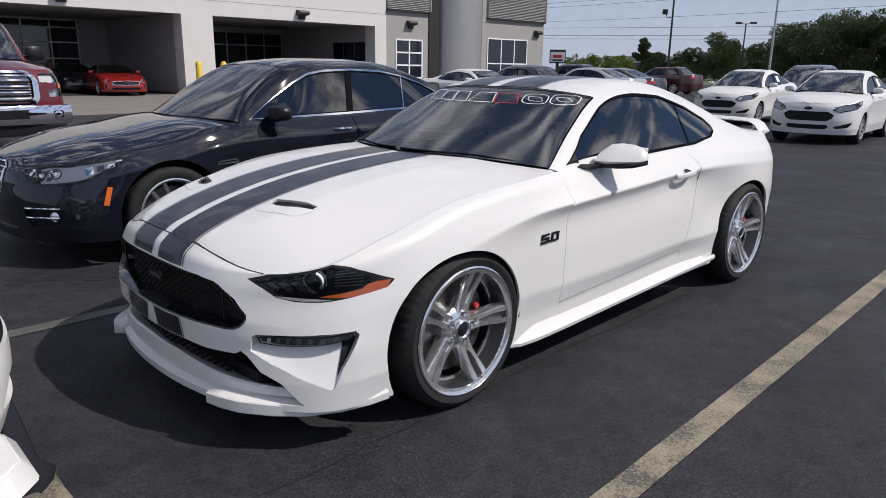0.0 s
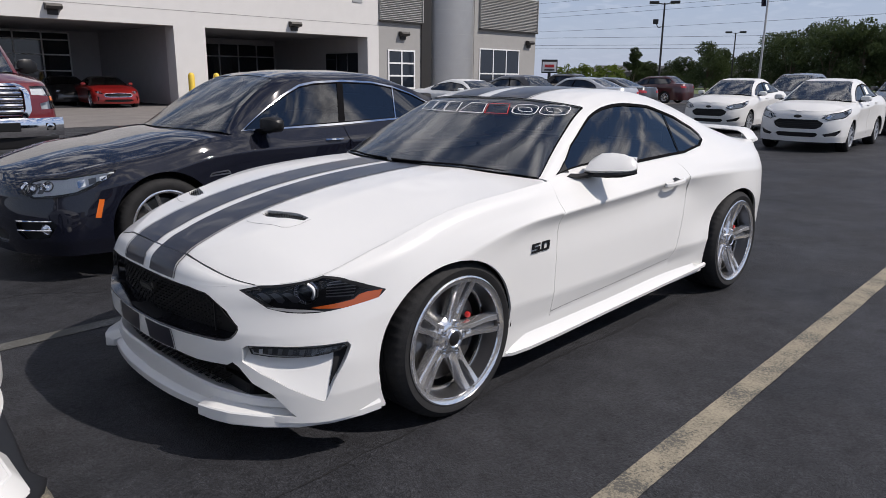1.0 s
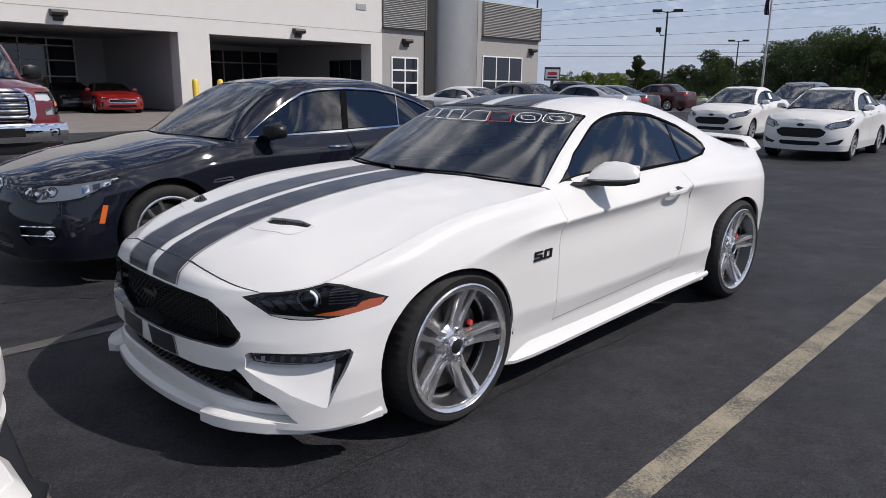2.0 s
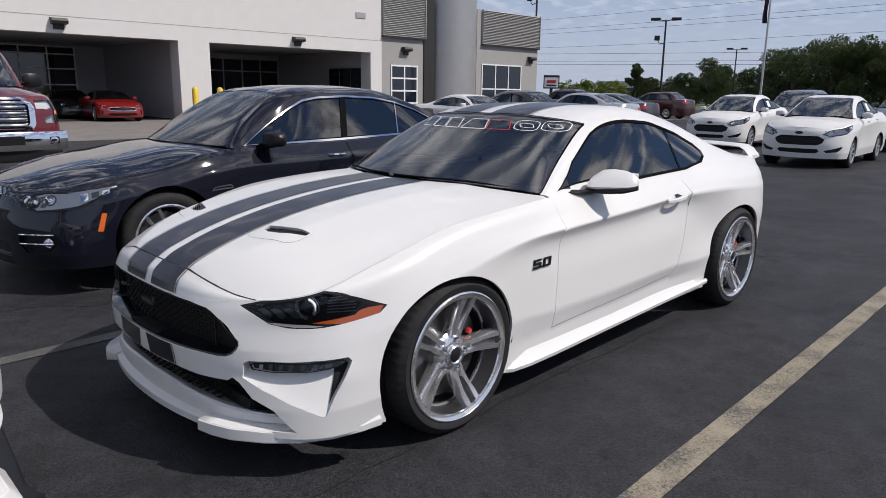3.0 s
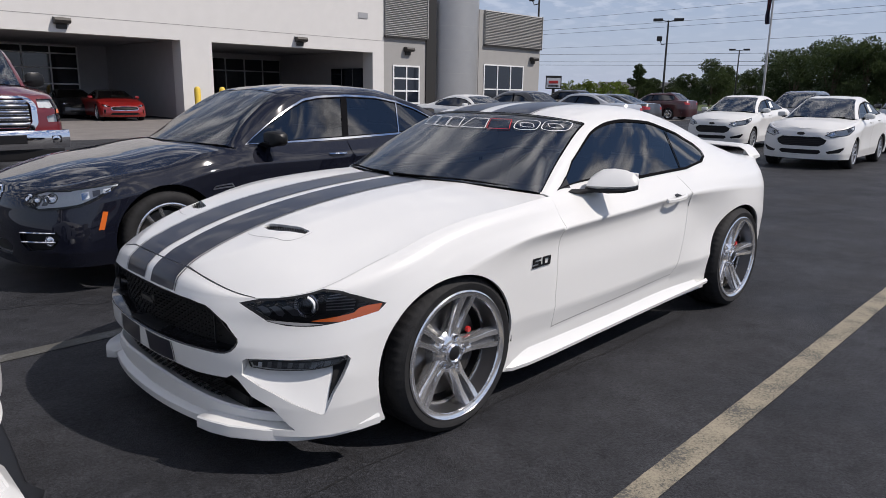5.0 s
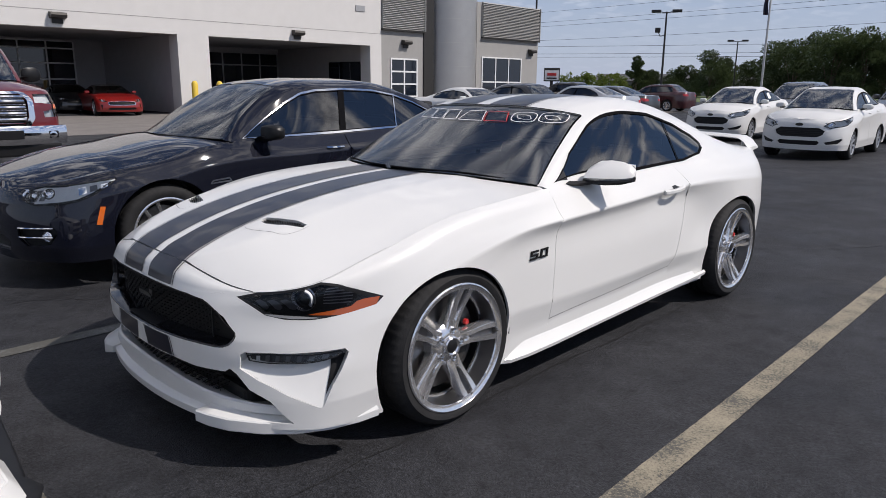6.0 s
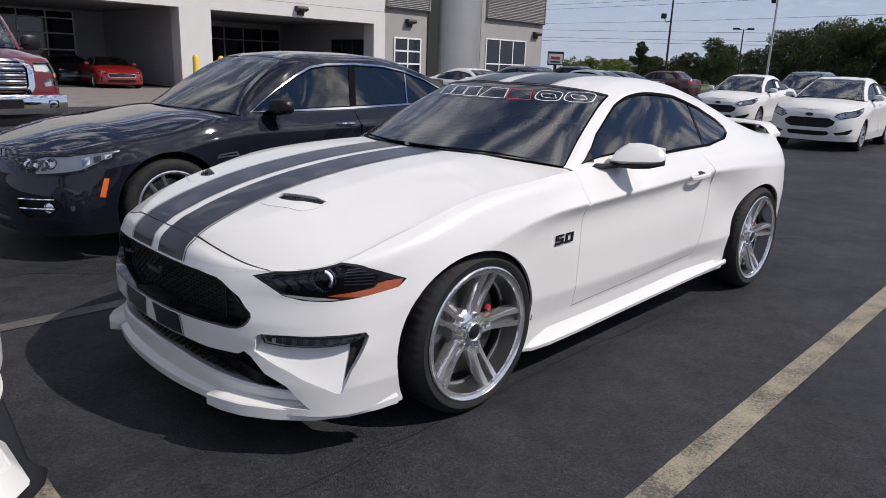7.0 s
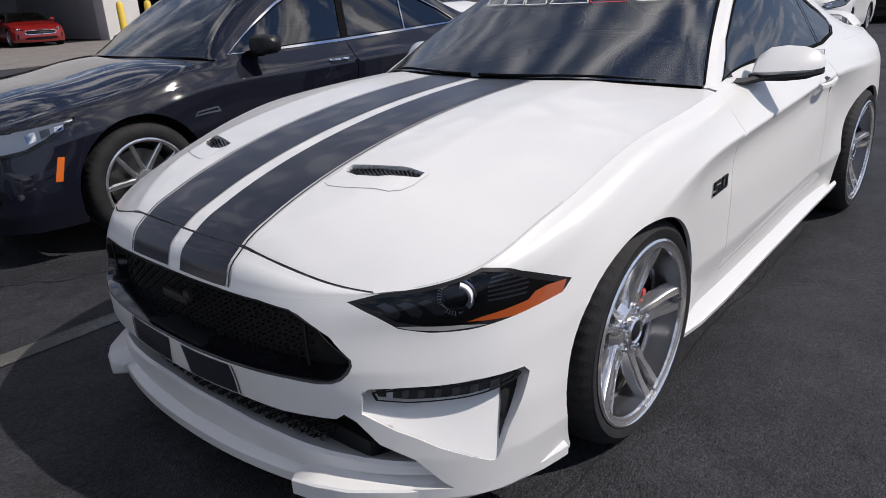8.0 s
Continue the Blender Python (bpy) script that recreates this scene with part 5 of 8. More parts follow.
# headlights
HL = row(HOOD_C, U_LAMP, 0.02, 10) + HL_TOP + HL_BOT
for s in (1, -1):
    lamp = new("headlight")
    lamp.parent = COUPE
    lamp["label"] = "dark smoked headlight with an amber marker"
    mi = s < 0
    put_sheet("lens", sheet(S, HL, step=0.03, lift=-0.002, mirror=mi), M_SMOKE, lamp)
    put_sheet("bucket", sheet(S, HL, step=0.03, lift=-0.05, mirror=mi), M_PLASTIC, lamp)
    put_sheet("lamp_rim", edge_strip(S, HL, 0.010, -0.0012, 1.0, mi), M_PLASTIC, lamp)
    amb = xz([(0.386, 0.643), (0.44, 0.641), (0.472, 0.634), (0.492, 0.619), (0.60, 0.604), (0.632, 0.598)], 9.5, 11.7) + HL_BOT[2:0:-1]
    put_sheet("amber_marker", sheet(S, amb, step=0.02, lift=-0.0008, mirror=mi), M_AMBER, lamp, "amber side marker")
    for k in range(3):
        y0 = 0.600 + 0.038 * k
        y0 += 0.022
        bar = yz([(y0, 0.648), (y0 + 0.014, 0.656), (y0 + 0.050, 0.622), (y0 + 0.044, 0.610), (y0 + 0.030, 0.614)], 10.0, 12.6)
        put_sheet("light_bar", sheet(S, dense(bar, 0.05), step=0.02, lift=-0.026, mirror=mi), M_LAMPGREY, lamp, "grey light bar")
    strip = yz([(0.664, 0.602), (0.69, 0.5925), (0.735, 0.5845), (0.80, 0.5845), (0.75, 0.594), (0.70, 0.600)], 10.0, 12.6)
    put_sheet("lower_rim", sheet(S, dense(strip, 0.05), step=0.02, lift=0.0006, mirror=mi), M_ALUGREY, lamp, "grey lower lamp rim")
    c = S.at(*yz([(0.752, 0.650)], 10.0, 12.4)[0])[0]
    ring = lathe([(0.036, -0.002), (0.042, 0.004), (0.046, 0.002), (0.046, -0.02)], 32, axis="x")
    place = Matrix.Translation((c[0] - 0.028, s * c[1] * 0.985, c[2])) @ pose(0, 0, 0, 0, 0, s * 38)
    part("projector_ring", ring, M_CHROME, lamp, smooth=True, m=place)
    part("projector_lens", lathe([(0.0, 0.014), (0.018, 0.010), (0.032, 0.0), (0.034, -0.02), (0, -0.02)], 32, axis="x"), M_WINDOW, lamp, smooth=True, m=place)
    arcb = lathe([(0.026, 0.012), (0.034, 0.016), (0.040, 0.010)], 14, axis="x", arc=(radians(-40), radians(75)))
    part("lamp_arc", arcb, M_VINYLW, lamp, "white lamp arc", smooth=True, m=place)
    fins = bmesh.new()
    for k in range(18):
        a = radians(95 + 10 * k)
        cc, ss = math.cos(a), math.sin(a)
        vs = [fins.verts.new((0.006, r * cc - w * ss, r * ss + w * cc)) for r, w in ((0.034, -0.0012), (0.045, -0.0014), (0.045, 0.0014), (0.034, 0.0012))]
        fins.faces.new(vs)
    part("lamp_fins", fins, M_VINYLW, lamp, m=place)
    for k in range(6):
        z = 0.632 + 0.011 * k
        ln = yz([(0.800, z), (0.800, z + 0.004), (0.842, z + 0.003), (0.842, z - 0.001)], 10.0, 12.0)
        put_sheet("lamp_rib", sheet(S, ln, step=0.02, lift=-0.012, mirror=mi), M_ALUGREY, lamp)
    # fog lamp pocket
    pk = new("lamp_pocket")
    pk.parent = COUPE

    def sunk(V, up):
        """Pushes a patch of the bumper back, deepest under the fog lamp and flush along its lower edge."""
        zl = np.interp(np.abs(V[:, 1]), [0.60, 0.68, 0.76, 0.845, 0.88], [0.402, 0.355, 0.308, 0.258, 0.258])
        d = 0.060 * np.clip((V[:, 2] - zl) / (0.44 - zl), 0, 1.1) ** 0.9
        return V - np.array([0.80, s * 0.60, 0]) * (d - up)[:, None]
    V, F, _ = sheet(S, POCKET, step=0.018, mirror=mi)
    part("pocket_back", mesh_of("pocket_back", sunk(V, -0.001), F, M_WHITE), M_WHITE, pk)
    slot = yz([(0.838, 0.43), (0.864, 0.44), (0.849, 0.305)], 10.0, 12.6)
    V, F, _ = sheet(S, slot, step=0.02, mirror=mi)
    part("pocket_slot", mesh_of("pocket_slot", sunk(V, 0.004), F, M_GRILLE), M_GRILLE, pk, "black air slot")
    fog = yz([(0.637, 0.449), (0.70, 0.457), (0.805, 0.455), (0.855, 0.463), (0.862, 0.457), (0.855, 0.446), (0.803, 0.428), (0.70, 0.424), (0.644, 0.430)], 10.0, 12.6)
    put_sheet("fog_lens", sheet(S, dense(fog, 0.1), step=0.02, lift=-0.010, mirror=mi), M_CLEAR, pk, "slim clear fog lamp")
    put_sheet("fog_reflector", sheet(S, dense(fog, 0.1), step=0.02, lift=-0.026, mirror=mi), M_FOGBOWL, pk)
    put_sheet("fog_rim", edge_strip(S, dense(fog, 0.1), 0.004, -0.009, 1.0, mi), M_PLASTIC, pk)
    for k in range(7):
        y0 = 0.66 + 0.028 * k
        z0 = 0.425 + 0.02 * (y0 - 0.66)
        ln = yz([(y0, z0 + 0.002), (y0 + 0.012, z0 + 0.004), (y0 + 0.012, z0 + 0.028), (y0, z0 + 0.026)], 10.0, 12.6)
        put_sheet("fog_cell", sheet(S, ln, step=0.02, lift=-0.020, mirror=mi), M_LAMPGREY if k else M_LAMPSILVER, pk)

# front splitter: a thin middle blade and two thick ends, white
blade = []
for y in np.linspace(-0.52, 0.52, 25):
    x = 0.955 - 0.30 * abs(y) ** 2.2
    blade.append([(x - 0.22, y, 0.262), (x - 0.10, y, 0.234), (x - 0.034, y, 0.212), (x - 0.004, y, 0.203), (x + 0.001, y, 0.198), (x + 0.001, y, 0.172), (x - 0.006, y, 0.166), (x - 0.22, y, 0.160)])
part("splitter_blade", loft(blade), M_WHITE, COUPE, "white front splitter lip", smooth=True)
for s in (1, -1):
    rings = []
    for x, y, z0, z1, nx, ny, d in ((0.918, 0.442, 0.176, 0.208, -1.0, 0.02, 0.10), (0.944, 0.470, 0.176, 0.222, -1.0, 0.02, 0.14), (0.925, 0.53, 0.171, 0.221, -0.95, -0.1, 0.15), (0.885, 0.605, 0.165, 0.215, -0.85, -0.3, 0.15),
                                    (0.803, 0.695, 0.157, 0.206, -0.7, -0.5, 0.12), (0.708, 0.780, 0.155, 0.197, -0.6, -0.6, 0.08), (0.60, 0.850, 0.162, 0.197, -0.3, -0.9, 0.05), (0.50, 0.893, 0.173, 0.204, -0.1, -1.0, 0.03), (0.430, 0.918, 0.186, 0.220, 0.0, -1.0, 0.03), (0.424, 0.905, 0.192, 0.214, 0.0, -1.0, 0.02)):
        rings.append([(x + nx * 0.004, s * (y + ny * 0.004), z0), (x, s * y, z0 + 0.004), (x, s * y, z1 - 0.005), (x + nx * 0.005, s * (y + ny * 0.005), z1), (x + nx * d, s * (y + ny * d), z1 + 0.016), (x + nx * (d + 0.03), s * (y + ny * (d + 0.03)), z0)])
    part("splitter_end", loft(rings), M_WHITE, COUPE, "white splitter winglet", smooth=True)
    # side skirt
    rings = []
    for x, out, top, low in ((-0.345, 0.862, 0.240, 0.158), (-0.39, 0.880, 0.262, 0.156), (-0.50, 0.893, 0.262, 0.160), (-0.70, 0.897, 0.256, 0.168), (-1.2, 0.888, 0.268, 0.184), (-1.9, 0.880, 0.288, 0.208), (-2.20, 0.880, 0.290, 0.220), (-2.33, 0.880, 0.250, 0.228)):
        rings.append([(x, s * 0.82, low), (x, s * (out - 0.004), low), (x, s * out, low + 0.018), (x, s * (out - 0.012), low + 0.030), (x, s * (out - 0.036), top - 0.02), (x, s * (out - 0.048), top), (x, s * 0.82, top)])
    part("side_skirt", loft(rings), M_WHITE, COUPE, "white side skirt blade", smooth=True)
    foot = [(lerp(DOOR_F[-1][0], DOOR_R[-1][0], k / 12), lerp(DOOR_F[-1][1], DOOR_R[-1][1], k / 12)) for k in range(13)]
    put_sheet("door_seam", edge_strip(S, foot, -0.0012, 0.0008, 1.0, s < 0, closed=False), M_SEAM, COUPE)
    # wheel arch liners and floor
    for xc in (0.0, -2.72):
        flip = -1 if s > 0 else 1
        liner = lathe([(0.402, 0.0), (0.402, flip * 0.26), (0.2, flip * 0.27)], 28, arc=(radians(-5), radians(185)))
        part("arch_liner", liner, M_PLASTIC, COUPE, smooth=True, m=Matrix.Translation((xc + (0.04 if xc == 0 else 0), s * (0.885 if xc == 0 else 0.835), 0.345)))
    # door handle, badge, mirror
    hx = S.at(*xz([(-1.80, 0.838)], 4, 6.5)[0])[0]
    cup = xz([(-1.90, 0.845), (-1.86, 0.868), (-1.78, 0.866), (-1.70, 0.840), (-1.72, 0.812), (-1.80, 0.804), (-1.88, 0.815)], 4, 6.5)
    put_sheet("handle_cup", sheet(S, cup, step=0.02, lift=0.001, mirror=s < 0), M_WHITE, COUPE)
    # flat dark patch painted on the cup for the shade behind the handle
    cup2 = xz([(-1.875, 0.842), (-1.83, 0.856), (-1.79, 0.852), (-1.80, 0.838)], 4, 6.5)
    put_sheet("handle_shade", sheet(S, cup2, step=0.02, lift=0.002, mirror=s < 0), M_PLASTIC, COUPE)
    rings = [[(x, s * (hx[1] + o), z + 0.010), (x, s * (hx[1] + o + 0.012), z + 0.004), (x, s * (hx[1] + o + 0.012), z - 0.010), (x, s * (hx[1] + o - 0.006), z - 0.014)] for x, o, z in ((-1.70, 0.0, 0.826), (-1.74, 0.016, 0.829), (-1.80, 0.022, 0.832), (-1.87, 0.020, 0.838), (-1.91, 0.006, 0.842))]
    part("door_handle", loft(rings), M_WHITE, COUPE, "white door handle", smooth=True)
    mirror_part = new("door_mirror")
    mirror_part.parent = COUPE
    rings = []
    for y, xf, xb, zt, zb in ((0.812, -0.985, -1.055, 1.000, 0.968), (0.822, -0.962, -1.080, 1.022, 0.958), (0.850, -0.966, -1.115, 1.044, 0.955), (0.90, -0.994, -1.135, 1.050, 0.955), (0.955, -1.032, -1.140, 1.046, 0.957), (0.995, -1.072, -1.140, 1.034, 0.960), (1.015, -1.100, -1.138, 1.014, 0.968), (1.021, -1.115, -1.132, 0.996, 0.978)):
        h = zt - zb
        rings.append([(xb, s * y, zb + 0.1 * h), (xb, s * y, zt - 0.08 * h), (lerp(xb, xf, 0.22), s * (y - 0.003), zt), (lerp(xb, xf, 0.45), s * (y - 0.001), zt - 0.13 * h), (lerp(xb, xf, 0.68), s * (y + 0.002), zt - 0.36 * h), (lerp(xb, xf, 0.87), s * (y + 0.004), zt - 0.63 * h), (xf, s * (y + 0.005), zb + 0.14 * h), (lerp(xb, xf, 0.9), s * y, zb)])
    part("housing", loft(rings), M_WHITE, mirror_part, "white mirror cap", smooth=True)
    rings = [[(xf, s * y, z + 0.004), (xf + 0.004, s * y, z - 0.006), (xf - 0.01, s * y, z - h), (xb, s * y, z - h * 0.8), (xb, s * y, z + 0.01)] for y, xf, xb, h, z in ((0.80, -1.0, -1.06, 0.016, 0.950), (0.85, -0.988, -1.11, 0.020, 0.953), (0.92, -1.010, -1.135, 0.020, 0.953), (0.98, -1.050, -1.138, 0.018, 0.956), (1.022, -1.10, -1.13, 0.012, 0.964))]
    part("lower_trim", loft(rings), M_PLASTIC, mirror_part, "black lower mirror trim", smooth=True)
    rings = [[(x, s * y, z), (x - 0.03, s * y, z + 0.012), (x - w, s * y, z), (x - 0.03, s * y, z - 0.014)] for x, y, z, w in ((-0.86, 0.795, 0.942, 0.12), (-0.90, 0.82, 0.940, 0.12), (-0.98, 0.86, 0.948, 0.10))]
    part("mirror_arm", loft(rings), M_PLASTIC, mirror_part, smooth=True)
    part("mirror_glass", box(-1.146, -1.142, s * 0.915 - 0.085, s * 0.925 + 0.085, 0.955, 1.035, 0.0015), M_CHROME, mirror_part)


def badge_mesh():
    """The figures 5.0 as squared, slanted, raised bars."""
    w, h, t, lean = 0.058, 0.042, 0.0085, 0.006
    v, m0 = 0.0125, h * 0.40
    bars = [(0, w, h - t, h), (0, v, m0, h - t), (v, w, m0, m0 + t), (w - v, w, t, m0), (-0.002, w, 0, t)]
    bars += [(w + 0.005, w + 0.016, 0, t)]
    o = w + 0.021
    bars += [(o, o + w, h - t, h), (o, o + v, t, h - t), (o + w - v, o + w, t, h - t), (o, o + w, 0, t)]
    bm = bmesh.new()
    for x0, x1, z0, z1 in bars:
        for q in box_into(bm, x0, x1, z0, z1, 0.0, 0.005):
            q.co.x += lean * q.co.y / h - (2 * w + 0.021) / 2
            q.co.y -= h / 2
    me = bpy.data.meshes.new("engine_badge")
    bm.to_mesh(me)
    bm.free()
    return me


for s in (1, -1):
    c = S.at(*xz([(-0.543, 0.656)], 7, 9)[0])[0]
    n = S.normal(*xz([(-0.543, 0.656)], 7, 9)[0])[0]
    me = badge_mesh()
    sc = Matrix.Identity(4)
    xa = Vector((-s, 0, 0))
    na = Vector((n[0], s * n[1], n[2]))
    xa = (xa - na * xa.dot(na)).normalized()
    ya = na.cross(xa)
    mm = Matrix((xa, ya, na)).transposed().to_4x4()
    part("engine_badge", me, M_GRILLE, COUPE, "black 5.0 badge", m=Matrix.Translation((c[0], s * c[1], c[2])) @ Matrix.Translation(na * 0.003) @ mm @ sc)

# raised rear wing
rings = []
for y in np.linspace(-0.64, 0.64, 27):
    k = max(0.0, (abs(y) - 0.52) / 0.12)
    z = 1.055 - 0.012 * (y / 0.6) ** 2 - 0.075 * k ** 2.2
    x = -3.42 - 0.03 * (y / 0.6) ** 2 * -1
    rings.append([(x, y, z - 0.002), (x - 0.03, y, z + 0.012), (x - 0.10, y, z + 0.014), (x - 0.17, y, z + 0.010), (x - 0.17, y, z - 0.002), (x - 0.10, y, z - 0.012), (x - 0.03, y, z - 0.012)])
part("rear_wing", loft(rings), M_WHITE, COUPE, "white raised boot wing", smooth=True)
for y in (-0.55, -0.22, 0.22, 0.55):
    part("wing_foot", box(-3.55, -3.48, y - 0.010, y + 0.010, 0.97, 1.046, 0.006), M_WHITE, COUPE)
for s in (1, -1):
    for k in range(3):
        tl = S.find([(s * s * (0.44 + 0.075 * k), 0.80), (0.49 + 0.075 * k, 0.80), (0.49 + 0.075 * k, 0.90), (0.44 + 0.075 * k, 0.90)], [1, 2], 0.0, 1.6)
        put_sheet("tail_lamp", sheet(S, tl, step=0.03, lift=0.002, mirror=s < 0), M_REDLENS, COUPE, "red tail lamp bar")

# sun-strip: plain outlined shapes, slanted, the fifth one red
def strip_shape(y0, y1, rounded):
    """Corner loop of one shape, from its left edge y0 to its right edge y1 on the glass."""
    lean = 0.055
    lo, hi = 1.222, 1.268
    if rounded:
        c = [(math.cos(a), math.sin(a)) for a in np.linspace(0, 2 * math.pi, 19)[:-1]]
        pts = [((y0 + y1) / 2 + math.copysign(abs(a) ** 0.6, a) * (y1 - y0) / 2 - lean * b * 0.5, lerp(lo, hi, 0.5 + 0.5 * math.copysign(abs(b) ** 0.6, b))) for a, b in c]
    else:
        pts = [(y0 + lean / 2, lo), (y1 + lean / 2, lo), (y1, lerp(lo, hi, 0.5)), (y1 - lean / 2, hi), (y0 - lean / 2, hi), (y0, lerp(lo, hi, 0.5))]
    return pts


for k, (y0, y1, rounded) in enumerate(((-0.40, -0.285, 0), (-0.27, -0.165, 0), (-0.15, -0.045, 0), (-0.03, 0.145, 0), (0.16, 0.29, 0), (0.318, 0.445, 1), (0.462, 0.57, 1))):
    for grow, wide in ((0.0, 0.0030), (0.030, 0.0018))[:1 + rounded]:
        pts = strip_shape(y0 + grow, y1 - grow, rounded)
        if grow:
            zc = 1.245
            pts = [(y, zc + (z - zc) * 0.42) for y, z in pts]
        for half in (1, -1):
            side_pts = [(half * y, z) for y, z in pts]
            if (y0 + y1) * half <= 0:
                continue
            side_pts = [(max(0.004, y), z) for y, z in side_pts]
            loop = G.find(side_pts, [1, 2], 0.6, 1.99, 1.45, 4.0)
            put_sheet("sun_strip_shape", edge_strip(G, loop, wide - 0.002, 0.0015, 1.0, half < 0), M_VINYLR if k == 4 else M_VINYLW, COUPE, "outlined vinyl shape on the windscreen")
sticker = G.find([(0.185, 1.205), (0.21, 1.205), (0.21, 1.23), (0.185, 1.23)], [1, 2], 0.5, 1.9, 2.1, 4.0)
put_sheet("inspection_sticker", sheet(G, sticker, step=0.03, sign=1.0, lift=-0.006), M_PAPER, COUPE)


# cabin: dash, seats, wheel, dark tub
def seat(parent, x, y, z, back=0.62, material=M_INTERIOR):
    e = new("seat")
    e.parent = parent
    bm = bmesh.new()
    box_into(bm, x - 0.26, x + 0.27, y - 0.25, y + 0.25, z, z + 0.16, 0.05)
    part("cushion", bm, material, e, smooth=True)
    bm = bmesh.new()
    vs = box_into(bm, x - 0.36, x - 0.20, y - 0.24, y + 0.24, z + 0.10, z + back, 0.05)
    for v in bm.verts:
        v.co.x -= (v.co.z - z) * 0.28
    part("seat_back", bm, material, e, smooth=True)
    bm = bmesh.new()
    box_into(bm, x - 0.53, x - 0.42, y - 0.12, y + 0.12, z + back + 0.02, z + back + 0.19, 0.035)
    part("headrest", bm, material, e, smooth=True)
    return e


def cabin(parent, x_dash, x_end, w, z_floor, z_dash, z_belt):
    bm = bmesh.new()
    box_into(bm, x_dash - 0.40, x_dash + 0.02, -w, w, z_dash - 0.30, z_dash - 0.02, 0.06)
    part("dashboard", bm, M_INTERIOR, parent, smooth=True)
    bm = bmesh.new()
    box_into(bm, x_end, x_dash, -w - 0.02, w + 0.02, z_floor, z_floor + 0.04)
    box_into(bm, x_end, x_dash, -w - 0.05, -w - 0.02, z_floor, z_belt - 0.02)
    box_into(bm, x_end, x_dash, w + 0.02, w + 0.05, z_floor, z_belt - 0.02)
    box_into(bm, x_end - 0.03, x_end, -w, w, z_floor, z_belt - 0.04)
    part("cabin_tub", bm, M_INTERIOR, parent)
    bm = lathe([(0.165, -0.014), (0.18, 0), (0.165, 0.014), (0.15, 0)], 28, axis="x", closed=True)
    part("steering_wheel", bm, M_PLASTIC, parent, smooth=True, m=pose(x_dash - 0.48, w * 0.52, z_dash - 0.02, 0, -22, 0))


cabin(COUPE, -0.62, -3.1, 0.70, 0.30, 0.955, 0.94)
for x in (-1.62, -2.35):
    for s in (1, -1):
        seat(COUPE, x, s * 0.37, 0.42, 0.60 if x > -2 else 0.48)
part("parcel_shelf", box(-3.15, -2.65, -0.6, 0.6, 0.90, 0.93), M_INTERIOR, COUPE)
part("underbody", box(-3.55, 0.80, -0.60, 0.60, 0.175, 0.30, 0.02), M_PLASTIC, COUPE)
part("engine_bay", box(-0.70, 0.72, -0.50, 0.50, 0.30, 0.62, 0.02), M_PLASTIC, COUPE)

for x, y, ph in ((0.0, 0.905, 0.07), (-2.72, 0.890, 0.10)):
    for s in (1, -1):
        w = wheel(COUPE, pose(x, s * y, 0.343, 0, 0, 0 if s > 0 else 180), 0.343, 0.272, 0.27, "twin", ph + math.pi)
        caliper(w, pose(0, 0, 0, 0, 0 if s < 0 else 180, 0) @ pose(0, 0, 0, 0, -28, 0), M_LAMPBODY)
        red = lathe([(0.0, 0.0), (0.011, 0.0), (0.013, -0.004), (0.013, -0.015)], 16)
        part("caliper_mark", red, M_CALIPER, w, "red caliper badge", smooth=True, m=pose(-0.125, -0.062, 0.068))


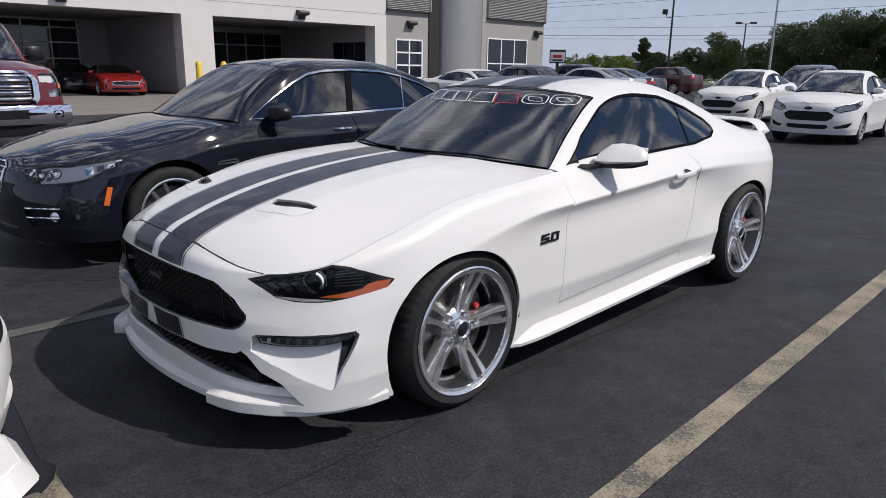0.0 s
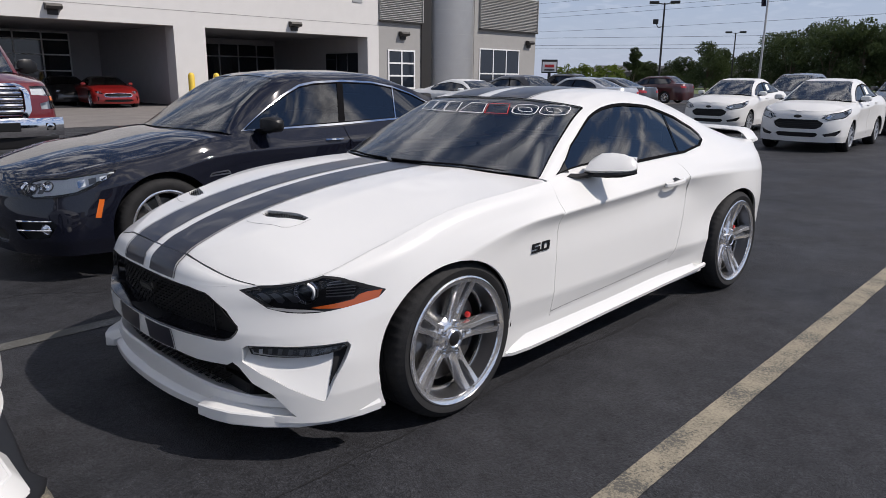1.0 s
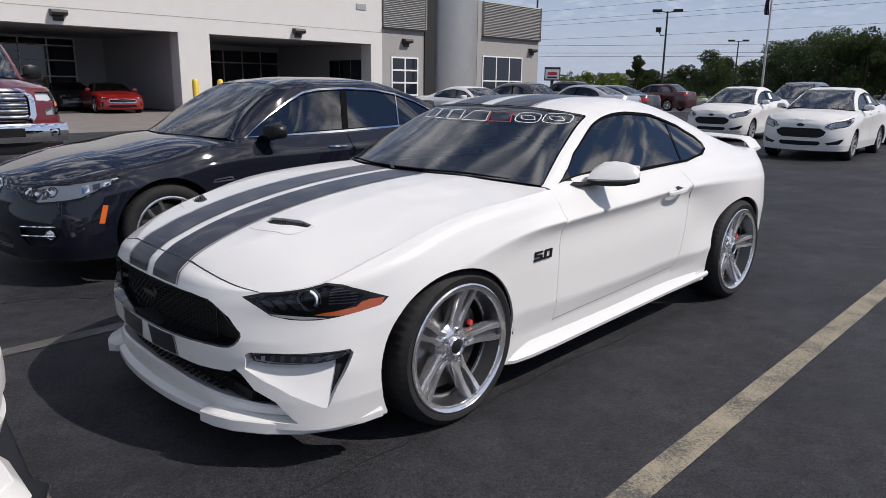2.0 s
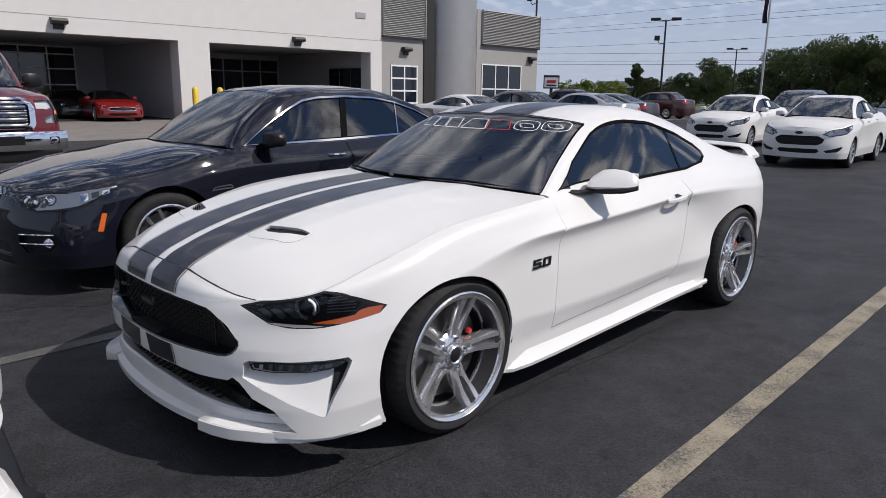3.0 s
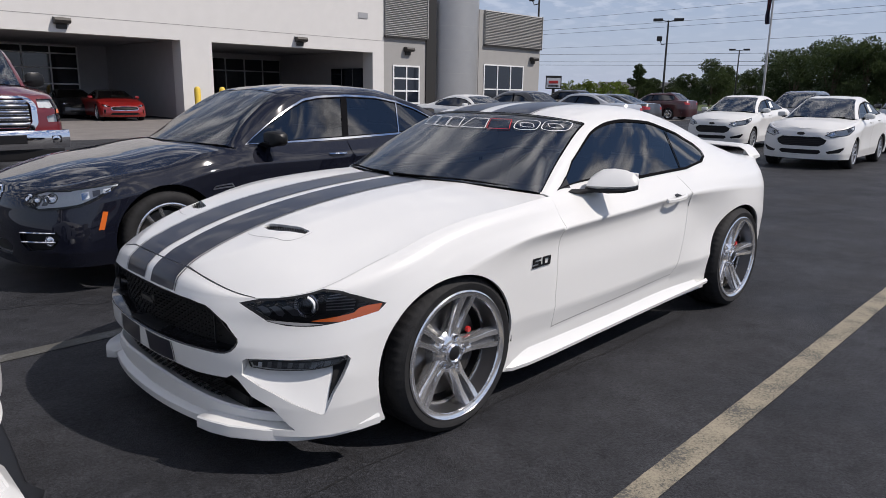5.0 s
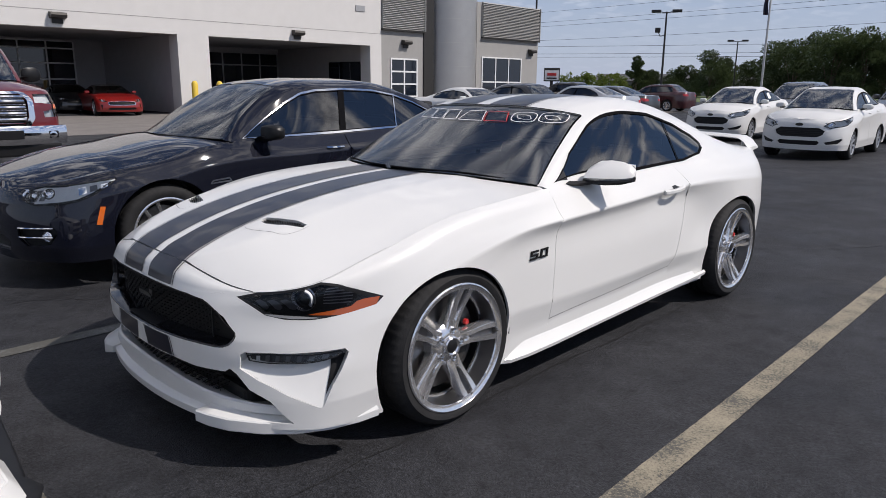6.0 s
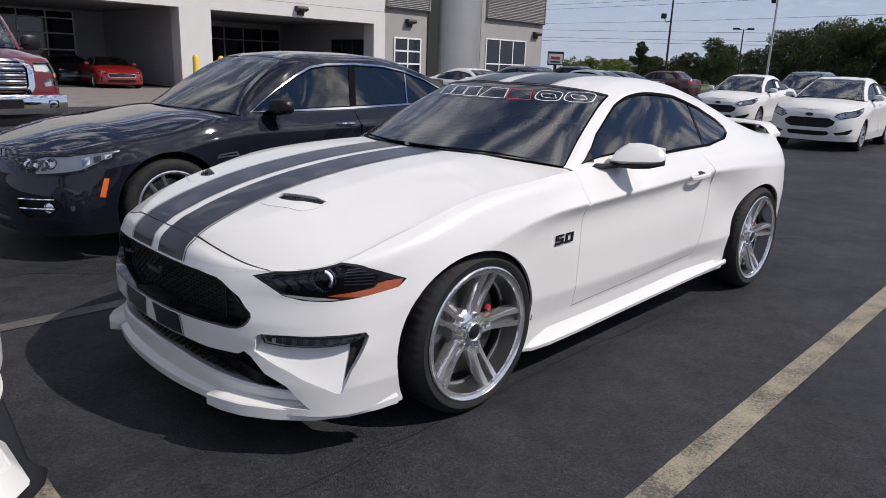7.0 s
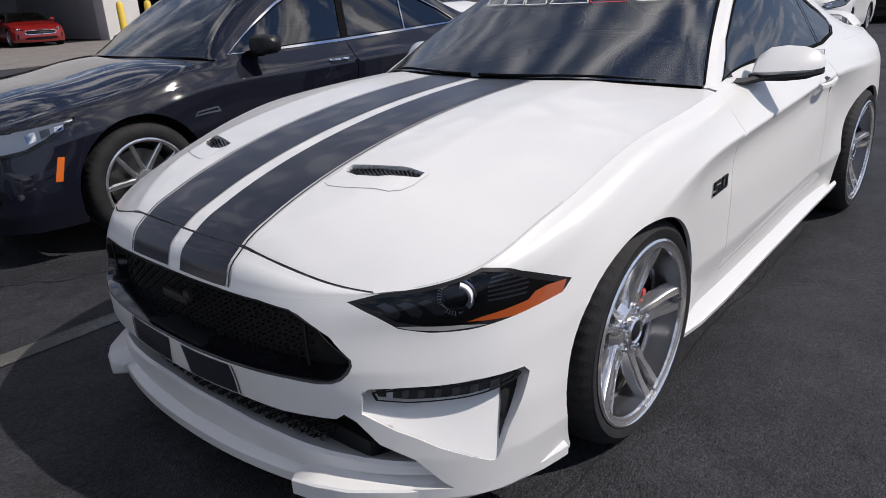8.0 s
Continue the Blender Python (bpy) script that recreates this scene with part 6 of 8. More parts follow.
# ---- other vehicles: one builder, shaped by a few sizes ----
def car_lines(p):
    """Feature lines from a car's sizes; front axle at x = 0, nose towards +x."""
    W, wb, n = p["w"] / 2, p["wb"], p["fo"]
    t = -(wb + p["ro"])
    a = p["ax"]
    mid = (a - wb) / 2
    rb = p.get("round", 0.16)
    xs = [t, t + 0.05, t + 0.32, -wb, -wb + 0.44, lerp(-wb + 0.44, a, 0.33), lerp(-wb + 0.44, a, 0.67), a, -0.40, 0.0, 0.38, n - 0.10 - rb, n - 0.02 - rb * 0.45, n]
    zb0, zb1, zd, zf = p["belt_f"], p["belt_r"], p["deck"], p["nose"]
    top = [zd, zd, lerp(zd, zb1, 0.4), zb1, zb1 - 0.005, lerp(zb1, zb0, 0.4), lerp(zb1, zb0, 0.75), zb0, zb0 - 0.015, p["wing"], lerp(p["wing"], zf, 0.42), lerp(p["wing"], zf, 0.82), lerp(p["wing"], zf, 0.97), zf]
    low = p["sill"]

    def line(ys, zs, dx=None):
        return [(x + (dx[k] if dx else 0), W * y, z) for k, (x, y, z) in enumerate(zip(xs, ys, zs))]
    f = lambda k: [lerp(z, low, k) for z in top]
    ck = p.get("crease", [0.25, 0.25, 0.24, 0.22, 0.20, 0.21, 0.22, 0.24, 0.25, 0.28, 0.27, 0.26, 0.26, 0.26])
    bulge = p.get("bulge", 0.05)
    out = lambda s: [-s, -s, -s * 0.3, 0, 0, 0, 0, 0, 0, 0, 0, s * 0.5, s, s]
    return {
        "shoulder": line([0, .62, .80, .87, .875, .875, .875, .87, .87, .86, .83, .74, .50, 0], top, out(-0.02)),
        "upper": line([0, .70, .90, .955, .95, .948, .948, .95, .955, .96, .93, .82, .56, 0], [z - (z - low) * 0.11 for z in top], out(bulge * 0.4)),
        "crease": line([0, .74, .95, 1.0, .985, .98, .98, .985, .99, 1.0, .97, .87, .60, 0], [z - (z - low) * c for z, c in zip(top, ck)], out(bulge * 0.8)),
        "flank": line([0, .76, .97, 1.0, .968, .96, .96, .965, .975, 1.0, .985, .90, .63, 0], f(0.55), out(bulge)),
        "rocker": line([0, .76, .96, .99, .975, .97, .97, .97, .97, .99, .985, .91, .64, 0], f(0.82), out(bulge * 0.8)),
        "sill": line([0, .74, .93, .95, .94, .94, .94, .94, .94, .95, .95, .89, .62, 0], f(1.0), out(bulge * 0.3)),
    }


def car_top(p):
    W = p["w"] / 2
    a, c, r0, r1, e, h = p["ax"], p["cowl"], p["roof_f"], p["roof_r"], p["deck_x"], p["h"]
    zb0, zb1, zd = p["belt_f"], p["belt_r"], p["deck"]
    t = -(p["wb"] + p["ro"])
    rm = (r0 + r1) / 2
    mw = (c + r0) / 2
    re = (r1 + e) / 2
    zc = zb0 + 0.035
    tail = t + 0.03
    wr = p.get("roof_w", 0.66)
    mid = [(c, zc), (mw, lerp(zc, h - 0.055, p.get("screen", 0.56))), (r0, h - 0.055), (rm, h), (r1, h - 0.05), (re, lerp(h, zd, 0.55)), (e, zd + 0.025), (lerp(e, tail, 0.6), zd + 0.02), (tail, zd)]
    drop = [0.03, 0.03, 0.035, 0.045, 0.045, 0.03, 0.01, 0.008, 0.006]
    rail = [(a - 0.005, 0.845), (lerp(a, r0, 0.52), lerp(0.845, wr, 0.6)), (r0 - 0.06, wr), (rm, wr * 0.985), (r1 - 0.03, wr * 0.985), (re, lerp(wr, 0.74, 0.5)), (e + 0.06, 0.76), (lerp(e, tail, 0.6), 0.68), (tail + 0.04, 0.60)]
    edge = [(a + 0.02, 0.80), (lerp(a, r0, 0.52) + 0.06, lerp(0.80, wr - 0.07, 0.6)), (r0 + 0.01, wr - 0.07), (rm, wr - 0.09), (r1, wr - 0.09), (re, wr - 0.07), (e + 0.03, 0.64), (lerp(e, tail, 0.6), 0.58), (tail + 0.03, 0.52)]
    out = {"rail": [], "edge": [], "half": [], "middle": []}
    for k, (mx, mz) in enumerate(mid):
        s = min(1.0, max(0.0, (k - 0) / 1.0))
        zr = zb0 + 0.006 if k == 0 else mz - drop[k] * 2.0 - (0.02 if 1 < k < 5 else 0) + (p.get("rail_up", 0.0) if 1 < k < 6 else 0)
        ze = zb0 + 0.014 if k == 0 else mz - drop[k]
        out["rail"].append((rail[k][0], rail[k][1] * W, zr))
        out["edge"].append((edge[k][0], edge[k][1] * W, ze))
        out["half"].append((lerp(mx, edge[k][0], 0.28), edge[k][1] * W * 0.5, lerp(mz, ze, 0.25)))
        out["middle"].append((mx, 0, mz))
    return out


def car(name, label, p, m, paint, step=0.05, style="cover", glass=None, group="", rear_lamps=True, trim=None, inside_on=True):
    car_e = thing(name, label, "car" if "truck" not in name else "truck", None, group)
    sd = side_net(car_lines(p))
    tp = top_net(sd, car_top(p))
    VB = sd.M - 1.0
    glass = glass or M_GLASS
    W, wb, r = p["w"] / 2, p["wb"], p["r"]
    ra = r + 0.045
    fxz = lambda pts, a=2.0, b=11.0: sd.find(pts, [0, 2], a, b)
    fyz = lambda pts, a=9.8, b=12.99: sd.find(pts, [1, 2], a, b)
    low = p["sill"]
    aF = fxz(arc_loop(0, r, ra, ra, radians(-20), radians(200), 24), 8.0, 10.9)
    aR = fxz(arc_loop(-wb, r, ra, ra, radians(-20), radians(200), 24), 2.0, 4.9)
    zt = lambda x: float(np.interp(x, [-wb, p["ax"]], [p["belt_r"], p["belt_f"]]))

    def seam(x, lean=0.0, foot=0.0):
        return fxz([(x, zt(x)), (x - lean * 0.5, lerp(zt(x), low, 0.3)), (x + lean * 0.2, lerp(zt(x), low, 0.6)), (x + foot, lerp(zt(x), low, 0.88))], 3.0, 8.6)
    dF, dM, dR = seam(p["ax"] + 0.04, 0.03, 0.05), seam(p["door_mid"], 0.02), seam(p["door_end"], 0.06, 0.26 if not p.get("two_door") else 0.1)
    lamp = fyz(p["lamp"], 9.6, 12.9)
    if "lamp_side" in p:
        lamp[p["lamp_at"]:p["lamp_at"]] = fxz(p["lamp_side"], 9.3, 11.6)
    proud = "lamp_side" in p
    holes_f = [] if proud else [lamp]
    for key in ("fog",):
        if key in p:
            holes_f.append(fyz(p[key], 9.6, 12.9))
    fu = float(fxz([(0.40, 0.5)], 9, 12)[0][0])
    fender = row(dF[0][0], 10.5, 0.0, 20) + col(10.5, 0.0, aF[4][1], 8)[1:] + aF[4:] + [(aF[-1][0], VB), (dF[-1][0], VB)] + dF[::-1][:-1]
    bump = row(10.5, 13.0, 0.0, 20)
    gl = fyz(p["grille"], 10.5, 12.99)
    lo = fyz(p["intake"], 10.5, 12.99)
    bump += [(13.0, gl[0][1])] + dense(gl, 0.1, False) + [(13.0, gl[-1][1]), (13.0, lo[0][1])] + dense(lo, 0.1, False) + [(13.0, lo[-1][1]), (13.0, VB)]
    bump += row(13.0, aF[0][0], VB, 16)[1:] + aF[:5] + col(10.5, aF[4][1], 0.0, 8)[:-1]
    put_sheet("front_bumper", sheet(sd, bump, holes_f, step=step * 0.8, flange=0.02, both=True), paint, car_e)
    put_sheet("grille", sheet(sd, [(13.0, gl[0][1])] + dense(gl, 0.1, False) + [(13.0, gl[-1][1])], step=step, lift=-0.035, both=True), M_PLASTIC, car_e, "black grille")
    put_sheet("intake", sheet(sd, [(13.0, lo[0][1])] + dense(lo, 0.1, False) + [(13.0, lo[-1][1])], step=step, lift=-0.035, both=True), M_PLASTIC, car_e)
    for zz in np.arange(min(q[1] for q in p["grille"]) + 0.02, max(q[1] for q in p["grille"]), 0.035):
        ymax = max(q[0] for q in p["grille"]) * 0.96
        ok = [y for y in np.linspace(0, ymax, 14) if inside(np.array([(max(y, 0.021), zz)]), p["grille"] + [(0.0, p["grille"][-1][1]), (0.0, p["grille"][0][1])])[0]]
        if len(ok) > 1:
            P = [sd.at(*fyz([(y, zz)], 10.5, 12.99)[0])[0] for y in ok]
            P = [(q[0] - 0.014, q[1], q[2]) for q in P]
            P = [(x, -y, z) for x, y, z in P[::-1]] + P
            part("grille_bar", tube(P, 0.006, 5), p.get("bar_mat", M_PLASTIC), car_e)
    rear_q = row(1.7, dR[0][0], 0.0, 14) + dR[1:] + [(dR[-1][0], VB), (aR[0][0], VB)] + aR + [(1.7, 5.2)] + col(1.7, 5.2, 0.0, 8)[1:-1]
    tail = row(0.0, 1.69, 0.0, 8) + col(1.69, 0.0, 5.2, 8)[1:] + [(aR[-1][0] - 0.03, aR[-1][1] + 0.1), (aR[-1][0] - 0.03, VB)] + row(aR[-1][0] - 0.03, 0.0, VB, 10)[1:] + col(0.0, VB, 0.0, 8)[1:-1]
    door_f = row(dM[0][0] + 0.006, dF[0][0] - 0.006, 0.0, 12) + [(u - 0.006, v) for u, v in dF[1:]] + [(u + 0.006, v) for u, v in dM[::-1][:-1]]
    door_r = row(dR[0][0] + 0.006, dM[0][0] - 0.006, 0.0, 12) + [(u - 0.006, v) for u, v in dM[1:]] + [(u + 0.006, v) for u, v in dR[::-1][:-1]]
    sill = row(dR[-1][0], dF[-1][0], VB, 16) + [dF[-1], dM[-1], dR[-1]]
    for mi in (False, True):
        put_sheet("front_fender", sheet(sd, fender, step=step, flange=0.015, mirror=mi), paint, car_e)
        put_sheet("rear_quarter", sheet(sd, rear_q, step=step, flange=0.015, mirror=mi), paint, car_e)
        put_sheet("door", sheet(sd, door_f, step=step, flange=0.012, mirror=mi), paint, car_e)
        put_sheet("door", sheet(sd, door_r, step=step, flange=0.012, mirror=mi), paint, car_e)
        put_sheet("sill_panel", sheet(sd, sill, step=step, mirror=mi), paint, car_e)
        lp = new("headlight")
        lp.parent = car_e
        put_sheet("lens", sheet(sd, lamp, step=step, lift=0.007 if proud else -0.002, mirror=mi), M_CLEAR, lp, "clear headlight lens")
        put_sheet("bucket", sheet(sd, lamp, step=step, lift=0.002 if proud else -0.05, mirror=mi), p.get("bucket", M_REFLECTOR), lp)
        lc = np.mean(p["lamp"], axis=0)
        for dy in (-0.07, 0.04):
            q = sd.at(*fyz([(lc[0] + dy, lc[1])], 9.6, 12.9)[0])[0]
            part("projector", lathe([(0, 0.02), (0.022, 0.014), (0.034, 0.0), (0.046, 0.008), (0.050, -0.02)], 20, axis="x"), M_CHROME, lp, smooth=True,
                 m=Matrix.Translation((q[0] - (0.014 if proud else 0.035), (-1 if mi else 1) * (q[1] - 0.01), q[2])) @ pose(0, 0, 0, 0, 0, (-1 if mi else 1) * 25))
        if proud and "dark_cell" not in p:
            cell = fxz([(0.46, 0.745), (0.37, 0.790), (0.39, 0.822), (0.48, 0.795)], 9.3, 11.8)
            put_sheet("lamp_cell", sheet(sd, dense(cell, 0.1), step=step, lift=0.0045, mirror=mi), M_LAMPGREY, lp)
            cell = fyz([(0.50, 0.675), (0.56, 0.690), (0.58, 0.755), (0.53, 0.735)], 9.6, 12.9)
            put_sheet("lamp_cell", sheet(sd, dense(cell, 0.1), step=step, lift=0.0045, mirror=mi), M_CHROME, lp)
        if proud:
            put_sheet("lamp_rim", edge_strip(sd, dense(lamp, 0.1), 0.012, 0.0045, 1.0, mi), M_PLASTIC, lp)
        if "dark_cell" in p:
            for k in range(3):
                y0 = 0.595 + 0.042 * k
                cell = fyz([(y0, 0.612 + 0.004 * k), (y0 + 0.030, 0.614 + 0.004 * k), (y0 + 0.036, 0.682 + 0.006 * k), (y0 + 0.006, 0.676 + 0.006 * k)], 9.6, 12.9)
                put_sheet("lamp_cell", sheet(sd, dense(cell, 0.1), step=step, lift=0.003, mirror=mi), M_LAMPGREY, lp, "grey lamp cell")
            for k in range(3):
                x0 = 0.56 - 0.065 * k
                cell = fxz([(x0, 0.655 + 0.020 * k), (x0 - 0.045, 0.668 + 0.020 * k), (x0 - 0.05, 0.712 + 0.010 * k), (x0 - 0.005, 0.703 + 0.010 * k)], 9.3, 11.8)
                put_sheet("lamp_cell", sheet(sd, dense(cell, 0.1), step=step, lift=0.0045, mirror=mi), M_LAMPGREY if k % 2 else M_CHROME, lp)
            for dy, dz, rr in ((0.635, 0.655, 0.034), (0.715, 0.668, 0.038)):
                u, v = fyz([(dy, dz)], 9.6, 12.9)[0]
                q, nn = sd.at(u, v)[0], sd.normal(u, v)[0]
                sgn = -1 if mi else 1
                turn = Vector((nn[0], sgn * nn[1], nn[2])).to_track_quat("X", "Z").to_matrix().to_4x4()
                ringm = Matrix.Translation((q[0] + nn[0] * 0.004, sgn * (q[1] + nn[1] * 0.004), q[2] + nn[2] * 0.004)) @ turn
                part("lamp_ring", lathe([(rr - 0.007, 0.0), (rr - 0.004, 0.005), (rr, 0.003), (rr + 0.001, -0.004)], 28, axis="x"), M_FOGBOWL, lp, "dark lamp ring", smooth=True, m=ringm)
                part("lamp_bulb", lathe([(0.0, 0.004), (0.012, 0.003), (rr - 0.012, -0.002)], 24, axis="x"), M_CHROME, lp, smooth=True, m=ringm)
            brow = fxz([(0.60, 0.716), (0.44, 0.738), (0.33, 0.752), (0.335, 0.744), (0.44, 0.726), (0.60, 0.704)], 9.3, 11.8)
            put_sheet("lamp_brow", sheet(sd, dense(brow, 0.1), step=step, lift=0.005, mirror=mi), M_LAMPSILVER, lp, "pale brow strip in the lamp")
            low_cell = fyz([(0.54, 0.635), (0.64, 0.645), (0.66, 0.612), (0.57, 0.620)], 9.6, 12.9)
            put_sheet("dark_cell", sheet(sd, dense(low_cell, 0.1), step=step, lift=0.0035, mirror=mi), M_PLASTIC, lp)
        if "fog" in p:
            put_sheet("fog_grille", sheet(sd, holes_f[-1], step=step, lift=-0.03, mirror=mi), M_PLASTIC, car_e)
        # mirror, handles
        sg = -1 if mi else 1
        ay = W * 0.875
        mp = new("door_mirror")
        mp.parent = car_e
        ms = p.get("mirror", 1.0)
        mx, mz = p["ax"] - 0.27, p["belt_f"] + 0.03 + 0.045 * ms
        rings = []
        for y, a, b in ((0.03, 0.03, 0.03), (0.05, 0.055, 0.052), (0.10, 0.068, 0.062), (0.17, 0.064, 0.058), (0.21, 0.045, 0.042), (0.225, 0.015, 0.018)):
            b, y = b * ms, y * (0.5 + 0.5 * ms)
            rings.append([(mx + a * math.copysign(abs(math.cos(k)) ** 0.45, math.cos(k)) - y * 0.15, sg * (ay + y), mz + b * math.copysign(abs(math.sin(k)) ** 0.45, math.sin(k))) for k in np.linspace(0, 2 * math.pi, 13)[:-1]])
        part("housing", loft(rings), M_PLASTIC if ms > 1.2 or p.get("dark_mirror") else paint, mp, smooth=True)
        part("mirror_arm", loft([[(mx + 0.06, sg * (ay + y), mz - 0.03 + z), (mx, sg * (ay + y), mz - 0.02 + z), (mx - 0.05, sg * (ay + y), mz - 0.05 + z), (mx, sg * (ay + y), mz - 0.07 + z)] for y, z in ((-0.02, -0.02), (0.05, 0.0), (0.12, 0.0))]), M_PLASTIC, mp, smooth=True)
        for xh in ((p["door_mid"] + 0.16, p["door_end"] + 0.22) if not p.get("two_door") else (p["door_mid"] + 0.16,)):
            zh = zt(xh) - 0.10
            u, v = fxz([(xh, zh)], 3, 8)[0]
            q, nn = sd.at(u, v)[0], sd.normal(u, v)[0]
            rings = [[(q[0] + dx, sg * (q[1] + o), q[2] + 0.012), (q[0] + dx, sg * (q[1] + o + 0.012), q[2]), (q[0] + dx, sg * (q[1] + o - 0.004), q[2] - 0.012)] for dx, o in ((-0.1, 0.0), (-0.07, 0.02), (0.05, 0.02), (0.085, 0.0))]
            part("door_handle", loft(rings), trim or paint, car_e, smooth=True)
    put_sheet("rear_bumper", sheet(sd, tail, step=step, both=True), paint, car_e)
    zd = p["deck"]
    if rear_lamps:
        for mi in (False, True):
            tl = sd.find([(W * 0.42, zd - 0.14), (W * 0.80, zd - 0.10), (W * 0.80, zd - 0.24), (W * 0.42, zd - 0.24)], [1, 2], 0.0, 2.2)
            put_sheet("tail_lamp", sheet(sd, tl, step=step, lift=0.004, mirror=mi), M_REDLENS, car_e, "red tail lamp")
    # bonnet
    n = p["fo"]
    c = p["cowl"]
    zc = p["belt_f"] + 0.03
    zf = p["nose"]
    hd = Hood(sd, [(c - 0.4, zc), (c, zc), (lerp(c, n, 0.3), lerp(zc, p["hood_mid"], 0.5)), (lerp(c, n, 0.6), p["hood_mid"]), (lerp(c, n, 0.85), lerp(p["hood_mid"], zf, 0.55)), (n + 0.02, zf)],
              [(0, 0), (0.4, 0.05), (0.62, 0.20), (0.85, 0.62), (1, 1)], c, p["ax"]).build()
    cx = lambda y: c + (p["ax"] - c) * (y / (W * 0.86)) ** 2
    xe = np.linspace(p["ax"], n + 0.015, 50)
    eo = [(x, float(np.interp(x, hd.x, hd.y)) - 0.003) for x in xe]
    hl = [(cx(y), y) for y in np.linspace(-W * 0.85, W * 0.85, 14)] + eo[1:] + [(x, -y) for x, y in eo[::-1]][:-1]
    put_sheet("bonnet", hd.patch(hl, step=step * 0.8, flange=0.012), paint, car_e)
    # cabin
    b0, b1 = p["belt_f"], p["belt_r"]
    h = p["h"]
    rf, rr, dx = p["roof_f"], p["roof_r"], p["deck_x"]
    sw = [(p["ax"] - 0.07, b0 + 0.02), (lerp(p["ax"], rf, 0.52), lerp(b0, h, 0.47)), (rf - 0.04, h - 0.160), (lerp(rf, rr, 0.5), h - 0.112), (rr - 0.02, h - 0.160), (lerp(rr, dx, 0.32), lerp(h, p["deck"], 0.50)), (p["glass_end"], b1 + 0.04), (p["glass_end"] + 0.08, b1 + 0.02), (p["door_mid"], zt(p["door_mid"]) + 0.02)]
    sw = p.get("glass_line", sw)
    SWp = tp.find(dense(sw, 0.12), [0, 2], 0.05, 6.5, 0.02, 1.0)
    ws = [(0.03, 4.0)] + [(u, 2.06) for u in np.linspace(0.03, 1.95, 8)] + [(2.0, v) for v in np.linspace(2.12, 4.0, 8)]
    rw = [(4.05, 4.0)] + [(u, 2.1) for u in np.linspace(4.05, 5.85, 8)] + [(5.85, v) for v in np.linspace(2.2, 4.0, 8)]
    shell = ([(2.0, v) for v in np.linspace(4.0, 2.12, 8)] + [(u, 2.06) for u in np.linspace(1.95, 0.0, 10)] + [(0.0, 1.0), (0.0, 0.0)] + row(0.0, 8.0, 0.0, 30)[1:] + col(8.0, 0.0, 4.0)[1:] +
             [(5.85, v) for v in np.linspace(4.0, 2.2, 8)] + [(u, 2.1) for u in np.linspace(5.8, 4.05, 8)] + [(4.05, 4.0)])
    put_sheet("cabin_shell", sheet(tp, shell, [SWp], step=step, sign=1.0, flange=0.02, both=True), p.get("roof_mat", paint), car_e)
    put_sheet("windscreen", sheet(tp, ws, step=step * 1.5, sign=1.0, lift=-0.003, both=True), M_WSGLASS, car_e)
    put_sheet("rear_window", sheet(tp, rw, step=step * 1.5, sign=1.0, lift=-0.003, both=True), glass, car_e)
    for mi in (False, True):
        put_sheet("side_window", sheet(tp, SWp, step=step, sign=1.0, lift=-0.003, mirror=mi), glass, car_e)
        put_sheet("window_trim", edge_strip(tp, SWp, 0.009, 0.003, 1.0, mi), M_RUBBER, car_e)
        if trim:
            put_sheet("chrome_trim", edge_strip(tp, SWp, 0.005, 0.0045, 1.0, mi, inner=False), trim, car_e, "bright window trim")
        if not p.get("two_door"):
            xm = p["door_mid"]
            pn = p.get("pillar_lean", 0.05)
            pl = tp.find([(xm + 0.032, zt(xm) + 0.015), (xm - 0.032, zt(xm) + 0.015), (xm - 0.032 - pn, h - 0.10), (xm + 0.032 - pn, h - 0.10)], [0, 2], 0.05, 6.0, 0.02, 1.0)
            put_sheet("door_pillar", sheet(tp, pl, step=step, sign=1.0, lift=0.002, mirror=mi), M_RUBBER, car_e)
    if inside_on:
        cabin(car_e, c - 0.22, p["glass_end"] - 0.2, W * 0.76, low + 0.12, p["belt_f"] + 0.01, p["belt_f"])
        for xs in ((p["door_mid"] + 0.05), (p["door_end"] + 0.12)):
            for s in (1, -1):
                seat(car_e, xs, s * W * 0.42, low + 0.26, 0.60)
    part("underbody", box(-wb - p["ro"] + 0.15, n - 0.15, -W * 0.62, W * 0.62, low - 0.02, low + 0.12, 0.02), M_PLASTIC, car_e)
    part("engine_bay", box(p["ax"], n - 0.18, -W * 0.55, W * 0.55, low + 0.12, p["nose"] - 0.08), M_PLASTIC, car_e)
    for xc in (0.0, -wb):
        for s in (1, -1):
            part("arch_liner", lathe([(ra + 0.005, 0.0), (ra + 0.005, -s * 0.24), (0.15, -s * 0.25)], 20, arc=(radians(-5), radians(185))), M_PLASTIC, car_e, smooth=True, m=Matrix.Translation((xc, s * (W - 0.03), r)))
            wheel(car_e, pose(xc, s * (W - 0.025), r, 0, 0, 0 if s > 0 else 180), r, r * p.get("rim", 0.70), 0.22, style, 0.2 + xc, disc=step < 0.045)
    car_e.matrix_world = m
    return car_e, sd, tp, fxz, fyz, hd


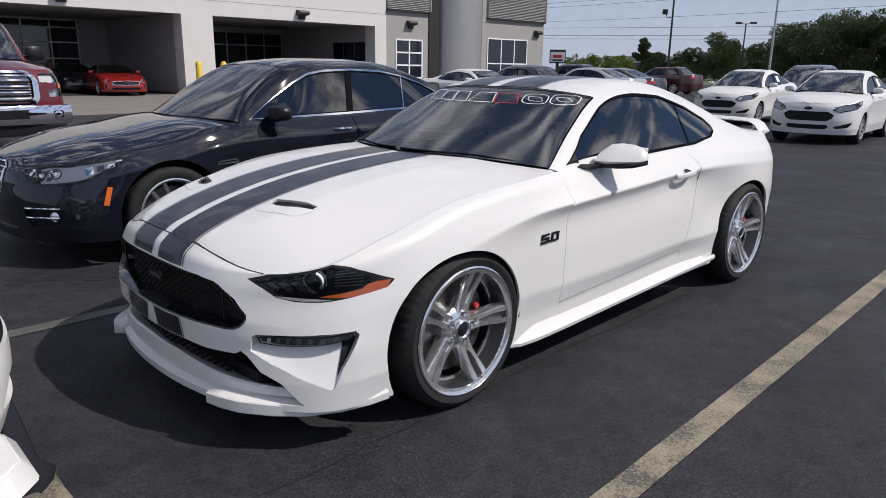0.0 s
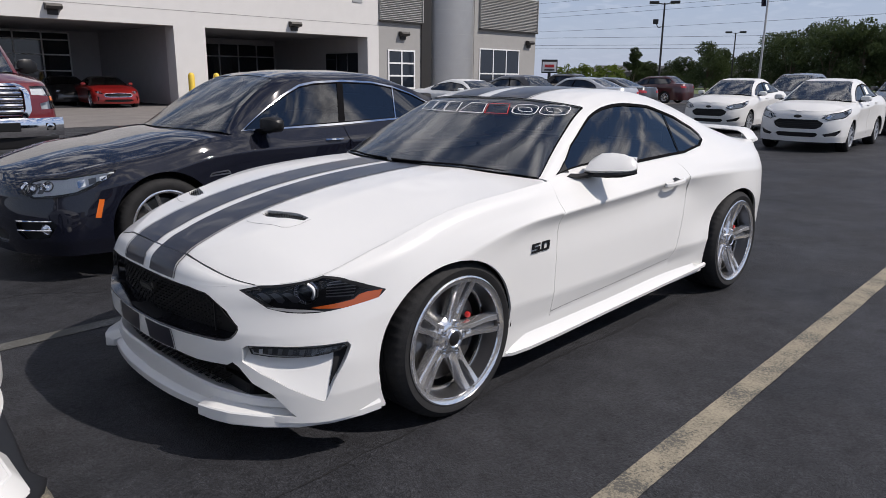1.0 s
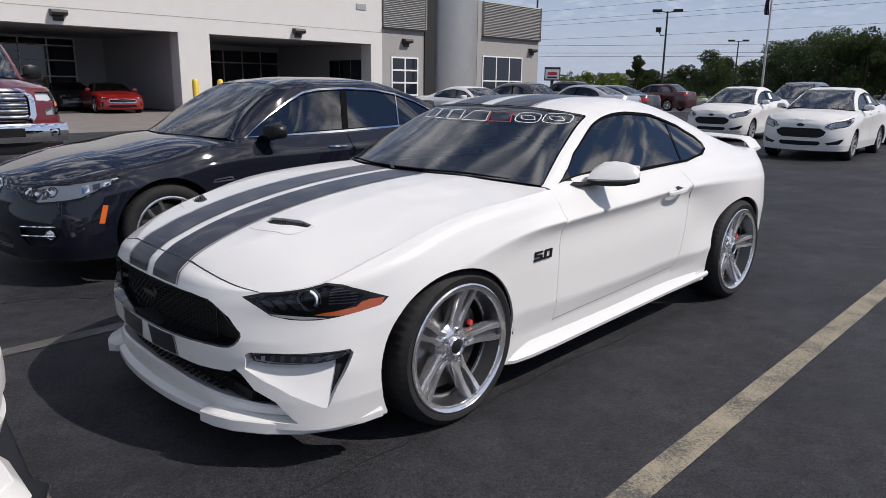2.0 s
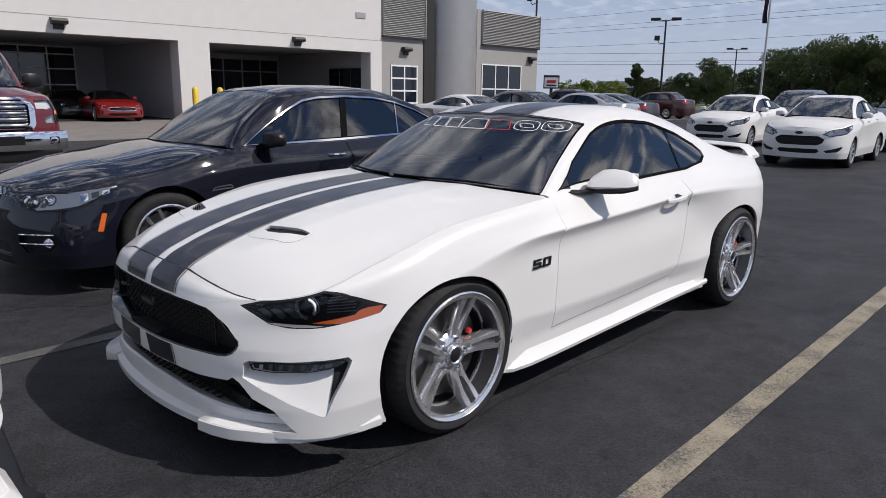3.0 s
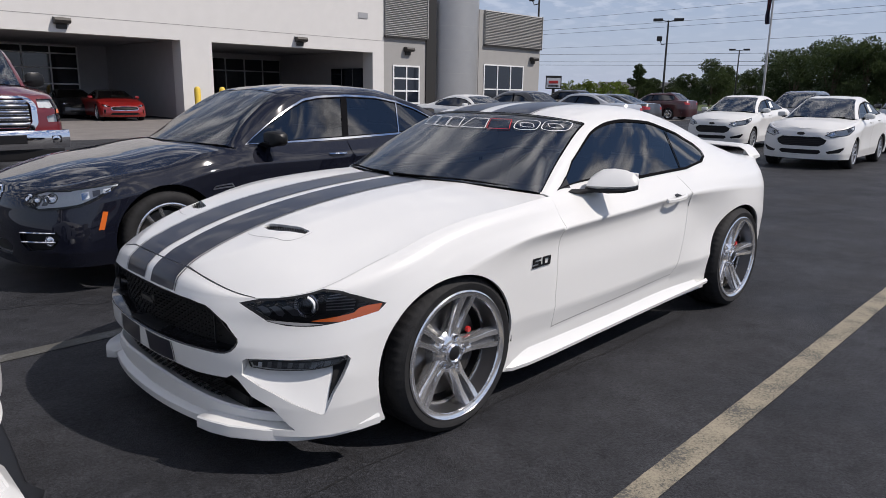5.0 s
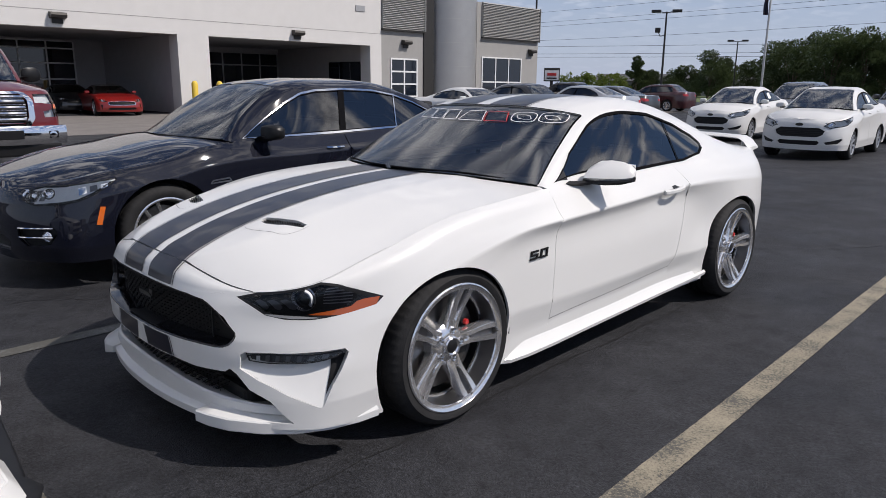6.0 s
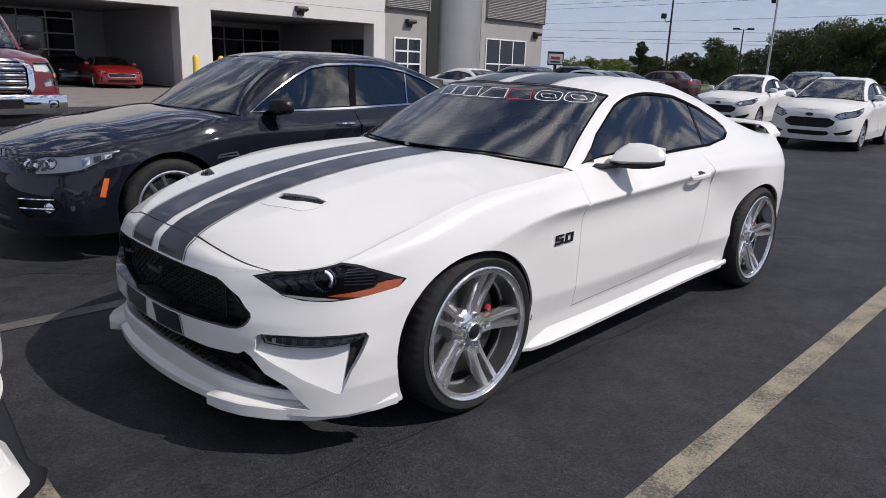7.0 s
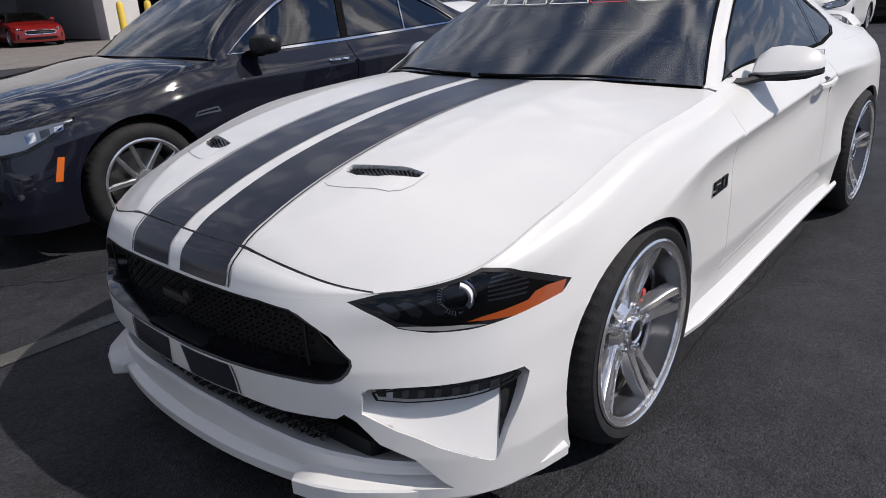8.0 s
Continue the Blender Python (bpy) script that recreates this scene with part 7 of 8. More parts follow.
SEDAN_BIG = dict(w=1.86, wb=2.968, fo=0.93, ro=1.00, ax=-0.59, cowl=-0.31, roof_f=-1.18, roof_r=-2.45, deck_x=-3.32, glass_end=-2.92, screen=0.53, rail_up=0.03, pillar_lean=0.115,
                 crease=[0.25, 0.25, 0.22, 0.17, 0.145, 0.145, 0.15, 0.16, 0.17, 0.20, 0.24, 0.26, 0.26, 0.26],
                 glass_line=[(-0.69, 0.978), (-0.95, 1.13), (-1.18, 1.255), (-1.34, 1.325), (-1.50, 1.352), (-1.80, 1.366), (-2.14, 1.354), (-2.384, 1.314), (-2.611, 1.245), (-2.78, 1.165), (-2.90, 1.085), (-2.92, 1.06), (-2.84, 1.045), (-1.62, 1.0)],
                 door_mid=-1.665, door_end=-2.62,
                 h=1.464, belt_f=0.955, belt_r=1.015, deck=1.06, nose=0.73, wing=0.86, hood_mid=0.875, sill=0.20, r=0.343, rim=0.72, round=0.20,
                 lamp=[(0.575, 0.655), (0.615, 0.70), (0.66, 0.716), (0.74, 0.598), (0.67, 0.592), (0.60, 0.612)], lamp_at=3, lamp_side=[(0.56, 0.727), (0.44, 0.745), (0.32, 0.758), (0.38, 0.715), (0.48, 0.660), (0.57, 0.622)], dark_cell=True, bucket=M_LAMPSILVER, dark_mirror=True,
                 grille=[(0.03, 0.72), (0.10, 0.735), (0.25, 0.725), (0.31, 0.69), (0.30, 0.56), (0.25, 0.47), (0.12, 0.455), (0.03, 0.47)],
                 intake=[(0.02, 0.37), (0.40, 0.37), (0.46, 0.33), (0.42, 0.265), (0.02, 0.26)],
                 fog=[(0.55, 0.43), (0.78, 0.45), (0.80, 0.41), (0.76, 0.33), (0.60, 0.31), (0.55, 0.36)], bar_mat=M_CHROME)
SMALL = dict(w=1.70, wb=2.489, fo=0.83, ro=1.05, ax=-0.46, cowl=-0.12, roof_f=-1.16, roof_r=-2.20, deck_x=-3.02, glass_end=-2.68, door_mid=-1.42, door_end=-2.25,
             h=1.475, belt_f=0.985, belt_r=1.075, deck=1.10, nose=0.815, wing=0.925, hood_mid=0.965, sill=0.21, r=0.305, rim=0.66, round=0.20,
             bucket=M_LAMPSILVER, lamp=[(0.43, 0.690), (0.51, 0.755), (0.60, 0.788), (0.66, 0.672), (0.54, 0.642)], lamp_at=3, lamp_side=[(0.45, 0.822), (0.18, 0.872), (0.27, 0.800), (0.45, 0.712)],
             grille=[(0.02, 0.655), (0.36, 0.655), (0.47, 0.595), (0.44, 0.52), (0.34, 0.47), (0.02, 0.47)],
             intake=[(0.02, 0.40), (0.36, 0.40), (0.40, 0.36), (0.34, 0.31), (0.02, 0.305)],
             fog=[(0.47, 0.37), (0.60, 0.40), (0.75, 0.46), (0.755, 0.42), (0.70, 0.345), (0.52, 0.325)])

bmw = car("dark_sedan", "dark blue-grey executive sedan with chrome window trim", SEDAN_BIG, pose(-0.10, -3.07, 0), M_NAVY, step=0.035, style="multi", trim=M_CHROME)
bm_e, bm_sd, bm_yz = bmw[0], bmw[1], bmw[4]
for mi in (False, True):
    am = bm_sd.find([(0.420, 0.575), (0.452, 0.578), (0.490, 0.455), (0.455, 0.452)], [0, 2], 9.3, 11.8)
    put_sheet("amber_marker", sheet(bm_sd, am, step=0.03, lift=0.003, mirror=mi), M_ORANGE, bm_e, "amber side marker")
    sg = -1 if mi else 1
    for z0, z1 in ((0.435, 0.442), (0.372, 0.380)):
        P = [bm_sd.at(*bm_yz([(y, lerp(z0, z1, k / 7))])[0])[0] for k, y in enumerate(np.linspace(0.56, 0.78, 8))]
        part("fog_trim", tube([(p[0] + 0.004, sg * p[1], p[2]) for p in P], 0.006, 6), M_CHROME, bm_e, "chrome fog trim", smooth=True)
    c = bm_sd.at(*bm_yz([(0.735, 0.385)])[0])[0]
    part("fog_lamp", lathe([(0, 0.010), (0.022, 0.006), (0.030, 0.0), (0.034, 0.005), (0.036, -0.02)], 24, axis="x"), M_CHROME, bm_e, smooth=True, m=Matrix.Translation((c[0] - 0.015, sg * c[1], c[2])) @ pose(0, 0, 0, 0, 0, sg * 40))
    put_sheet("kidney_rim", edge_strip(bm_sd, dense(bm_yz(SEDAN_BIG["grille"], 10.5, 12.99), 0.1), 0.018, 0.006, 1.0, mi), M_CHROME, bm_e, "chrome kidney surround")
    dv = bmw[2].find([(-2.285, 1.035), (-2.297, 1.035), (-2.40, 1.325), (-2.388, 1.325)], [0, 2], 0.05, 6.0, 0.02, 1.0)
    put_sheet("window_divider", sheet(bmw[2], dv, step=0.05, lift=0.0035, mirror=mi), M_CHROME, bm_e, "thin bright window divider")
    vent = bm_sd.find([(-0.34, 0.665), (-0.52, 0.675), (-0.50, 0.70), (-0.36, 0.688)], [0, 2], 7.0, 9.0)
    put_sheet("side_vent", edge_strip(bm_sd, dense(vent, 0.1), 0.006, 0.004, 1.0, mi), M_CHROME, bm_e, "chrome side vent trim")


def small_extras(c):
    """Emblem oval, window sheet and wipers of a small sedan."""
    e, sd, tp, fxz, fyz, hd = c
    q = sd.at(*fyz([(0.02, 0.715)], 10.5, 12.99)[0])[0]
    part("emblem", lathe([(0, 0.012), (0.05, 0.010), (0.062, 0.0)], 24, axis="x"), M_LAMPBODY, e, "dark oval emblem", smooth=True, m=Matrix.Translation((q[0], 0, q[2])) @ Matrix.Diagonal((1, 1.25, 0.55, 1)))
    for mi in (False, True):
        pap = tp.find([(-1.62, 1.13), (-1.86, 1.14), (-1.88, 1.30), (-1.66, 1.29)], [0, 2], 0.05, 6.0, 0.02, 1.0)
        put_sheet("window_sheet", sheet(tp, pap, step=0.05, lift=0.001, mirror=mi), M_PAPER, e, "white price sheet in the window")
    for y0, y1 in ((0.5, 0.0), (-0.05, -0.5)):
        pts = [(-0.19 - 0.25 * (y / 0.73) ** 2, y, 1.026) for y in np.linspace(y0, y1, 6)]
        part("wiper", tube(pts, 0.010, 5), M_RUBBER, e)


for mm in (pose(-14.05, -2.45, 0, 0, 0, 4), pose(-17.4, -5.9, 0, 0, 0, 4)):
    fi = car("small_sedan", "white small sedan parked nose out with a paper in its window", SMALL, mm, M_WHITE, step=0.045, group="white small sedans")
    small_extras(fi)

# white sports coupe whose front corner shows beside the eye
SPORT = dict(w=1.90, wb=2.72, fo=0.90, ro=1.05, ax=-0.62, cowl=-0.32, roof_f=-1.25, roof_r=-2.20, deck_x=-3.20, glass_end=-2.60, door_mid=-1.75, door_end=-1.95, two_door=True,
             h=1.36, belt_f=0.94, belt_r=0.97, deck=0.99, nose=0.66, wing=0.875, hood_mid=0.84, sill=0.18, r=0.34, rim=0.74, round=0.22,
             lamp=[(0.50, 0.62), (0.62, 0.665), (0.78, 0.70), (0.84, 0.68), (0.78, 0.62), (0.64, 0.585)],
             grille=[(0.02, 0.61), (0.50, 0.60), (0.56, 0.52), (0.50, 0.46), (0.02, 0.45)],
             intake=[(0.02, 0.36), (0.50, 0.36), (0.60, 0.28), (0.02, 0.24)],
             fog=[(0.72, 0.47), (0.80, 0.48), (0.80, 0.30), (0.76, 0.30)])
near = car("white_sports_coupe", "white sports coupe parked nose to nose, black lip under its bumper", SPORT, pose(2.375, -0.335, 0, 0, 0, 180), M_WHITE, step=0.04, style="multi")
rings = []
for x, y in ((0.94, 0.0), (0.935, 0.2), (0.92, 0.41), (0.89, 0.76), (0.92, 0.85), (0.89, 0.93), (0.84, 0.99), (0.68, 1.0)):
    x, y = x - 0.02, y * 0.965
    rings.append([(x - 0.14, y * 0.93, 0.165), (x, y, 0.150), (x + 0.01, y * 1.005, 0.142), (x - 0.14, y * 0.93, 0.135)])
rings = [[(x, -y, z) for x, y, z in r] for r in rings[:0:-1]] + rings
for s in (1, -1):
    wing_xy = [(0.74, 0.55), (0.85, 0.60), (0.85, 0.78), (0.85, 0.90), (0.77, 0.985), (0.64, 0.97), (0.58, 0.75)]
    wl = prism(wing_xy, 0.07, lambda u, v, w: (lerp(u, 0.72, 0.35 * (w / 0.07)), s * lerp(v, 0.78, 0.25 * (w / 0.07)), 0.155 + w))
    bmesh.ops.bevel(wl, geom=wl.edges[:], offset=0.008, segments=2, affect="EDGES")
    part("corner_winglet", wl, M_WHITE, near[0], "white bumper corner", smooth=True)
part("front_lip", loft(rings), M_PLASTIC, near[0], "black front lip", smooth=True)

# pickup truck
TRUCK = dict(w=2.03, wb=3.68, fo=0.93, ro=1.20, ax=-0.55, cowl=-0.20, roof_f=-1.02, roof_r=-2.55, deck_x=-2.95, glass_end=-2.75, door_mid=-1.55, door_end=-2.50,
             h=2.02, belt_f=1.39, belt_r=1.41, deck=1.42, nose=1.27, wing=1.36, hood_mid=1.40, sill=0.50, mirror=1.9, bucket=M_LAMPSILVER, r=0.40, rim=0.62, round=0.06, roof_w=0.76,
             lamp=[(0.62, 1.235), (0.975, 1.245), (0.985, 0.93), (0.74, 0.92), (0.73, 1.00), (0.86, 1.03), (0.86, 1.10), (0.63, 1.12)],
             grille=[(0.02, 1.24), (0.44, 1.24), (0.53, 1.15), (0.53, 0.93), (0.46, 0.83), (0.02, 0.83)],
             intake=[(0.02, 0.66), (0.50, 0.66), (0.56, 0.62), (0.50, 0.56), (0.02, 0.56)], bar_mat=M_CHROME)
TR = car("red_pickup_truck", "ruby red pickup truck with a chrome grille and bumper", TRUCK, pose(-0.20, -8.98, 0, 0, 0, 90), M_REDTRUCK, step=0.05, style="multi")
tr_sd, tr_yz = TR[1], TR[4]
gr = TRUCK["grille"]
put_sheet("grille_surround", edge_strip(tr_sd, dense(tr_yz(gr, 10.5, 12.99), 0.1, False), 0.07, 0.012, 1.0, False, closed=False, inner=False), M_CHROME, TR[0], "chrome grille surround")
put_sheet("grille_surround", edge_strip(tr_sd, dense(tr_yz(gr, 10.5, 12.99), 0.1, False), 0.07, 0.012, 1.0, True, closed=False, inner=False), M_CHROME, TR[0])
for zz in (0.90, 0.98, 1.06, 1.14, 1.20):
    for s in (1, -1):
        pts = [tr_sd.at(*tr_yz([(y, zz)], 10.5, 12.99)[0])[0] for y in np.linspace(0.03, 0.49, 6)]
        part("grille_bar", tube([(p[0] + 0.005, s * p[1], p[2]) for p in pts], 0.022, 6), M_CHROME, TR[0], "chrome grille bar", smooth=True)
rings = []
for y in np.linspace(-1.0, 1.0, 15):
    x = 1.05 - 0.16 * abs(y) ** 3
    rings.append([(x - 0.25, y, 0.80), (x - 0.02, y, 0.81), (x, y, 0.77), (x + 0.01, y, 0.66), (x - 0.03, y, 0.56), (x - 0.25, y, 0.55)])
part("chrome_bumper", loft(rings), M_CHROME, TR[0], "chrome front bumper", smooth=True)
part("plate_panel", box(1.02, 1.062, -0.42, 0.42, 0.64, 0.76, 0.01), M_PLASTIC, TR[0], "black panel in the bumper")
for s in (1, -1):
    am = tr_yz([(0.88, 1.035), (0.965, 1.045), (0.965, 1.09), (0.88, 1.095)], 9.6, 12.9)
    put_sheet("amber_cell", sheet(tr_sd, dense(am, 0.1), step=0.05, lift=0.003, mirror=s < 0), M_ORANGE, TR[0], "amber lamp cell")
part("valance", box(0.60, 0.97, -0.90, 0.90, 0.40, 0.57, 0.03), M_PLASTIC, TR[0], "black lower valance")
for s in (1, -1):
    part("fog_lamp", box(0.93, 0.99, s * 0.80 - 0.07, s * 0.80 + 0.07, 0.64, 0.74, 0.02), M_PLASTIC, TR[0])
    part("lamp_lens", lathe([(0, 0.006), (0.04, 0.004), (0.05, 0.0)], 16, axis="x"), M_CHROME, TR[0], smooth=True, m=pose(0.992, s * 0.80, 0.69))

# red sports car inside the bay
ROADSTER = dict(SPORT, w=1.92, h=1.31, wb=2.62, fo=0.90, nose=0.62, wing=0.84, hood_mid=0.80, belt_f=0.90, belt_r=0.92, deck=0.93, roof_mat=M_BLACKCAR, bucket=M_LAMPGREY)
RS = car("red_sports_car", "bright red low sports car parked inside the bay", ROADSTER, pose(-9.35, -28.95, 0, 0, 0, 84), M_RED, step=0.07, style="multi")
put_sheet("grille_frame", edge_strip(RS[1], dense(RS[4](ROADSTER["grille"], 10.5, 12.99), 0.1, False), 0.03, 0.006, 1.0, False, closed=False), M_CHROME, RS[0])
put_sheet("grille_frame", edge_strip(RS[1], dense(RS[4](ROADSTER["grille"], 10.5, 12.99), 0.1, False), 0.03, 0.006, 1.0, True, closed=False), M_CHROME, RS[0])

car("black_sports_car", "black low sports car parked deep inside the bay", ROADSTER, pose(-8.7, -32.2, 0, 0, 0, 86), M_BLACKCAR, step=0.09, style="multi", inside_on=False, glass=M_WINDOW)

# the far row
MIDS = dict(SEDAN_BIG, h=1.47, w=1.84)
CROSS = dict(SMALL, w=1.86, h=1.66, wb=2.70, belt_f=1.05, belt_r=1.14, deck=1.16, wing=0.98, nose=0.86, hood_mid=1.01, r=0.345, door_end=-2.40, glass_end=-2.95, deck_x=-3.3, roof_r=-2.75)
car("white_coupe_far", "white two-door coupe parked in the far row", SPORT, pose(-15.6, -12.4, 0, 0, 0, 88), M_WHITE, step=0.08, style="multi", group="far row of cars", inside_on=False, glass=M_WINDOW)
for nm, lab, sp, x, y, rz, pt in (
        ("black_sedan", "black sedan with a window sheet in the far row", dict(MIDS, h=1.52), -18.9, -12.6, 87, M_BLACKCAR),
        ("silver_sedan", "silver sedan parked in the far row", MIDS, -23.0, -16.0, -92, M_SILVER),
        ("grey_sedan", "dark grey sedan with red tail lamps in the far row", MIDS, -26.7, -17.2, -92, M_GREYCAR),
        ("red_crossover", "dark red crossover parked in the far row", dict(CROSS, h=1.60), -38.8, -21.3, -91, M_MAROON),
        ("black_crossover", "black crossover parked beyond the far row", CROSS, -33.6, -24.6, -91, M_BLACKCAR),
        ("grey_crossover", "dark crossover parked behind the white sedans", CROSS, -24.2, -6.7, 3, M_GREYCAR),
        ("black_wagon", "black crossover standing beyond the white sedans", dict(CROSS, h=1.85, belt_f=1.15, belt_r=1.2, deck=1.25), -20.6, -2.2, 3, M_BLACKCAR)):
    car(nm, lab, sp, pose(x, y, 0, 0, 0, rz), pt, step=0.09, style="multi", group="far row of cars", inside_on=False, glass=M_WINDOW)


# ---- dealership building: its front runs along y = -29 ----
FY = -29.0
BD = thing("dealership_building", "white and grey dealership building with deep drive-through bays and metal louvres", "building")


def wall_box(name, x0, x1, y0, y1, z0, z1, material, parent=BD, label="", bevel=0.0):
    return part(name, box(min(x0, x1), max(x0, x1), min(y0, y1), max(y0, y1), z0, z1, bevel), material, parent, label)


wall_box("parapet_wall", 12, -24.1, FY - 0.5, FY, 3.53, 8.2, M_STUCCO)
wall_box("pier", -12.25, -13.75, FY - 0.9, FY - 0.002, 0, 3.53, M_STUCCO)
wall_box("pier", -23.3, -24.1, FY - 0.9, FY - 0.002, 0, 3.53, M_STUCCO)
wall_box("pier", 12, 10.6, FY - 0.9, FY - 0.002, 0, 3.53, M_STUCCO)
wall_box("joint_line", 12, -24.1, FY, FY + 0.006, 4.18, 4.205, M_GREYSTUCCO)
BACK = FY - 10.2
wall_box("bay_ceiling", 12, -24.1, BACK, FY - 0.5, 3.6, 3.8, M_SOFFIT)
wall_box("bay_side_wall", -12.5, -13.5, BACK, FY - 0.9, 0, 3.6, M_SOFFIT)
wall_box("bay_end_wall", -23.6, -24.1, BACK, FY - 0.9, 0, 3.6, M_SOFFIT)
wall_box("bay_end_wall", 11.8, 12.0, BACK, FY - 0.9, 0, 3.6, M_SOFFIT)
wall_box("bay_back_wall", 12, -24.1, BACK - 0.3, BACK, 0, 3.8, M_SOFFIT)
wall_box("roof_slab", 12, -27, BACK - 14, FY - 0.5, 7.2, 7.4, M_SOFFIT)


def glazing(name, x0, x1, z0, z1, y, cols, rows, bar, bar_mat, out=1, label=""):
    """A window with its own bars and panes in a wall that faces +y."""
    e = new(name)
    e.parent = BD
    if label:
        e["label"] = label
    part("pane", box(x0, x1, y - 0.02, y + 0.012, z0, z1), M_WINDOW, e)
    for k in range(cols + 1):
        x = x0 + (x1 - x0) * k / cols
        part("mullion", box(x - bar / 2, x + bar / 2, y + 0.012, y + 0.05, z0 - bar / 2, z1 + bar / 2, 0.004), bar_mat, e)
    for k in range(rows + 1):
        z = z0 + (z1 - z0) * k / rows
        for c in range(cols):
            xa, xb = x0 + (x1 - x0) * c / cols + bar / 2, x0 + (x1 - x0) * (c + 1) / cols - bar / 2
            part("transom", box(xa, xb, y + 0.014, y + 0.048, z - bar / 2, z + bar / 2, 0.004), bar_mat, e)
    return e




def shopfront(x0, x1, zs, y, pitch, bar_mat, label):
    """A tall glazed front: one pane, uprights at a pitch, rails at given heights."""
    e = new("bay_window")
    e.parent = BD
    e["label"] = label
    n = round((x1 - x0) / pitch)
    for c in range(n):
        for za, zb in zip(zs, zs[1:]):
            part("pane", box(x0 + c * pitch + 0.03, x0 + (c + 1) * pitch - 0.03, y - 0.02, y + 0.02, za + 0.03, zb - 0.03), M_WINDOW, e)
    for c in range(n + 1):
        part("mullion", box(x0 + c * pitch - 0.035, x0 + c * pitch + 0.035, y, y + 0.07, zs[0], zs[-1], 0.005), bar_mat, e)
    for z in zs:
        for c in range(n):
            part("transom", box(x0 + c * pitch + 0.035, x0 + (c + 1) * pitch - 0.035, y, y + 0.065, z - 0.035, z + 0.035, 0.005), bar_mat, e)


shopfront(-10.96, -0.24, (0.03, 0.73, 1.53, 2.36, 3.12, 3.5), BACK, 1.34, M_ALU, "tall glazed shopfront with white bars")
shopfront(-23.5, -18.3, (0.03, 2.55, 3.3), BACK, 1.3, M_ALUGREY, "dark shopfront with grey bars")
side = new("bay_window")
side.parent = BD
for k in range(3):
    part("pane", box(-23.62, -23.57, -33.4 + k * 1.07, -32.4 + k * 1.07, 0.9, 2.7), M_WINDOW, side)
part("lintel", box(-23.61, -23.55, -33.45, -30.15, 2.7, 2.76), M_ALUGREY, side)

# grey wing, round tower and far wing
wall_box("grey_wall", -24.1, -27.35, FY - 6, FY - 0.03, 0, 7.0, M_GREYSTUCCO)
wall_box("return_wall", -27.35, -28.6, FY - 6, FY - 0.6, 0, 7.0, M_GREYSTUCCO)
wall_box("far_wall", -32.0, -38.3, FY - 10, FY - 0.03, 0, 6.6, M_GREYSTUCCO)
tower = lathe([(2.02, 0.0), (2.02, 9.5), (0.0, 9.5)], 64, axis="z")
part("round_tower", tower, M_METALPANEL, BD, "round grey metal-clad tower", smooth=True, m=pose(-30.25, FY - 1.2, 0))
for z in (2.55, 3.95, 5.35, 6.75):
    part("tower_joint", lathe([(2.024, z), (2.024, z + 0.02)], 64, axis="z"), M_LOUVRE, BD, smooth=True, m=pose(-30.25, FY - 1.2, 0))


def louvre_panel(x0, x1, z0, z1):
    e = new("louvre_panel")
    e.parent = BD
    e["label"] = "grey horizontal metal louvres"
    part("backing", box(x1, x0, FY - 0.02, FY + 0.05, z0, z1), M_LOUVRE, e)
    n = int((z1 - z0) / 0.095)
    me = None
    for k in range(n):
        z = z0 + (z1 - z0) * (k + 0.5) / n
        if me is None:
            bm = bmesh.new()
            v = [bm.verts.new(q) for q in ((x1, 0.05, -0.04), (x0, 0.05, -0.04), (x0, 0.15, -0.03), (x1, 0.15, -0.03), (x1, 0.05, 0.035), (x0, 0.05, 0.035))]
            for f in ((0, 1, 2, 3), (3, 2, 5, 4), (1, 5, 2), (0, 3, 4)):
                bm.faces.new([v[i] for i in f])
            bmesh.ops.recalc_face_normals(bm, faces=bm.faces)
            me = bpy.data.meshes.new("slat")
            bm.to_mesh(me)
            bm.free()
            me.materials.append(M_LOUVRE)
        part("slat", me, M_LOUVRE, e, m=Matrix.Translation((0, FY, z)))
    part("sill_trim", box(x1 - 0.04, x0 + 0.04, FY - 0.02, FY + 0.17, z0 - 0.08, z0), M_LAMPBODY, e)
    part("end_trim", box(x1 - 0.05, x1, FY - 0.02, FY + 0.17, z0, z1), M_LOUVRE, e)


louvre_panel(-24.15, -27.35, 4.5, 6.95)
louvre_panel(-32.45, -38.25, 4.48, 6.62)
wall_box("dark_fin", -27.35, -28.15, FY - 0.6, FY + 0.05, 0, 6.85, M_LAMPBODY)
glazing("window_unit", -26.82, -24.82, 0.75, 2.88, FY - 0.03, 2, 3, 0.09, M_ALU, label="white-barred window with blue reflections")
glazing("window_unit", -36.5, -32.55, 0.1, 3.22, FY - 0.03, 3, 2, 0.08, M_ALU, label="white-barred shopfront window")
wall_box("vent_grille", -22.3, -22.95, FY, FY + 0.04, 5.3, 5.6, M_ALUGREY)

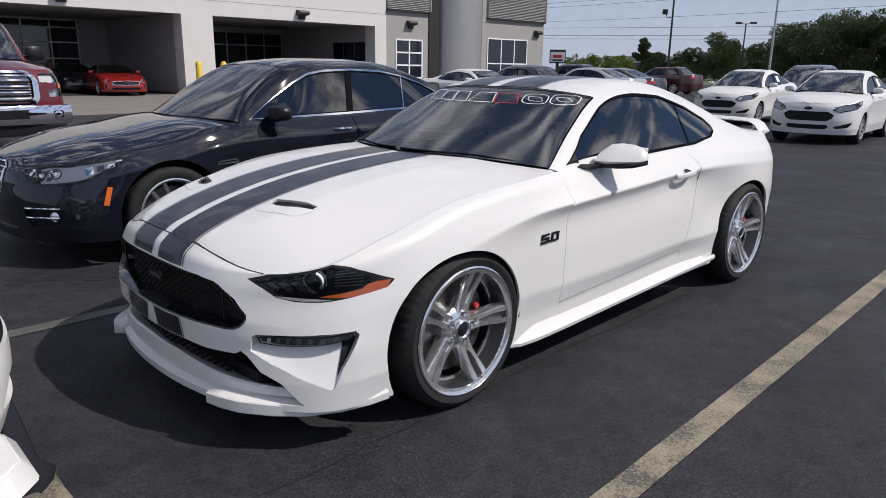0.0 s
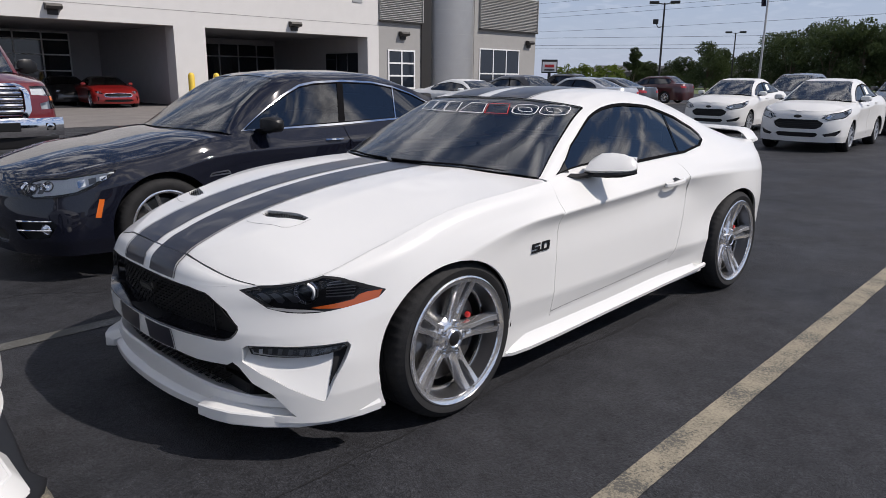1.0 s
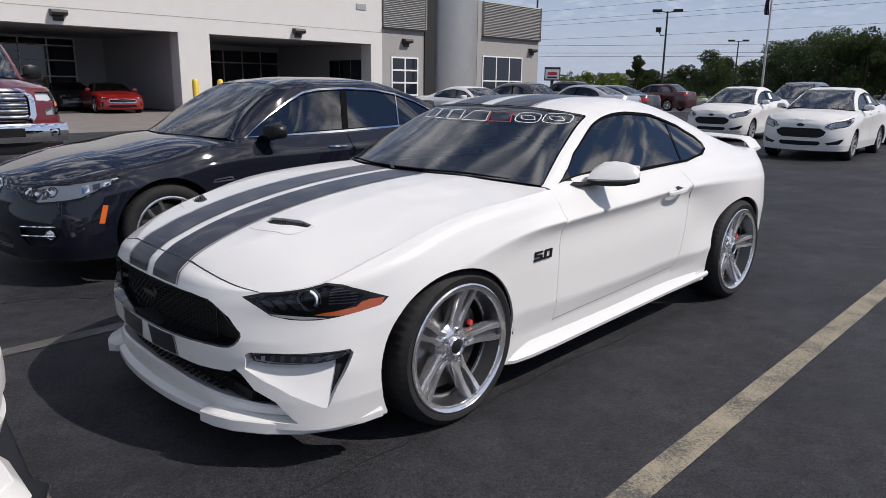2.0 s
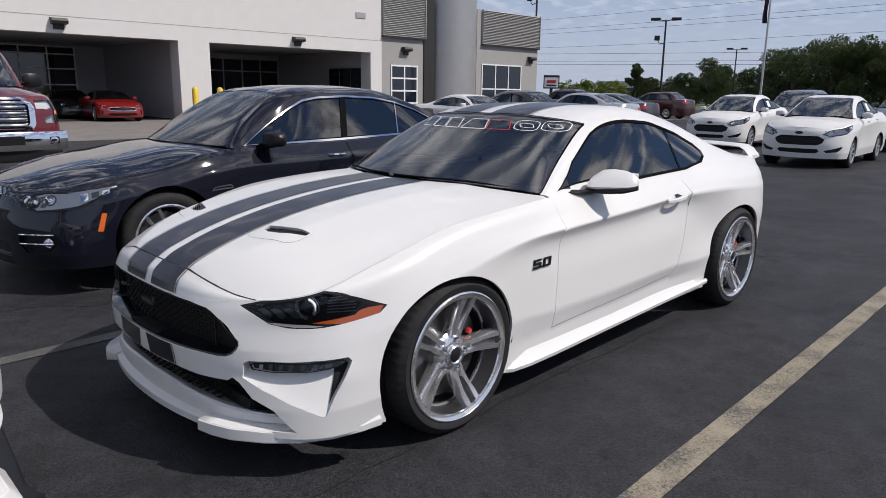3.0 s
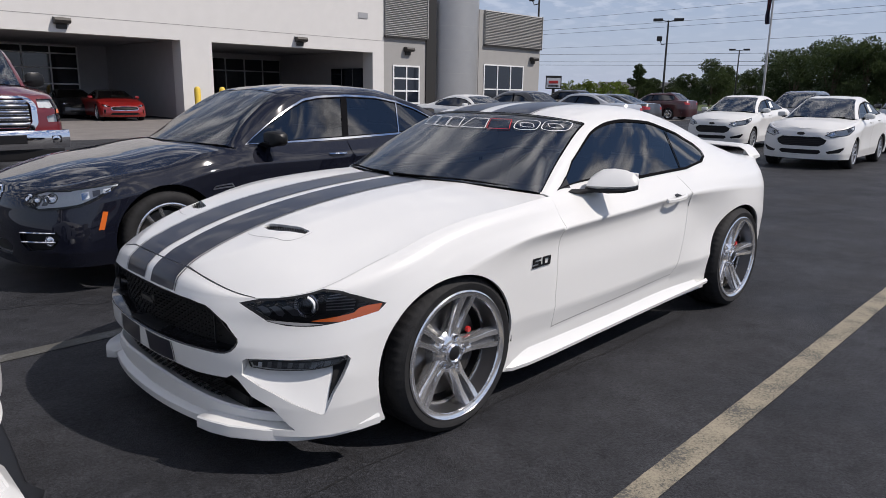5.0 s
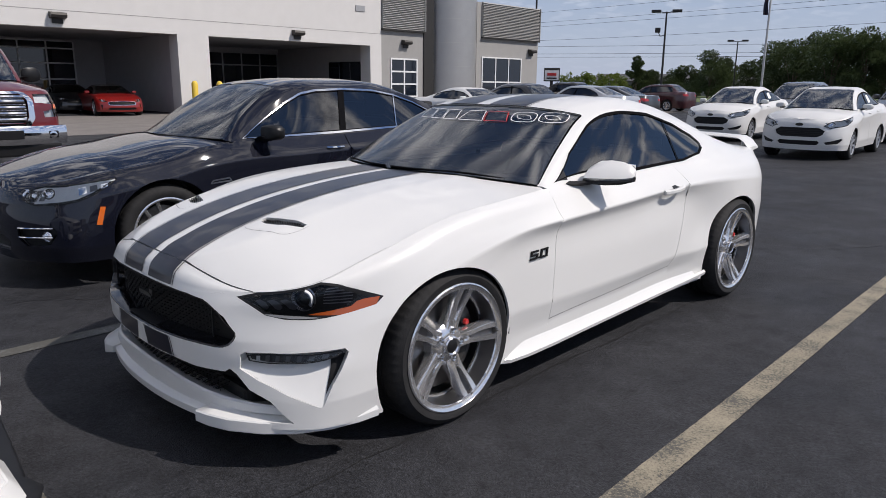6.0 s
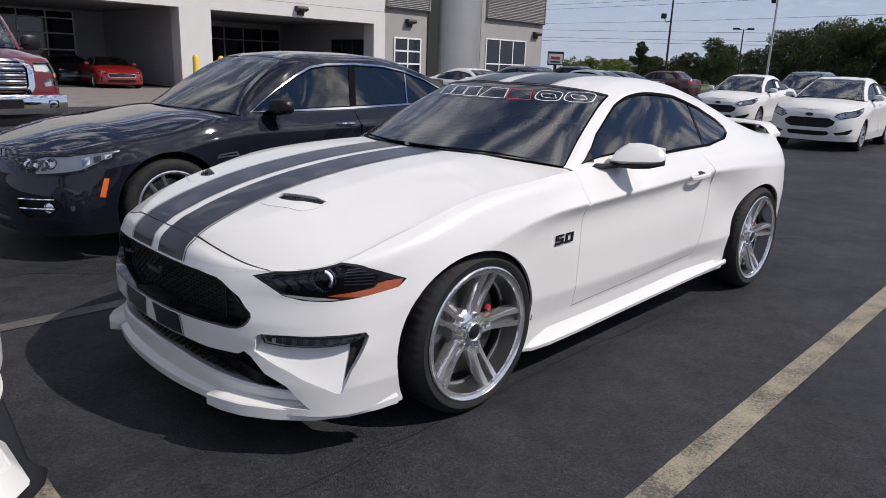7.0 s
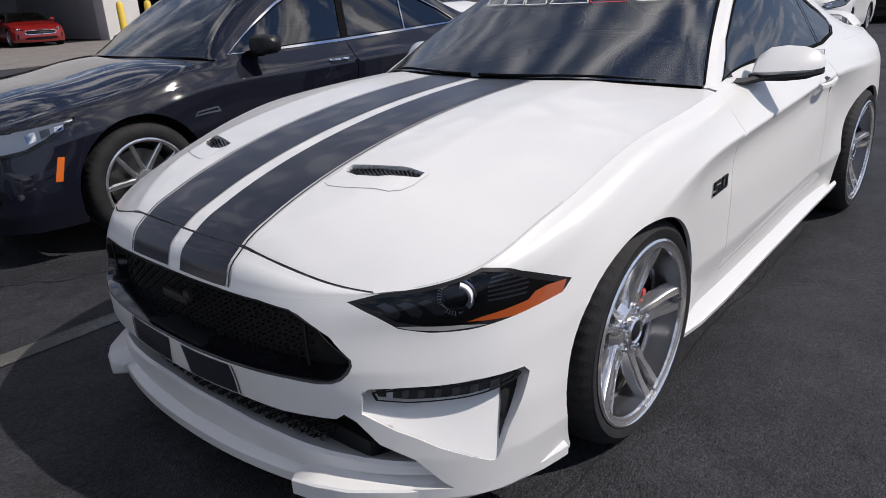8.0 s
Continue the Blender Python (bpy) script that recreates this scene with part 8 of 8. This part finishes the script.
for x, z in ((-7.35, 3.97), (-18.55, 3.92), (-25.9, 3.80), (-37.5, 3.75)):
    e = new("wall_lamp")
    e.parent = BD
    e["label"] = "bronze wall pack lamp"
    bm = prism([(0, 0.15), (0.28, 0.12), (0.34, 0.02), (0.30, -0.08), (0.0, -0.12)], 0.60, lambda u, v, w: (x - 0.3 + w, FY + u, z + v))
    part("lamp_hood", bm, M_LAMPBODY, e)
    part("lamp_plate", box(x - 0.2, x + 0.2, FY, FY + 0.05, z - 0.3, z - 0.10), M_LAMPBODY, e)
for x in (-12.45, -13.65):
    solo("bollard", lathe([(0.0, 1.50), (0.08, 1.48), (0.13, 1.40), (0.14, 1.36), (0.14, 0.0)], 20, axis="z"), M_YELLOW, "yellow painted steel bollard beside the bay pier", "bollard", "yellow bollards", smooth=True, m=pose(x, FY + 1.0, 0))


# ---- far surroundings ----
HERE = (1.96, 2.80)


def far(az, d, z=0.0):
    return (HERE[0] + d * math.cos(radians(az)), HERE[1] + d * math.sin(radians(az)), z)


def lamp_post(name, az, d, h, heads, label):
    e = thing(name, label, "street lamp", pose(*far(az, d), 0, 0, az))
    part("post", tube([(0, 0, 0), (0, 0, h * 0.5), (0, 0, h)], 0.10, 10, (1.0, 0.85, 0.7)), M_LAMPBODY, e, smooth=True)
    part("post_base", lathe([(0.22, 0), (0.22, 0.5), (0.0, 0.5)], 16, axis="z"), M_CONC, e)
    for s in heads:
        part("arm", tube([(0, 0, h - 0.1), (0, s * 0.5, h)], 0.04, 6), M_LAMPBODY, e)
        part("lamp_head", box(-0.25, 0.25, min(s * 0.45, s * 1.25), max(s * 0.45, s * 1.25), h - 0.06, h + 0.16, 0.05), M_LAMPBODY, e)
    if h > 7.5:
        part("arm", tube([(0, 0, h - 1.9), (0, 0.4, h - 2.0), (0, 0.55, h - 1.7)], 0.04, 6), M_LAMPBODY, e)
        part("flood_lamp", box(-0.2, 0.2, 0.4, 0.85, h - 1.7, h - 1.3, 0.06), M_LAMPBODY, e)
    return e


lamp_post("street_lamp", -151.2, 65, 7.7, (1, -1), "tall dark lamp post with two heads and a floodlight")
lamp_post("street_lamp", -156.35, 100, 7.3, (1, -1), "lamp post with a flat double head")
lamp_post("street_lamp", -141.45, 62, 10.7, (1, -1), "tall dark lamp post with two heads and a floodlight")

flag_e = thing("flagpole", "slim grey metal flagpole with a dark flag hanging slack", "flagpole", pose(*far(-158.25, 50), 0, 0, -158))
part("post", tube([(0, 0, 0), (0, 0, 6), (0, 0, 13)], 0.075, 12, (1.0, 0.8, 0.6)), M_POLE, flag_e, smooth=True)
M_FLAGR = mat("dark_red_cloth", (0.07, 0.012, 0.02), 0.8)
M_FLAGB = mat("navy_cloth", (0.008, 0.010, 0.030), 0.8)
for k in range(7):
    zz = np.linspace(5.9, 9.0, 14)
    pts = []
    for z in zz:
        w = 0.12 + 0.05 * math.sin(z * 3 + k)
        pts.append([(-0.05 + 0.05 * math.sin(z * 2 + k), 0.1 + k * 0.035 + 0.03 * math.sin(z * 4 + k * 2), z), (0.05 * math.sin(z * 3 + k), 0.1 + (k + 1) * 0.035 + 0.03 * math.sin(z * 4 + k * 2 + 2), z)])
    V = [p for q in pts for p in q]
    F = [(2 * i, 2 * i + 1, 2 * i + 3, 2 * i + 2) for i in range(len(pts) - 1)]
    part("flag_fold", mesh_of("flag_fold", V, F, (M_FLAGB, M_FLAGR, M_FLAGB)[k % 3]), None, flag_e)

sign = thing("shop_sign", "white pylon sign with red and black plain bars", "sign", pose(*far(-142.85, 72), 0, 0, -142.85 + 180))
part("post", box(-0.15, 0.15, -0.15, 0.15, 0, 2.4), M_LAMPBODY, sign)
part("board", box(-0.2, 0.2, -0.78, 0.78, 1.9, 3.2, 0.04), M_LAMPBODY, sign)
part("face", box(0.2, 0.23, -0.68, 0.68, 2.02, 2.98), M_VINYLW, sign)
part("red_bar", box(0.235, 0.25, -0.45, 0.45, 2.45, 2.72), M_VINYLR, sign)
part("dark_bar", box(0.235, 0.25, -0.5, 0.5, 2.14, 2.28), M_LAMPBODY, sign)


def utility_pole(az, d, h):
    e = thing("utility_pole", "wooden utility pole carrying power cables", "utility pole", pose(*far(az, d), 0, 0, az), "utility poles")
    part("post", tube([(0, 0, 0), (0, 0, h)], 0.14, 10), M_BARK, e, smooth=True)
    for z in (h - 0.5, h - 1.6):
        part("crossarm", box(-1.2, 1.2, -0.06, 0.06, z - 0.06, z + 0.06), M_BARK, e)


def cable(az0, d0, z0, az1, d1, z1, sag, r=0.012):
    a, b = Vector(far(az0, d0, z0)), Vector(far(az1, d1, z1))
    pts = []
    for t in np.linspace(0, 1, 24):
        p = a.lerp(b, t)
        p.z -= sag * 4 * t * (1 - t)
        pts.append(p)
    solo("power_cable", tube(pts, r, 5, cap=False), M_RUBBER, "thin dark power cable strung between poles", "cable", "power cables", smooth=True)


for az, d, h in ((-136, 92, 9.9), (-185, 62, 10.0), (-134, 110, 7.4), (-190, 110, 7.4)):
    utility_pole(az, d, h)
for z, s in ((9.6, 0.2), (8.55, 0.25), (8.1, 0.25), (6.7, 0.4)):
    cable(-136, 92, z, -185, 62, z * 1.02, s)
for z in (7.05, 6.05, 5.6):
    cable(-134, 110, z, -190, 110, z, 0.3, 0.019)


def leaves(n, lobes, size, rng):
    """Clumps of small tilted leaf faces spread through overlapping lobes."""
    V, F = [], []
    tot = sum(r ** 2 for _, r in lobes)
    for c, r in lobes:
        for _ in range(int(n * r * r / tot)):
            d = Vector((rng.gauss(0, 1), rng.gauss(0, 1), rng.gauss(0, 1))).normalized()
            rad = r * (0.62 + 0.42 * rng.random())
            p = Vector(c) + Vector((d.x * rad, d.y * rad, d.z * rad * 0.8))
            a = Vector((rng.gauss(0, 1), rng.gauss(0, 1), rng.gauss(0, 1))).normalized()
            b = a.orthogonal().normalized()
            w = size * (0.5 + rng.random())
            k = len(V)
            V += [p - a * w, p + b * w * 0.6, p + a * w, p - b * w * 0.6]
            F.append((k, k + 1, k + 2, k + 3))
    return V, F


def tree(az, d, h, spread, material, seed, n=1500, size=0.22):
    rng = random.Random(seed)
    e = thing("tree", "dark green leafy tree at the edge of the car park" if material is M_LEAF else "yellow-green shrub at the edge of the car park", "tree", pose(*far(az, d)), "far trees")
    th = h * (0.13 if material is M_LEAF else 0.10)
    part("trunk", tube([(0, 0, 0), (0.05, 0.1, th), (0.0, 0.15, h * 0.75)], 0.022 * h + 0.05, 8, (1, 0.7, 0.25)), M_BARK, e, smooth=True)
    lobes = []
    for k in range(15):
        a = rng.random() * 6.28
        q = rng.random() ** 0.6
        zz = th + (h - th) * (0.06 + 0.86 * rng.random())
        wide = spread * (1.0 - 0.55 * (zz - th) / (h - th))
        lobes.append(((math.cos(a) * q * wide, math.sin(a) * q * wide, zz - 0.1 * h), spread * (0.26 + 0.22 * rng.random())))
        if k < 6:
            part("limb", tube([(0, 0.1, th * 0.8), (lobes[-1][0][0] * 0.5, lobes[-1][0][1] * 0.5, lerp(th, lobes[-1][0][2], 0.6)), lobes[-1][0]], 0.010 * h, 5, (1, 0.6, 0.3)), M_BARK, e, smooth=True)
    lobes.append(((0, 0, h - spread * 0.3), spread * 0.34))
    V, F = leaves(n, lobes, size, rng)
    part("crown", mesh_of("crown", V, F, material, False), material, e)
    return e


TREES = [(-149.3, 118, 6.4, 2.0), (-150.4, 125, 4.4, 2.4), (-152.0, 125, 4.6, 3.0), (-153.2, 120, 5.0, 2.6), (-154.6, 112, 7.0, 3.6), (-155.6, 115, 6.2, 3.2), (-157.2, 120, 5.6, 3.4),
         (-158.9, 100, 7.4, 3.6), (-160.2, 96, 7.4, 3.6), (-161.6, 98, 8.4, 3.6), (-162.6, 92, 7.6, 3.4), (-163.6, 95, 7.4, 3.4), (-164.6, 92, 8.3, 3.2), (-165.9, 95, 7.4, 3.6),
         (-167.3, 92, 8.0, 3.6), (-169.0, 90, 7.6, 3.6), (-170.8, 92, 8.2, 3.8), (-172.8, 90, 7.6, 3.6), (-175.0, 90, 8.0, 3.8), (-159.6, 108, 8.0, 4.0), (-163.0, 110, 9.6, 4.2), (-166.4, 112, 9.2, 4.2)]
for k, (az, d, h, sp) in enumerate(TREES):
    tree(az, d, h, sp, M_LEAF, 10 + k, 6500, 0.14)
for k, az in enumerate(np.linspace(-143.6, -148.4, 9)):
    tree(az, 88 + 3 * (k % 3), 2.9 + 0.35 * (k % 2), 1.3, M_LEAF2, 60 + k, 900, 0.14)

far_b = thing("low_building", "low grey far building with a dark shingle roof", "building", pose(*far(-154.5, 140), 0, 0, 25))
part("wall", box(-5, 5, -19, 19, 0, 2.6), M_GREYSTUCCO, far_b)
part("roof", prism([(-6, 2.6), (6, 2.6), (0, 3.9)], 40, lambda u, v, w: (u, w - 20, v)), M_ROOF, far_b)
brick_b = thing("brick_building", "small orange brick building far off", "building", pose(*far(-148.4, 150), 0, 0, 30))
part("wall", box(-2, 2, -1.5, 1.5, 0, 3.2), M_BRICK, brick_b)
part("roof", box(-2.1, 2.1, -1.6, 1.6, 3.2, 3.4), M_ROOF, brick_b)
solo("grass_verge", flat_quad("grass_verge", [(-60, -60), (-160, -60), (-160, 80), (-85, 80), (-75, 0)], 0.01, M_GRASS), M_GRASS, "dry grass verge beyond the car park", "grass", kind="stuff")
# plain backs behind the eye: the far side of the street
solo("backdrop_building", box(20, 60, 45, 60, 0, 5, 0.1), M_GREYSTUCCO, "plain low building across the street", "building", kind="structure")
